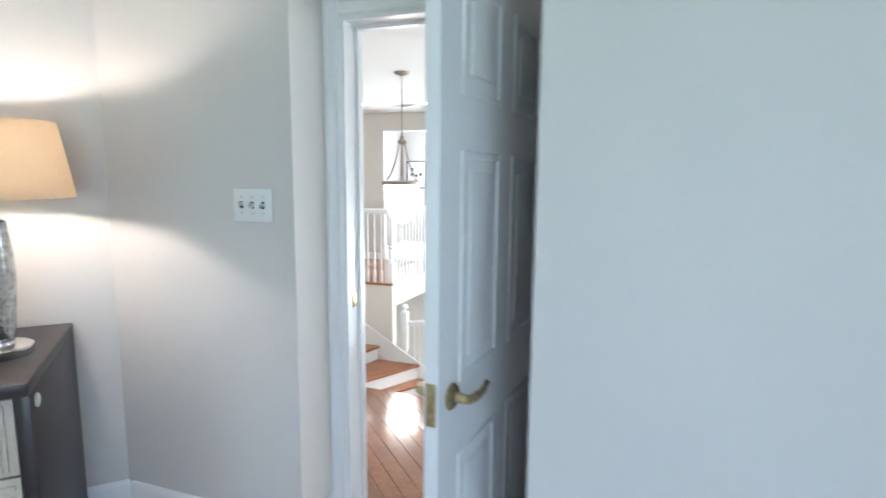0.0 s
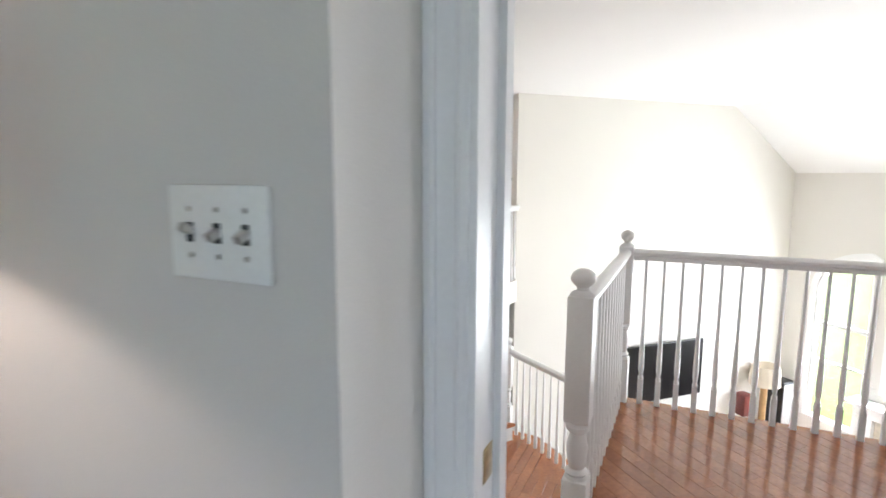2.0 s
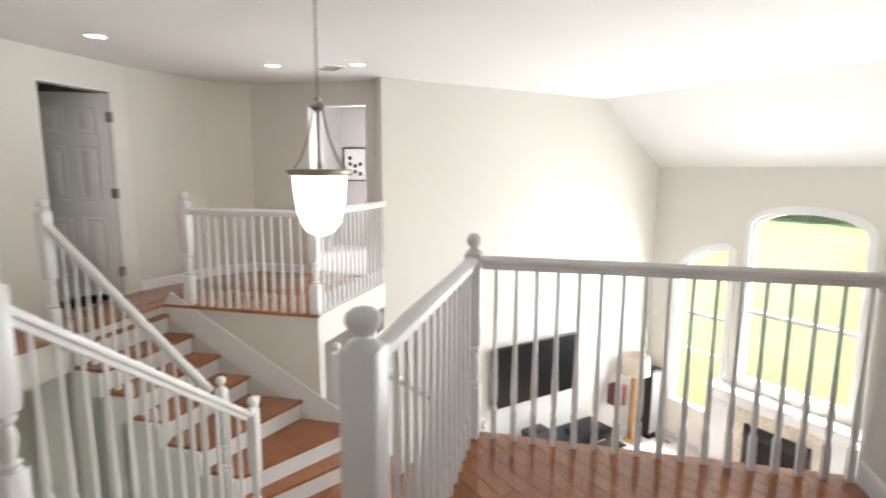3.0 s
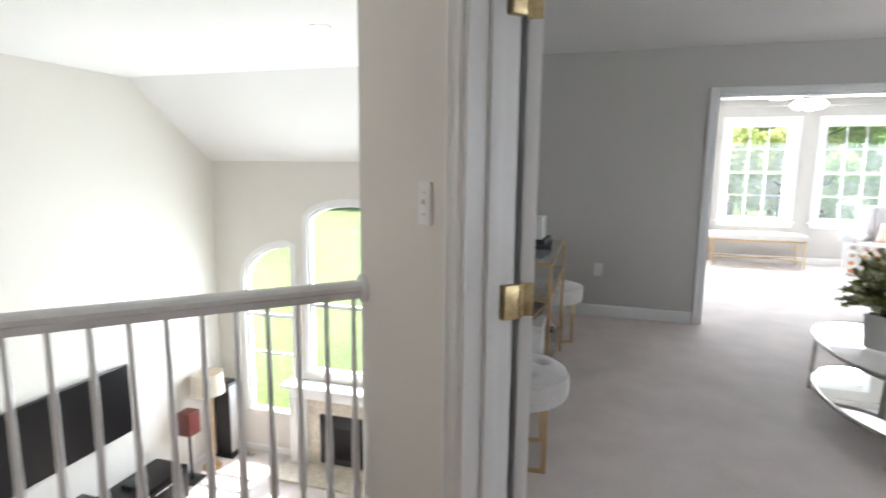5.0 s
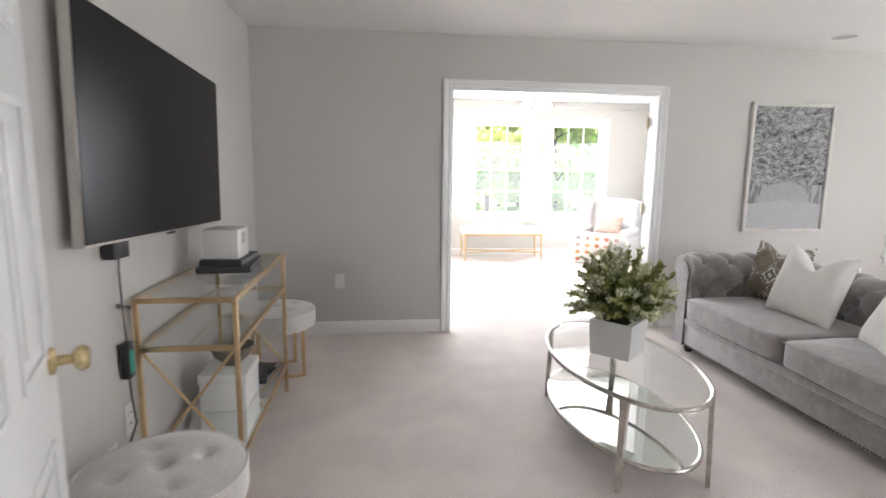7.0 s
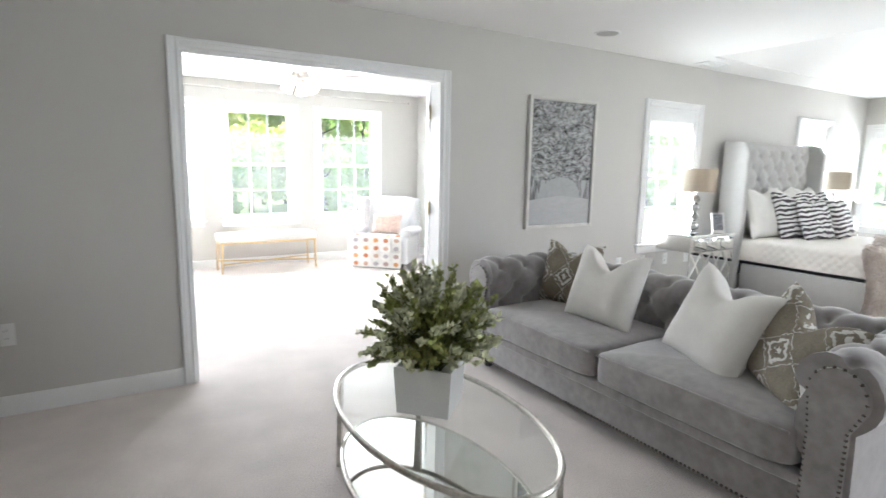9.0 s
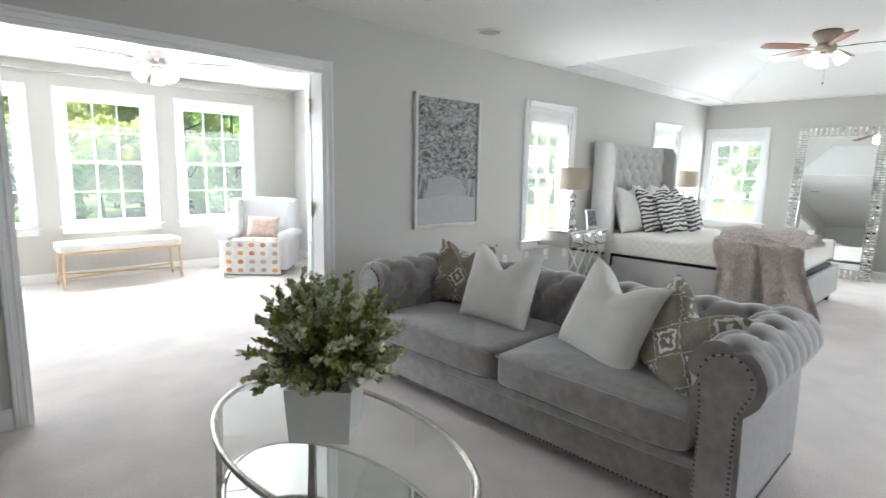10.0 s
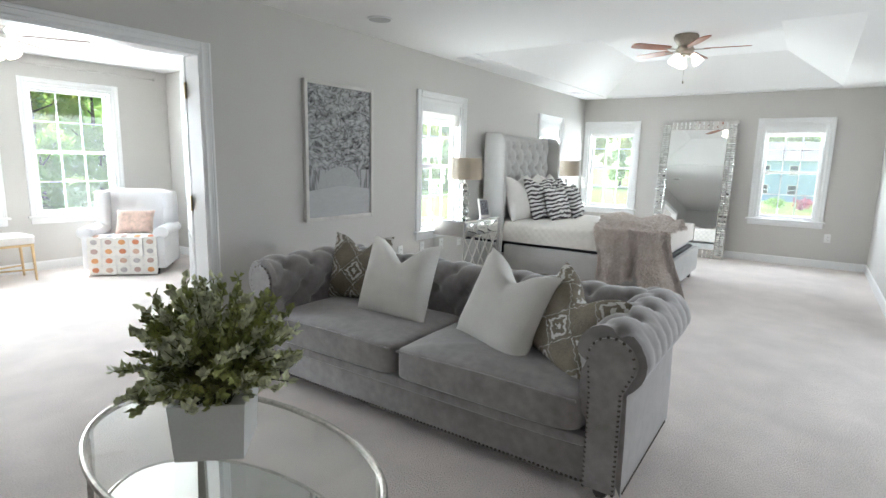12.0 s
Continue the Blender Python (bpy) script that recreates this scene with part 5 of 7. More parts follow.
# ---- console table ----
console = thing("console_table", "gold metal console table with glass shelves", "table", pose(0.22, 3.38, 0))
CW, CD, CH = 0.40, 1.10, 0.87
for x, y in itertools.product((0.01, CW - 0.01), (0.01, CD - 0.01)):
    bm = bmesh.new()
    box(bm, x - 0.01, x + 0.01, y - 0.01, y + 0.01, 0.012, CH, 0.002)
    leg = part("leg", bm, GOLD, console)
    bm = bmesh.new()
    lathe(bm, [(0.016, 0), (0.016, 0.005), (0.006, 0.014)], 12, (x, y, 0))
    part("foot", bm, GOLD, leg)
for z in (CH - 0.01, 0.66, 0.17):
    for x0, x1, y0, y1 in ((0, CW, 0, 0.02), (0, CW, CD - 0.02, CD), (0, 0.02, 0.02, CD - 0.02), (CW - 0.02, CW, 0.02, CD - 0.02)):
        bm = bmesh.new()
        box(bm, x0 + 0.001, x1 - 0.001, y0 + 0.001, y1 - 0.001, z - 0.011, z + 0.009)
        part("rail", bm, GOLD, console, smooth=False)
    bm = bmesh.new()
    box(bm, 0.012, CW - 0.012, 0.012, CD - 0.012, z + 0.0095, z + 0.0155)
    part("glass_shelf", bm, TABLE_GLASS if z > 0.3 else MIRROR, console, "clear glass shelf" if z > 0.3 else "mirrored bottom shelf", smooth=False)
for y in (0.01, CD - 0.01):
    for z0, z1 in ((0.18, 0.65), (0.65, 0.18)):
        bm = bmesh.new()
        rod(bm, (0.02, y, z0), (CW - 0.02, y, z1), 0.006, None, 8)
        part("cross_brace", bm, GOLD, console)
TOPC = CH + 0.0065
GREY_PAGES = mat("grey_page_edges", (0.22, 0.22, 0.23), 0.7, vary=0.1, size=20, grain=300)
CHARCOAL = mat("charcoal_cloth", (0.055, 0.058, 0.065), 0.6, vary=0.12, size=12)
for k, (w, d, h, rz, c) in enumerate(((0.25, 0.36, 0.028, 4, CHARCOAL), (0.20, 0.30, 0.03, -3, CHARCOAL))):
    book = thing("book", "large dark hardcover book lying flat", "book", pose(0.43, 4.02, TOPC + 0.031 * k if k == 0 else TOPC + 0.0285, 0, 0, rz), "books on the console")
    bm = bmesh.new()
    box(bm, -w / 2, w / 2, -d / 2, d / 2, 0, 0.003)
    box(bm, -w / 2, w / 2, -d / 2, d / 2, h - 0.003, h)
    box(bm, -w / 2, w / 2, -d / 2, -d / 2 + 0.003, 0.003, h - 0.003)
    part("cover", bm, c, book, smooth=False)
    bm = bmesh.new()
    box(bm, -w / 2 + 0.004, w / 2 - 0.004, -d / 2 + 0.0035, d / 2 - 0.004, 0.003, h - 0.003)
    part("page_block", bm, GREY_PAGES, book, smooth=False)
gift = thing("box", "small white box with a dark square label", "box", pose(0.42, 3.99, TOPC + 0.059, 0, 0, -2))
bm = bmesh.new()
box(bm, -0.085, 0.085, -0.09, 0.09, 0, 0.145, 0.003)
part("carton", bm, PLASTIC, gift)
bm = bmesh.new()
box(bm, 0.085, 0.0862, -0.03, 0.03, 0.07, 0.125)
part("label", bm, NICKEL, gift, smooth=False)
carton = thing("storage_box", "white lidded storage box", "box", pose(0.42, 3.95, 0.1865))
bm = bmesh.new()
box(bm, -0.11, 0.11, -0.14, 0.14, 0, 0.14, 0.004)
part("carton", bm, PLASTIC, carton)
bm = bmesh.new()
box(bm, -0.115, 0.115, -0.145, 0.145, 0.1405, 0.19, 0.005)
part("lid", bm, PLASTIC, carton)
bowl = thing("bowl", "dark metallic bowl on the storage box", "bowl", pose(0.43, 3.97, 0.3765))
bm = bmesh.new()
lathe(bm, [(0.04, 0), (0.045, 0.01), (0.09, 0.05), (0.11, 0.10), (0.105, 0.10), (0.085, 0.055), (0.04, 0.02)], 28)
part("dish", bm, PEWTER, bowl)
for k, (rz, dy) in enumerate(((8, 0.0), (-12, 0.02))):
    mag = thing("magazine", "dark glossy magazine on the mirrored shelf", "magazine", pose(0.43, 4.29 + dy, 0.1865 + 0.0085 * k, 0, 0, rz), "magazines on the console")
    bm = bmesh.new()
    box(bm, -0.105, 0.105, -0.14, 0.14, 0, 0.008, 0.002)
    part("pages", bm, CHARCOAL, mag)
    bm = bmesh.new()
    box(bm, -0.08, 0.06, -0.10, 0.03, 0.008, 0.0084)
    part("cover_picture", bm, DARK_WOOD if k else PEWTER, mag, smooth=False)


def stool(m):
    ob = thing("stool", "round silver velvet stool with button tufts on gold legs", "stool", m, "velvet stools")
    n, rings, R = 48, 12, 0.25
    buttons = [(0.0, 0.0)] + [(0.13 * math.cos(math.pi / 2 * k + 0.4), 0.13 * math.sin(math.pi / 2 * k + 0.4)) for k in range(4)]
    bm = bmesh.new()
    grid = []
    for i in range(rings + 1):
        r = R * i / rings
        row = []
        for k in range(n):
            x, y = r * math.cos(2 * math.pi * k / n), r * math.sin(2 * math.pi * k / n)
            z = 0.445 + 0.022 * (1 - (r / R) ** 4) - sum(0.030 * math.exp(-((x - bx) ** 2 + (y - by) ** 2) / 0.0006) for bx, by in buttons)
            row.append(bm.verts.new((x, y, z)))
        grid.append(row)
    for r, z in ((R + 0.004, 0.435), (R + 0.004, 0.36), (R - 0.004, 0.335), (R - 0.03, 0.33)):
        grid.append([bm.verts.new((r * math.cos(2 * math.pi * k / n), r * math.sin(2 * math.pi * k / n), z)) for k in range(n)])
    for a, b in zip(grid, grid[1:]):
        for k in range(n):
            bm.faces.new((a[k], b[k], b[(k + 1) % n], a[(k + 1) % n]))
    bm.faces.new(grid[-1])
    bmesh.ops.remove_doubles(bm, verts=bm.verts[:], dist=1e-6)
    bmesh.ops.recalc_face_normals(bm, faces=bm.faces[:])
    seat = part("seat", bm, STOOL_VELVET, ob)
    bm = bmesh.new()
    tube(bm, [(R * math.cos(2 * math.pi * k / 48), R * math.sin(2 * math.pi * k / 48), 0.444) for k in range(48)], 0.005, 6, True)
    part("piping", bm, STOOL_VELVET, seat)
    for bx, by in buttons:
        bm = bmesh.new()
        lathe(bm, [(0.011, 0), (0.010, 0.004), (0.004, 0.007)], 12, (bx, by, 0.440))
        part("button", bm, STOOL_VELVET, seat)
    for a in (0.785, 2.356, 3.927, 5.498):
        bm = bmesh.new()
        x, y = 0.20 * math.cos(a), 0.20 * math.sin(a)
        box(bm, x - 0.012, x + 0.012, y - 0.006, y + 0.006, 0.0, 0.333)
        part("leg", bm, GOLD, ob, smooth=False)
    for s in (-1, 1):
        bm = bmesh.new()
        box(bm, -0.13, 0.13, s * 0.1414 - 0.006, s * 0.1414 + 0.006, 0.0, 0.02)
        part("foot_rail", bm, GOLD, ob, smooth=False)
    return ob


first = stool(pose(0.51, 2.86, 0, 0, 0, 8))
copy_thing(first, pose(0.50, 4.79, 0, 0, 0, 20))


# ---- plates on the walls ----
def outlet(m, gang=1, toggles=0, name="wall_outlet", label="white double wall outlet", w=None, h=0.122):
    ob = thing(name, label, "outlet" if not toggles else "light switch", m)
    w = w or (0.075 + 0.046 * (gang - 1))
    bm = bmesh.new()
    box(bm, -w / 2, w / 2, -0.007, 0.0, -h / 2, h / 2, 0.003)
    plate = part("plate", bm, PLASTIC, ob)
    for g in range(gang):
        x = (g - (gang - 1) / 2) * 0.048
        if toggles:
            bm = bmesh.new()
            box(bm, x - 0.006, x + 0.006, -0.0085, -0.006, -0.013, 0.013, 0.001)
            part("slot", bm, BLACK if gang > 1 else PLASTIC, plate)
            bm = bmesh.new()
            up = -1 if g == 0 else 1
            if gang == 1:
                up = -1
            box(bm, x - 0.006, x + 0.006, -0.024, -0.006, -0.004, 0.008, 0.002, pose(0, 0, 0.003 * up, 25 * up))
            part("toggle", bm, NICKEL if gang > 1 else PLASTIC, plate)
            for z in (-0.03, 0.03):
                bm = bmesh.new()
                lathe(bm, [(0.004, 0), (0.003, 0.002)], 10, m=pose(x, -0.007, z, 90))
                part("screw", bm, NICKEL, plate)
        else:
            for z in (-0.021, 0.021):
                bm = bmesh.new()
                lathe(bm, [(0.016, 0), (0.015, 0.002)], 20, m=pose(x, -0.007, z, 90))
                part("socket", bm, PLASTIC, plate)
                bm = bmesh.new()
                for dx in (-0.006, 0.006):
                    box(bm, x + dx - 0.001, x + dx + 0.001, -0.0102, -0.009, z - 0.003, z + 0.006)
                part("slots", bm, BLACK, plate, smooth=False)
    return ob


outlet(pose(0.86, NORTH - 0.001, 0.45))
outlet(pose(5.62, NORTH - 0.001, 0.46))
outlet(pose(5.98, NORTH - 0.001, 0.46))
outlet(pose(EAST - 0.001, 2.02, 0.42, 0, 0, -90))
outlet(pose(WEST + 0.001, 3.18, 0.30, 0, 0, 90), 1, 0, "wall_outlet", "white double outlet with a plugged-in cord")
outlet(pose(WEST + 0.001, 3.33, 0.40, 0, 0, 90))
outlet(TURN @ pose(DIAG_U - 0.001, 1.013, 1.293, 0, 0, -90), 1, 1, "light_switch", "white toggle light switch", 0.075)
outlet(TURN @ pose(-0.43, OFF_V - 0.001, 1.35), 3, 3, "light_switch", "white plate with three metal toggle switches", 0.17)
cord = thing("power_adapter", "black power adapter with a green label on its cord", "adapter", pose(WEST, 3.30, 0))
bm = bmesh.new()
box(bm, 0.012, 0.045, -0.025, 0.025, 0.58, 0.72, 0.004)
brick_ob = part("adapter", bm, BLACK, cord)
bm = bmesh.new()
box(bm, 0.0455, 0.0465, -0.018, 0.018, 0.60, 0.69)
part("label", bm, mat("green_label", (0.02, 0.35, 0.25), 0.5), brick_ob, smooth=False)
bm = bmesh.new()
tube(bm, [(0.03, 0.0, 1.12), (0.02, 0.005, 1.0), (0.025, 0.0, 0.86), (0.03, 0.0, 0.72)], 0.004, 6)
tube(bm, [(0.03, 0.0, 0.58), (0.03, 0.01, 0.48), (0.03, 0.03, 0.38), (0.02, -0.02, 0.31), (0.02, -0.12, 0.30)], 0.004, 6)
for k in range(3):
    tube(bm, [(0.03, -0.05, 0.87 + 0.006 * k), (0.035, 0.0, 0.86), (0.03, 0.05, 0.85 - 0.006 * k)], 0.004, 6)
part("cable", bm, BLACK, cord)

# ---- bed ----
QUILT = mat("white_quilt", (0.80, 0.76, 0.70), 0.9, vary=0.03, size=9, grain=240, bump=0.1, sheen=0.2)
FUR = mat("taupe_faux_fur", (0.40, 0.325, 0.28), 0.95, vary=0.35, size=9, grain=45, bump=0.9, sheen=0.8, second=(0.74, 0.67, 0.61))
BX0, BX1, BY0, BY1 = 7.18, 8.70, 3.42, 5.42
bed = thing("bed", "silver upholstered winged bed with a tall tufted headboard", "bed", pose((BX0 + BX1) / 2, BY1, 0))
HW = (BX1 - BX0) / 2
# tufted face, looking towards -y
bm = bmesh.new()
cols, rows = 84, 80
grid = []
for j in range(rows + 1):
    z = 0.30 + 1.38 * j / rows
    row = []
    for i in range(cols + 1):
        x = -HW + 2 * HW * i / cols
        edge = min(1.0, (cols - i) / 3, i / 3, (rows - j) / 3)
        row.append(bm.verts.new((x, 0.02 - edge * (tuft(x + 0.1, z, 0.23, 0.26, 0.030, 0.030) + 0.01), z)))
    grid.append(row)
for a, b in zip(grid, grid[1:]):
    for i in range(cols):
        bm.faces.new((a[i], a[i + 1], b[i + 1], b[i]))
part("headboard_padding", bm, LINEN_BASE, bed, "deep button-tufted silver fabric")
bm = bmesh.new()
box(bm, -HW - 0.01, HW + 0.01, 0.022, 0.13, 0.06, 1.70, 0.012)
part("headboard", bm, LINEN_BASE, bed)
for s in (-1, 1):
    bm = bmesh.new()
    v = [(0.13, 0.06), (-0.12, 0.06), (-0.16, 0.9), (-0.15, 1.60), (-0.10, 1.70), (0.13, 1.72)]
    lo = [bm.verts.new((s * (HW + 0.012), y, z)) for y, z in v]
    hi = [bm.verts.new((s * (HW + 0.072), y, z)) for y, z in v]
    for i in range(6):
        bm.faces.new((lo[i], lo[(i + 1) % 6], hi[(i + 1) % 6], hi[i]))
    bm.faces.new(lo[::-1]), bm.faces.new(hi)
    bmesh.ops.recalc_face_normals(bm, faces=bm.faces[:])
    bmesh.ops.bevel(bm, geom=bm.edges[:], offset=0.012, segments=2, affect="EDGES")
    wing = part("wing", bm, LINEN_BASE, bed, "padded side wing")
    part("nailhead_trim", studs([(s * (HW + 0.074), -0.145, 0.1), (s * (HW + 0.074), -0.145, 1.60)], 0.03, 0.006, (s, 0, 0)), NICKEL, wing, "row of silver nail heads")
L = BY1 - BY0
for x0, x1, y0, y1 in ((-HW - 0.03, -HW + 0.02, -L, -0.16), (HW - 0.02, HW + 0.03, -L, -0.16), (-HW - 0.03, HW + 0.03, -L - 0.06, -L)):
    bm = bmesh.new()
    box(bm, x0, x1, y0, y1, 0.10, 0.40, 0.014)
    part("side_rail", bm, LINEN_BASE, bed)
bm = bmesh.new()
box(bm, -HW + 0.03, HW - 0.03, -L + 0.01, -0.01, 0.28, 0.42, 0.01)
part("base", bm, BLACK, bed, "dark box base")
for x, y in itertools.product((-HW + 0.06, HW - 0.06), (-L + 0.02, -0.05)):
    bm = bmesh.new()
    box(bm, x - 0.03, x + 0.03, y - 0.03, y + 0.03, 0.0, 0.10, 0.004)
    part("foot", bm, DARK_WOOD, bed)
mattress = thing("mattress", "thick mattress under a white diamond-stitched quilt", "mattress", pose((BX0 + BX1) / 2, (BY0 + BY1) / 2, 0.42))
bm = bmesh.new()
superbox(bm, 2 * HW - 0.01, L - 0.06, 0.24, (0, 0, 0.121), 0.12, 60, 0.012)
part("core", bm, LINEN_WHITE, mattress)
bm = bmesh.new()
cols, rows = 150, 180
QW, QL = 2 * HW + 0.03, L - 0.03


def quilt_at(s, y):
    """Over the top and down both sides; s runs across the bed."""
    half = QW / 2 - 0.04
    puff = 0.010 * (abs(math.sin(math.pi * (s + y) / 0.085)) * abs(math.sin(math.pi * (s - y) / 0.085))) ** 0.4
    if abs(s) <= half:
        return Vector((s, y, 0.247 + 0.012 * (1 - (s / half) ** 2) + puff))
    a = min(1.0, (abs(s) - half) / 0.07) * math.pi / 2
    down = max(0.0, abs(s) - half - 0.07)
    return Vector((math.copysign(half + (0.045 + puff) * math.sin(a), s), y, 0.202 + (0.045 + puff * 0.5) * math.cos(a) - down))


grid = [[bm.verts.new(quilt_at(-QW / 2 - 0.21 + (QW + 0.42) * i / cols, -QL / 2 + QL * j / rows)) for i in range(cols + 1)] for j in range(rows + 1)]
for a, b in zip(grid, grid[1:]):
    for i in range(cols):
        bm.faces.new((a[i], a[i + 1], b[i + 1], b[i]))
foot = [bm.verts.new(v.co + Vector((0, -0.012, -0.2 if abs(v.co.x) < QW / 2 - 0.03 else 0.0))) for v in grid[0]]
for i in range(cols):
    bm.faces.new((grid[0][i], foot[i], foot[i + 1], grid[0][i + 1]))
part("quilt", bm, QUILT, mattress, "white quilt with diamond stitching")

# faux-fur throw over the foot of the bed
throw = thing("fur_throw", "fluffy taupe faux-fur throw hanging over the bed's edge", "blanket", pose(BX0, 3.74, 0.0))
bm = bmesh.new()
cols, rows = 90, 130
grid = []
for j in range(rows + 1):
    t = j / rows
    row = []
    for i in range(cols + 1):
        y = -0.44 + 0.92 * i / cols
        run = 1.55 * t
        sag = 0.060 * math.sin(y * 14 + 1.0) + 0.030 * math.sin(y * 31 + 0.6)
        if run < 0.62:  # hanging part, from the hem upwards
            hem = 0.05 * math.sin(y * 6 + 0.5) + 0.03 * math.sin(y * 17)
            x, z = -0.10 + sag * (1.1 - run / 0.62), 0.10 + run + hem * (1 - run / 0.62)
            y2 = y * (0.82 + 0.16 * (1 - run / 0.62)) - 0.10 * (1 - run / 0.62) + 0.02 * math.sin(run * 9 + y * 5)
        else:
            f = (run - 0.62)
            a = min(1.0, f / 0.12)
            x, z = -0.10 + 0.085 * math.sin(a * math.pi / 2) + max(0.0, f - 0.12), 0.72 + 0.035 * a + 0.045 * math.sin(9 * f + 6 * y) * min(1.0, f / 0.2) + 0.03 * math.sin(15 * y + 5 * f) * min(1.0, 0.3 + f)
            y2 = y * (0.82 + 0.25 * min(1.0, f)) + 0.16 * max(0.0, f - 0.3)
        n = noise.noise(Vector((x * 9, y * 9, z * 9))) * 0.016 + noise.noise(Vector((x * 38, y * 38, z * 38))) * 0.010
        row.append(bm.verts.new((x - n * 0.9 * (1 if run < 0.62 else 0), y2, z + (n if run >= 0.62 else 0))))
    grid.append(row)
for a, b in zip(grid, grid[1:]):
    for i in range(cols):
        bm.faces.new((a[i], a[i + 1], b[i + 1], b[i]))
bmesh.ops.recalc_face_normals(bm, faces=bm.faces[:])
bm.normal_update()
centres = [(f.calc_center_median(), f.normal.copy()) for f in bm.faces]
part("pelt", bm, FUR, throw)
rng = random.Random(21)
bm = bmesh.new()
for c, nrm in centres:
    for _ in range(3):
        if nrm.z < 0 and nrm.x > 0:
            nrm = -nrm
        out = nrm if (nrm.x < 0 or nrm.z > 0.3) else -nrm
        d = (out * 0.6 + Vector((rng.uniform(-.5, .5), rng.uniform(-.6, .6), -0.9 + rng.uniform(-.4, .4)))).normalized()
        p = c + Vector((rng.uniform(-.006, .006), rng.uniform(-.006, .006), rng.uniform(-.006, .006)))
        s = Vector((rng.uniform(-1, 1), rng.uniform(-1, 1), rng.uniform(-1, 1))).normalized() * 0.0022
        bm.faces.new([bm.verts.new(q) for q in (p - s, p + s, p + d * rng.uniform(0.025, 0.05))])
tagged(part("fur", bm, FUR, throw, smooth=False), kind="stuff")

# pillows on the bed
STROKE = mat("brushstroke_print", (0.80, 0.79, 0.77), 0.9, vary=0.03, size=8, grain=300, bump=0.1)
t_ = STROKE.node_tree
p_ = t_.nodes["Principled BSDF"]
base_ = p_.inputs["Base Color"].links[0].from_socket
wave, co_, mapn, thr, mix_ = (t_.nodes.new(k) for k in ("ShaderNodeTexWave", "ShaderNodeTexCoord", "ShaderNodeMapping", "ShaderNodeMath", "ShaderNodeMix"))
wave.wave_type, wave.bands_direction = "BANDS", "Z"
wave.inputs["Scale"].default_value, wave.inputs["Distortion"].default_value, wave.inputs["Detail"].default_value, wave.inputs["Detail Scale"].default_value = 6.5, 5.0, 1.5, 1.6
thr.operation = "GREATER_THAN"
thr.inputs[1].default_value = 0.52
mix_.data_type = "RGBA"
mix_.inputs["B"].default_value = (0.075, 0.065, 0.07, 1)
t_.links.new(co_.outputs["Object"], mapn.inputs["Vector"])
t_.links.new(mapn.outputs[0], wave.inputs["Vector"])
t_.links.new(wave.outputs["Fac"], thr.inputs[0])
t_.links.new(thr.outputs[0], mix_.inputs["Factor"])
t_.links.new(base_, mix_.inputs["A"])
t_.links.new(mix_.outputs["Result"], p_.inputs["Base Color"])
for k, (x, y, s, rz, mm, lab) in enumerate(((7.46, 5.13, 0.58, -8, LINEN_WHITE, "large white euro pillow"), (7.98, 5.15, 0.58, 3, LINEN_WHITE, "large white euro pillow"), (8.42, 5.15, 0.58, 6, LINEN_WHITE, "large white euro pillow"),
                                            (7.72, 4.97, 0.54, -10, STROKE, "white pillow with dark brushstrokes"), (8.30, 4.97, 0.54, 4, STROKE, "white pillow with dark brushstrokes"),
                                            (7.80, 4.80, 0.46, -6, STROKE, "white pillow with dark brushstrokes"), (8.22, 4.74, 0.46, 8, STROKE, "white pillow with dark brushstrokes"))):
    throw_pillow(lab, pose(x, y, 0.672, -20, 0, rz), s, 0.17, mm, 0.06, 30 + k, "bed pillows")


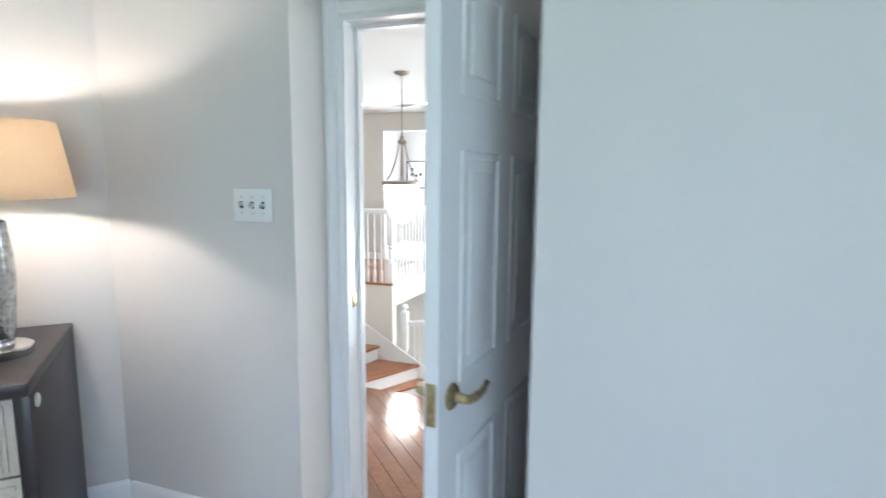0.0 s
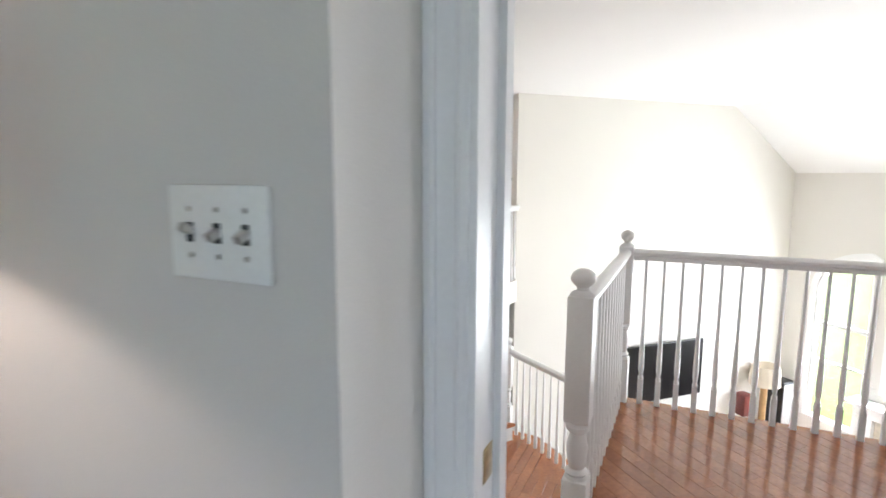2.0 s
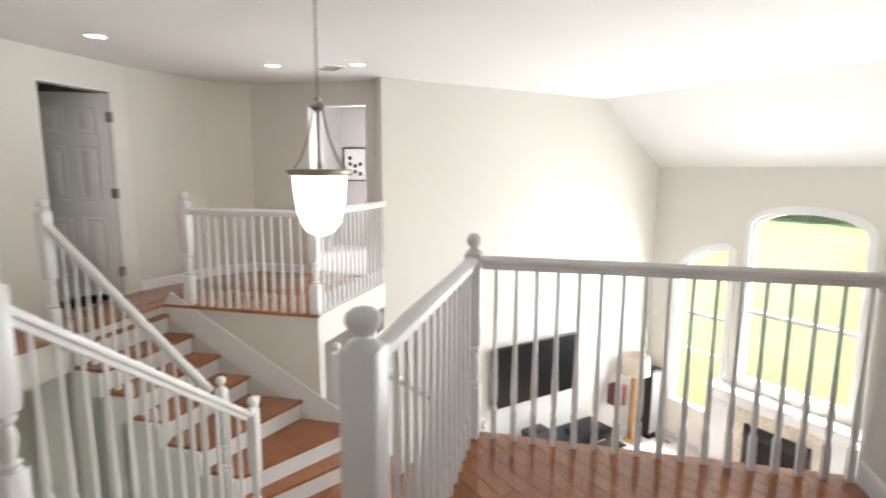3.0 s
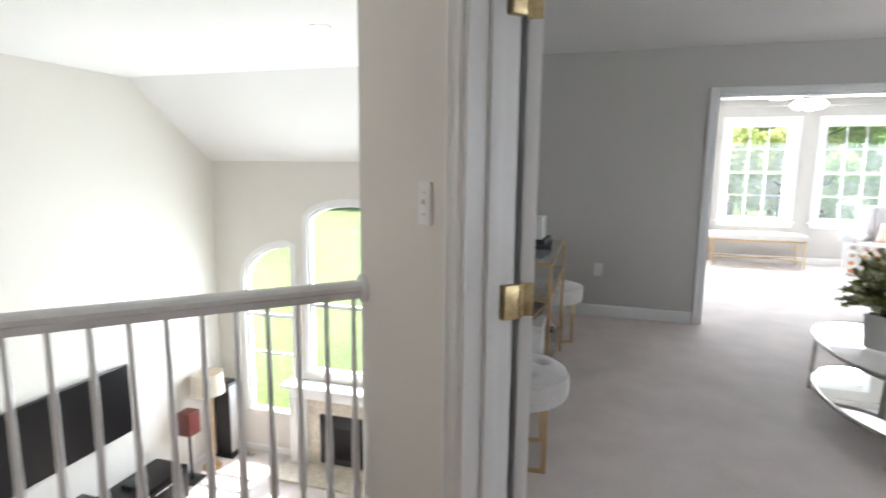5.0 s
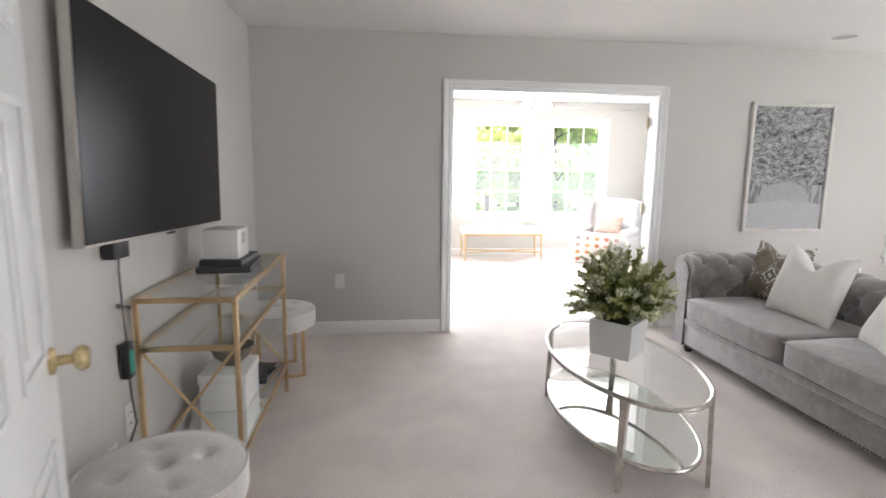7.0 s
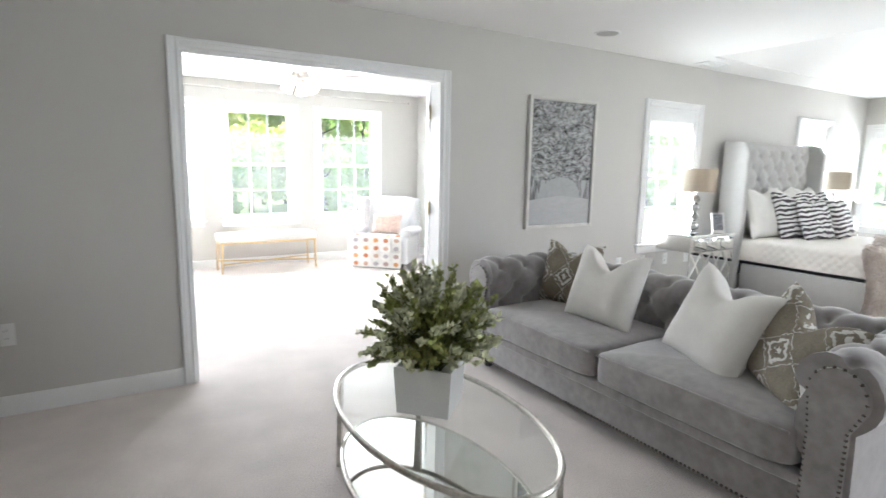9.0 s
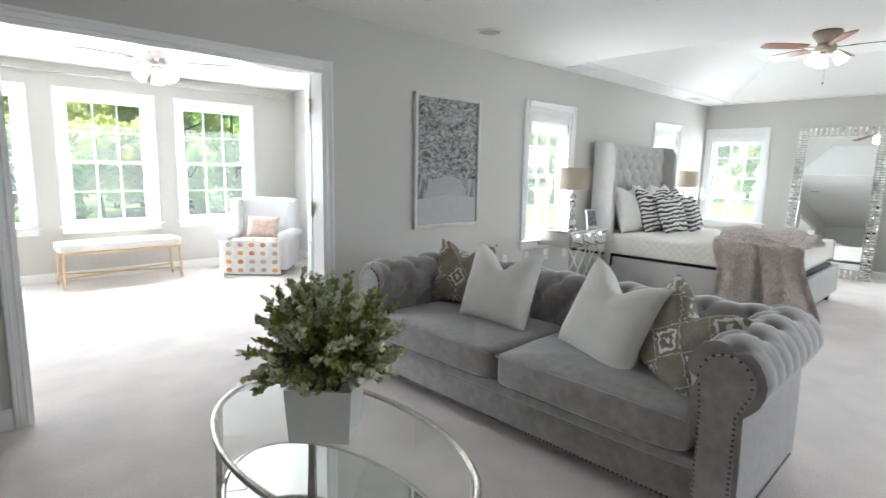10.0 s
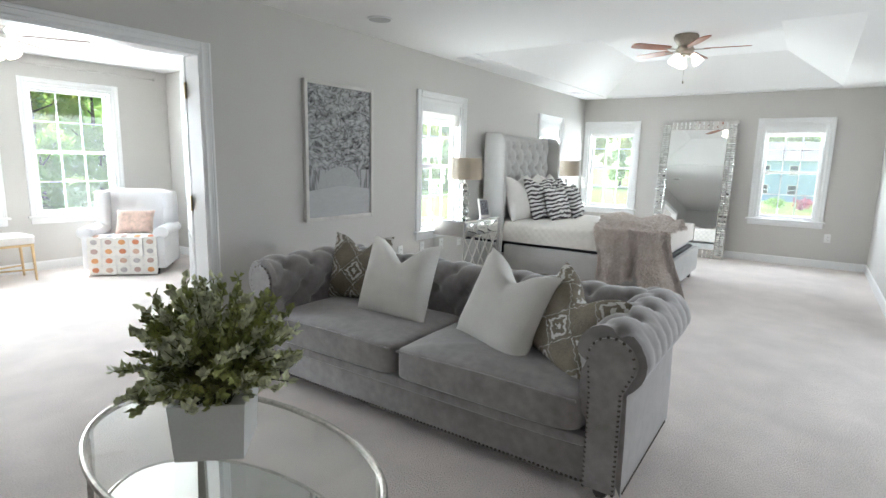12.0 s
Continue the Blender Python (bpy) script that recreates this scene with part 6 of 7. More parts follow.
# ---- night stands and lamps ----
def nightstand(m, group="night stands"):
    ob = thing("nightstand", "mirrored night stand with three drawers and fretwork", "nightstand", m, group)
    W, D, H = 0.80, 0.40, 0.72
    for x0, x1, y0, y1, z0, z1, n in ((0, W, 0, D, H - 0.022, H, "top"), (0, W, 0.012, D, H - 0.16, H - 0.022, "drawer_box"), (0.0, 0.02, 0.012, D, 0.06, H - 0.16, "side_panel"), (W - 0.02, W, 0.012, D, 0.06, H - 0.16, "side_panel"), (0.02, W - 0.02, D - 0.015, D, 0.06, H - 0.16, "back_panel"), (0.02, W - 0.02, 0.02, D - 0.015, 0.06, 0.08, "bottom_shelf")):
        bm = bmesh.new()
        box(bm, x0 + 0.0005, x1 - 0.0005, y0, y1, z0 + 0.0005, z1 - 0.0005, 0.003)
        part(n, bm, MIRROR if n != "drawer_box" else NICKEL, ob, smooth=False)
    for k in range(3):
        bm = bmesh.new()
        x0 = 0.02 + k * (W - 0.04) / 3
        box(bm, x0 + 0.008, x0 + (W - 0.04) / 3 - 0.008, 0.0, 0.012, H - 0.15, H - 0.035, 0.004)
        dr = part("drawer", bm, MIRROR, ob)
        bm = bmesh.new()
        lathe(bm, [(0.006, 0), (0.006, 0.012), (0.012, 0.018), (0.010, 0.026), (0.002, 0.028)], 12, m=pose(x0 + (W - 0.04) / 6, 0, H - 0.092, 90))
        part("knob", bm, NICKEL, dr)
    for k in range(2):
        x0, x1 = 0.022 + k * (W - 0.04) / 2, 0.018 + (k + 1) * (W - 0.04) / 2
        bm = bmesh.new()
        box(bm, x0, x1, 0.016, 0.024, 0.085, H - 0.165)
        dr = part("door", bm, MIRROR, ob, smooth=False)
        cx, cz, hx, hz = (x0 + x1) / 2, (0.085 + H - 0.165) / 2, (x1 - x0) / 2, (H - 0.25) / 2
        for a, b in (((-1, 0), (0, 1)), ((0, 1), (1, 0)), ((1, 0), (0, -1)), ((0, -1), (-1, 0)), ((-1, 1), (1, -1)), ((-1, -1), (1, 1))):
            bm = bmesh.new()
            rod(bm, (cx + a[0] * hx, 0.012, cz + a[1] * hz), (cx + b[0] * hx, 0.012, cz + b[1] * hz), 0.006, None, 6)
            part("fretwork", bm, NICKEL, dr)
    for x, y in itertools.product((0.03, W - 0.03), (0.04, D - 0.03)):
        bm = bmesh.new()
        box(bm, x - 0.02, x + 0.02, y - 0.02, y + 0.02, 0, 0.0605)
        part("foot", bm, NICKEL, ob, smooth=False)
    return ob


nightstand(pose(6.16, 5.20, 0) @ Matrix.Diagonal((0.92, 1, 1.05, 1)))
nightstand(pose(9.00, 5.20, 0) @ Matrix.Diagonal((0.92, 1, 1.05, 1)))


SHADE_BEIGE = shade_material("beige_linen_shade", (0.62, 0.52, 0.40))
SHADE_WHITE = shade_material("white_linen_shade", (0.80, 0.74, 0.64))
SHADE_TAUPE = shade_material("taupe_linen_shade", (0.46, 0.40, 0.33))
MERCURY = mat("mercury_glass", (0.62, 0.62, 0.60), 0.12, 0.9, vary=0.25, size=22, grain=60, bump=0.15)
CHROME = mat("polished_chrome", (0.75, 0.75, 0.74), 0.08, 1.0, vary=0.04, size=6)


def shade_shell(r0, r1, z0, z1, n=48):
    bm = bmesh.new()
    rings = [[bm.verts.new((r * math.cos(2 * math.pi * k / n), r * math.sin(2 * math.pi * k / n), z)) for k in range(n)] for r, z in ((r0, z0), (r1, z1), (r1 - 0.003, z1), (r0 - 0.003, z0))]
    for a, b in zip(rings, rings[1:] + rings[:1]):
        for k in range(n):
            bm.faces.new((a[k], a[(k + 1) % n], b[(k + 1) % n], b[k]))
    bmesh.ops.recalc_face_normals(bm, faces=bm.faces[:])
    return bm


def bulb_lamp(at, power, colour=(1.0, 0.78, 0.52), r=0.03):
    lamp = new("bulb_light", bpy.data.lights.new("bulb_light", "POINT"))
    lamp.data.energy, lamp.data.color, lamp.data.shadow_soft_size = power, colour, r
    lamp.location = at


def bedside_lamp(m, label):
    ob = thing("table_lamp", label, "lamp", m, "bedside lamps")
    bm = bmesh.new()
    lathe(bm, [(0.06, 0), (0.062, 0.012), (0.03, 0.02)], 24)
    part("base", bm, CHROME, ob)
    for k, z in enumerate((0.02, 0.13, 0.24, 0.33)):
        bm = bmesh.new()
        s = 0.052 - 0.006 * (k % 2)
        lathe(bm, [(0.012, z), (s * 0.8, z + 0.02), (s, z + 0.05), (s * 0.8, z + 0.085), (0.012, z + 0.105)], 6)
        part("crystal", bm, MERCURY, ob, "faceted silver body", smooth=False)
    bm = bmesh.new()
    rod(bm, (0, 0, 0.43), (0, 0, 0.62), 0.006)
    part("stem", bm, CHROME, ob)
    part("shade", shade_shell(0.18, 0.175, 0.48, 0.74), SHADE_TAUPE, ob, "taupe linen drum shade")
    return ob


bedside_lamp(pose(6.49, 5.42, 0.7555) @ Matrix.Diagonal((1.06, 1.06, 0.88, 1)), "bedside lamp with a silver body and linen drum shade")
bedside_lamp(pose(9.42, 5.42, 0.7555) @ Matrix.Diagonal((1.06, 1.06, 0.88, 1)), "bedside lamp with a silver body and linen drum shade")
ph = thing("photo_frame", "silver photo frame with a dark picture", "frame", pose(6.80, 5.33, 0.7555, -14, 0, -24))
bm = bmesh.new()
for a in ((-0.07, -0.055, 0, 0.2), (0.055, 0.07, 0, 0.2), (-0.055, 0.055, 0, 0.015), (-0.055, 0.055, 0.185, 0.2)):
    box(bm, a[0], a[1], -0.008, 0.008, a[2], a[3])
part("frame", bm, NICKEL, ph, smooth=False)
bm = bmesh.new()
box(bm, -0.055, 0.055, -0.003, 0.006, 0.015, 0.185)
part("picture", bm, mat("grey_photo", (0.22, 0.22, 0.24), 0.3, vary=0.6, size=30), ph, smooth=False)
bm = bmesh.new()
box(bm, -0.012, 0.012, 0.008, 0.05, 0.0, 0.12)
part("strut", bm, BLACK, ph, smooth=False)
orchid = thing("orchid", "white orchid in a small pale pot", "plant", pose(9.66, 5.30, 0.7555))
bm = bmesh.new()
lathe(bm, [(0.045, 0), (0.06, 0.09), (0.055, 0.09), (0.04, 0.075)], 20)
part("pot", bm, POT, orchid)
bm = bmesh.new()
tube(bm, [(0, 0, 0.07), (0.01, -0.02, 0.25), (0.0, -0.06, 0.36), (-0.05, -0.09, 0.38)], 0.004, 6)
part("stem", bm, STEM, orchid)
for k in range(7):
    bm = bmesh.new()
    c = Vector((0.03 - 0.016 * k, -0.03 - 0.011 * k, 0.30 + 0.085 * math.sin(k * 0.55)))
    for j in range(5):
        a = 2 * math.pi * j / 5
        lathe(bm, [(0.002, 0), (0.022, 0.004), (0.018, 0.008), (0.002, 0.010)], 8, m=pose(*c, 70, 0, 20 + 9 * k) @ Matrix.Translation((0.026 * math.cos(a), 0.026 * math.sin(a), 0)))
    part("blossom", bm, LINEN_WHITE, orchid)

# ---- leaning mirror ----
mirror = thing("floor_mirror", "tall leaning mirror in a mosaic mirror-glass frame", "mirror", pose(EAST - 0.28, 3.79, 0.0, 0, 0, -90) @ pose(0, 0, 0, -7.0))
MW, MH, FR = 1.06, 2.06, 0.13
bm = bmesh.new()
box(bm, -MW / 2, MW / 2, 0.0, 0.035, 0, MH, 0.004)
part("backing", bm, NICKEL, mirror)
bm = bmesh.new()
box(bm, -MW / 2 + FR, MW / 2 - FR, -0.006, 0.0, FR, MH - FR, 0.002)
part("mirror_glass", bm, MIRROR, mirror, smooth=False)
tile_meshes = []
for w, h in ((0.055, 0.028), (0.028, 0.055)):
    bm = bmesh.new()
    box(bm, -w / 2, w / 2, -0.010, 0.0, -h / 2, h / 2)
    for v in bm.verts:
        if v.co.y < -0.005:
            v.co.x *= 0.72
            v.co.z *= 0.72
    me = bpy.data.meshes.new("mosaic_tile")
    bm.to_mesh(me)
    bm.free()
    me.materials.append(MIRROR)
    tile_meshes.append(me)
rng = random.Random(4)
spots = []
for s in (-1, 1):
    for k in range(58):
        for off in (0.035, 0.095):
            spots.append((s * (MW / 2 - off), 0.06 + k * (MH - 0.12) / 57, 0))
for z0 in (1, -1):
    for k in range(13):
        for off in (0.035, 0.095):
            spots.append((-MW / 2 + 0.15 + k * (MW - 0.30) / 12, off if z0 > 0 else MH - off, 1))
for x, z, kind in spots:
    o = new("mosaic_tile", tile_meshes[kind])
    o.parent = mirror
    o.matrix_local = pose(x, -0.0005, z, rng.uniform(-5, 5), 0, rng.uniform(-5, 5))


# ---- pictures ----
def framed(m, w, h, art, frame_mat, label, fw=0.035):
    ob = thing("framed_picture", label, "picture", m)
    for a in ((-w / 2, -w / 2 + fw, 0, h), (w / 2 - fw, w / 2, 0, h), (-w / 2 + fw, w / 2 - fw, 0, fw), (-w / 2 + fw, w / 2 - fw, h - fw, h)):
        bm = bmesh.new()
        box(bm, a[0], a[1], -0.035, 0.0, a[2], a[3], 0.003)
        part("frame_bar", bm, frame_mat, ob)
    bm = bmesh.new()
    box(bm, -w / 2 + fw, w / 2 - fw, -0.018, -0.012, fw, h - fw)
    part("print", bm, art, ob, smooth=False)
    return ob


def lane_art():
    """A grey winter lane: dark tangled branches above, a pale road that narrows below."""
    m = bpy.data.materials.new("winter_lane_print")
    m.use_nodes = True
    t = m.node_tree
    p = t.nodes["Principled BSDF"]
    p.inputs["Roughness"].default_value = 0.25
    co, sep = t.nodes.new("ShaderNodeTexCoord"), t.nodes.new("ShaderNodeSeparateXYZ")
    t.links.new(co.outputs["Object"], sep.inputs[0])

    def calc(op, x, y=0.0, z=0.0):
        n = t.nodes.new("ShaderNodeMath")
        n.operation = op
        for i, value in enumerate((x, y, z)):
            if isinstance(value, (int, float)):
                n.inputs[i].default_value = value
            else:
                t.links.new(value, n.inputs[i])
        return n.outputs[0]

    def tex(scale, stretch, detail=6.0, warp=1.2):
        mp, n = t.nodes.new("ShaderNodeMapping"), t.nodes.new("ShaderNodeTexNoise")
        mp.inputs["Scale"].default_value = stretch
        n.inputs["Scale"].default_value, n.inputs["Detail"].default_value, n.inputs["Distortion"].default_value = scale, detail, warp
        t.links.new(co.outputs["Object"], mp.inputs[0])
        t.links.new(mp.outputs[0], n.inputs["Vector"])
        return n.outputs["Fac"]
    x, z = sep.outputs["X"], sep.outputs["Z"]
    vein = calc("ABSOLUTE", calc("SUBTRACT", tex(5.5, (1, 1, 1.7), 2.0, 2.2), 0.5))
    limbs = calc("SUBTRACT", 1.0, calc("MINIMUM", calc("MULTIPLY", vein, 13.0), 1.0))
    fine = tex(15, (1, 1, 1.3), 8.0)
    tree = calc("SUBTRACT", calc("SUBTRACT", calc("MULTIPLY", fine, 1.35), 0.16), calc("MULTIPLY", limbs, 0.34))
    trunk_noise = calc("ABSOLUTE", calc("SUBTRACT", tex(9.0, (2.2, 1, 0.25), 2.0, 0.6), 0.5))
    trunks = calc("SUBTRACT", 0.62, calc("MULTIPLY", calc("SUBTRACT", 1.0, calc("MINIMUM", calc("MULTIPLY", trunk_noise, 12.0), 1.0)), 0.42))
    snow = calc("ADD", 0.62, calc("MULTIPLY", tex(12, (1, 1, 3), 3.0, 0.4), 0.16))
    arch = calc("ADD", calc("MULTIPLY", calc("MULTIPLY", x, x), 4.5), calc("MULTIPLY", calc("MULTIPLY", calc("SUBTRACT", z, 0.28), calc("SUBTRACT", z, 0.28)), 9.0))
    in_arch = calc("LESS_THAN", calc("ADD", arch, calc("MULTIPLY", fine, 0.10)), 0.30)
    ground = calc("LESS_THAN", calc("ADD", z, calc("MULTIPLY", calc("ABSOLUTE", x), 0.10)), 0.285)
    low = calc("LESS_THAN", z, 0.42)

    def blend(f, a, b):
        return calc("ADD", calc("MULTIPLY", a, calc("SUBTRACT", 1.0, f)), calc("MULTIPLY", b, f))
    v = blend(low, tree, trunks)
    v = blend(in_arch, v, calc("ADD", 0.50, calc("MULTIPLY", fine, 0.2)))
    v = blend(ground, v, snow)
    v = calc("MULTIPLY", v, 0.66)
    mix = t.nodes.new("ShaderNodeCombineColor")
    for i in range(3):
        t.links.new(v, mix.inputs[i])
    t.links.new(mix.outputs[0], p.inputs["Base Color"])
    return m


FRAME_WHITE = mat("whitewashed_frame", (0.66, 0.64, 0.60), 0.45, vary=0.08, size=10)
framed(pose(4.787, NORTH - 0.001, 0.86), 0.79, 1.125, lane_art(), FRAME_WHITE, "white-framed print of a snowy tree-lined lane", 0.03)
framed(pose(8.30, 1.551, 1.10, 0, 0, 180), 1.5, 0.78, mat("black_and_white_art", (0.72, 0.74, 0.72), 0.4, vary=0.1, size=3.5, grain=9, second=(0.03, 0.035, 0.03)), BLACK, "black-framed picture with dark shapes on white", 0.03)


# ---- ceiling fans ----
def ceiling_fan(m, blade_mat, body_mat, label, turn, lit=1.4, drop=0.0):
    ob = thing("ceiling_fan", label, "ceiling fan", m)
    bm = bmesh.new()
    lathe(bm, [(0.06, -0.20), (0.085, -0.19), (0.10, -0.16), (0.075, -0.12), (0.095, -0.09), (0.125, -0.06), (0.135, -0.02), (0.125, 0.0)], 32)
    part("motor", bm, body_mat, ob)
    for k in range(5):
        a = 72 * k + turn
        bm = bmesh.new()
        outline = [(0.20, -0.05), (0.30, -0.062), (0.60, -0.068), (0.655, -0.05), (0.665, 0.0), (0.655, 0.05), (0.60, 0.068), (0.30, 0.062), (0.20, 0.05)]
        prism(bm, outline, -0.004, 0.004)
        blade = part("blade", bm, blade_mat, ob, "", pose(0, 0, -0.155, 0, 0, a) @ pose(0, 0, 0, 11))
        bm = bmesh.new()
        box(bm, 0.08, 0.26, -0.015, 0.015, -0.010, -0.004, 0.002)
        part("bracket", bm, body_mat, ob, "", pose(0, 0, -0.155, 0, 0, a))
    for k in range(3):
        a = math.radians(120 * k + turn + 30)
        c = Vector((math.cos(a) * 0.10, math.sin(a) * 0.10, -0.235))
        d = pose(*c, 0, 0, 0) @ Matrix.Rotation(a, 4, "Z") @ pose(0, 0, 0, 0, 145, 0)
        bm = bmesh.new()
        lathe(bm, [(0.022, -0.02), (0.03, 0.0), (0.045, 0.035), (0.055, 0.075), (0.060, 0.10), (0.054, 0.10), (0.048, 0.075)], 20)
        part("light_cup", bm, glow("lit_frosted_glass", (1.0, 0.93, 0.82), lit), ob, "lit frosted glass cup", d)
        bm = bmesh.new()
        rod(bm, (0, 0, -0.20), c, 0.012)
        part("light_arm", bm, body_mat, ob)
    bm = bmesh.new()
    rod(bm, (0.02, 0, -0.20), (0.02, 0, -0.50), 0.0012, None, 5)
    lathe(bm, [(0.002, -0.53), (0.008, -0.52), (0.006, -0.50)], 10, (0.02, 0, 0))
    part("pull_chain", bm, body_mat, ob)
    return ob


REDWOOD = mat("reddish_fan_blade", (0.30, 0.10, 0.045), 0.35, vary=0.15, size=12, grain=50)
PALEWOOD = mat("bleached_fan_blade", (0.36, 0.27, 0.23), 0.45, vary=0.1, size=12)
ceiling_fan(pose(8.29, 3.64, TRAY), REDWOOD, PEWTER, "dark ceiling fan with reddish blades and three lit cups", -8)
ceiling_fan(pose(3.10, 7.72, 2.44), PALEWOOD, NICKEL, "nickel ceiling fan with pale blades and lit cups", 40)


# ---- ceiling fittings ----
def disc(name, label, category, x, y, z, r, material, rim=None):
    ob = thing(name, label, category, pose(x, y, z))
    bm = bmesh.new()
    lathe(bm, [(r, 0.0), (r, -0.006), (r * 0.92, -0.010), (r * 0.86, -0.006)], 32)
    part("trim_ring", bm, rim or PAINT_TRIM, ob)
    bm = bmesh.new()
    lathe(bm, [(r * 0.86, -0.003), (r * 0.85, -0.0065), (0.01, -0.0075)], 32)
    part("face", bm, material, ob)


GRILLE = mat("speaker_grille", (0.50, 0.49, 0.48), 0.6, vary=0.1, size=30, grain=400, bump=0.4)
CAN_LIT = glow("lit_recessed_lens", (1.0, 0.95, 0.88), 5.0)
disc("ceiling_speaker", "round grey ceiling speaker grille", "speaker", 4.78, 5.16, TOP, 0.10, GRILLE)
for u, v in ((-3.4, 2.35), (-2.70, 3.72), (-1.85, 3.85), (2.0, 3.6)):
    x, y, _ = FAR @ Vector((u, v, 2.44))
    disc("recessed_light", "round recessed ceiling light", "lamp", x, y, GC, 0.085, CAN_LIT)
disc("recessed_light", "round recessed ceiling light", "lamp", -0.85, 1.79, GC, 0.085, CAN_LIT)
x, y, _ = FAR @ Vector((-3.5, 3.0, 2.44))
disc("smoke_detector", "round white smoke detector", "detector", x, y, GC, 0.07, PLASTIC)


def vent(x, y, z, w, d):
    ob = thing("ceiling_vent", "white slatted ceiling vent", "vent", pose(x, y, z))
    bm = bmesh.new()
    for a in ((-w / 2, w / 2, -d / 2, -d / 2 + 0.02), (-w / 2, w / 2, d / 2 - 0.02, d / 2), (-w / 2, -w / 2 + 0.02, -d / 2 + 0.02, d / 2 - 0.02), (w / 2 - 0.02, w / 2, -d / 2 + 0.02, d / 2 - 0.02)):
        box(bm, a[0], a[1], a[2], a[3], -0.008, 0)
    part("frame", bm, PAINT_TRIM, ob, smooth=False)
    n = 7
    for k in range(n):
        bm = bmesh.new()
        yy = -d / 2 + 0.02 + (d - 0.04) * (k + 0.5) / n
        box(bm, -w / 2 + 0.02, w / 2 - 0.02, -0.006, 0.006, -0.0015, 0.0015, 0, pose(0, yy, -0.004, 35))
        part("slat", bm, PAINT_TRIM, ob, smooth=False)


vent(6.55, 5.42, TOP, 0.32, 0.17)
vent(9.6, 5.42, TOP, 0.32, 0.17)
x, y, _ = FAR @ Vector((-2.2, 4.0, 2.44))
vent(x, y, GC, 0.35, 0.2)

# ---- sunroom: bench, armchair, curtain rod ----
bench = thing("bench", "gold-framed bench with a white padded top", "bench", pose(3.06, 9.24, 0))
bm = bmesh.new()
superbox(bm, 1.24, 0.42, 0.09, (0, 0, 0.445), 0.18, 36, 0.01)
part("seat", bm, LINEN_WHITE, bench, "white padded seat")
bm = bmesh.new()
for a in ((-0.60, 0.60, -0.19, -0.165), (-0.60, 0.60, 0.165, 0.19), (-0.60, -0.575, -0.165, 0.165), (0.575, 0.60, -0.165, 0.165)):
    box(bm, a[0], a[1], a[2], a[3], 0.375, 0.40, 0.002)
part("frame", bm, GOLD, bench)
for x, y in itertools.product((-0.585, 0.585), (-0.178, 0.178)):
    bm = bmesh.new()
    rod(bm, (x * 1.02, y, 0), (x, y, 0.376), 0.011, 0.016, 10)
    part("leg", bm, GOLD, bench)
for a, b in (((-0.58, -0.17), (0, 0)), ((-0.58, 0.17), (0, 0)), ((0.58, -0.17), (0, 0)), ((0.58, 0.17), (0, 0))):
    bm = bmesh.new()
    rod(bm, (a[0], a[1], 0.12), (b[0], b[1], 0.12), 0.009, None, 8)
    part("stretcher", bm, GOLD, bench)

UPH = mat("pale_upholstery", (0.72, 0.72, 0.73), 0.9, vary=0.03, size=7, grain=300, bump=0.12, sheen=0.2)
chair = thing("armchair", "white wingback armchair with rolled arms", "chair", pose(4.60, 8.88, 0, 0, 0, -42) @ Matrix.Diagonal((1.12, 1.12, 0.90, 1)))
bm = bmesh.new()
box(bm, -0.30, 0.30, -0.30, 0.30, 0.08, 0.30, 0.02)
part("base", bm, UPH, chair)
bm = bmesh.new()
superbox(bm, 0.54, 0.56, 0.17, (0, -0.04, 0.375), 0.25, 28, 0.02)
part("seat_cushion", bm, UPH, chair)
bm = bmesh.new()
superbox(bm, 0.62, 0.16, 0.78, (0, 0.0, 0.0), 0.22, 28, 0, pose(0, 0.30, 0.66, -8))
part("backrest", bm, UPH, chair)
for s in (-1, 1):
    bm = bmesh.new()
    superbox(bm, 0.11, 0.24, 0.50, (s * 0.33, 0.20, 0.78), 0.3, 24, 0)
    part("wing", bm, UPH, chair)
    bm = bmesh.new()
    box(bm, s * 0.335 - 0.045, s * 0.335 + 0.045, -0.32, 0.28, 0.08, 0.52, 0.015)
    lathe(bm, [(0.05, 0), (0.075, 0.01), (0.075, 0.56), (0.05, 0.57)], 24, m=pose(s * 0.345, 0.25, 0.54, 90))
    part("armrest", bm, UPH, chair)
    for y in (-0.27, 0.27):
        bm = bmesh.new()
        rod(bm, (s * 0.29, y, 0), (s * 0.29, y, 0.082), 0.015, 0.024, 10)
        part("foot", bm, DARK_WOOD, chair)
lump = thing("fur_cushion", "blush pink fluffy cushion on the armchair", "pillow", pose(4.60, 8.86, 0.43, -26, 0, -42))
bm = pillow_mesh(0.42, 0.30, 0.14, 0.0, 18, 5)
part("cover", bm, mat("blush_fur", (0.72, 0.52, 0.43), 0.95, vary=0.15, size=20, grain=120, bump=0.9, sheen=0.6), lump)
CROCHET = mat("cream_crochet", (0.82, 0.80, 0.76), 0.95, vary=0.06, size=12, grain=200, bump=0.5)
YARNS = [mat("yarn_%s" % n, c, 0.95, vary=0.12, size=20, grain=180, bump=0.5) for n, c in (("rust", (0.62, 0.24, 0.13)), ("grey", (0.50, 0.47, 0.48)), ("orange", (0.75, 0.38, 0.18)), ("gold", (0.62, 0.42, 0.33)), ("brown", (0.50, 0.36, 0.33)))]
afghan = thing("crochet_blanket", "cream crochet blanket of coloured granny squares", "blanket", pose(4.60, 8.88, 0, 0, 0, -42) @ Matrix.Diagonal((1.12, 1.12, 0.90, 1)))
sq = 0.112
rng = random.Random(9)
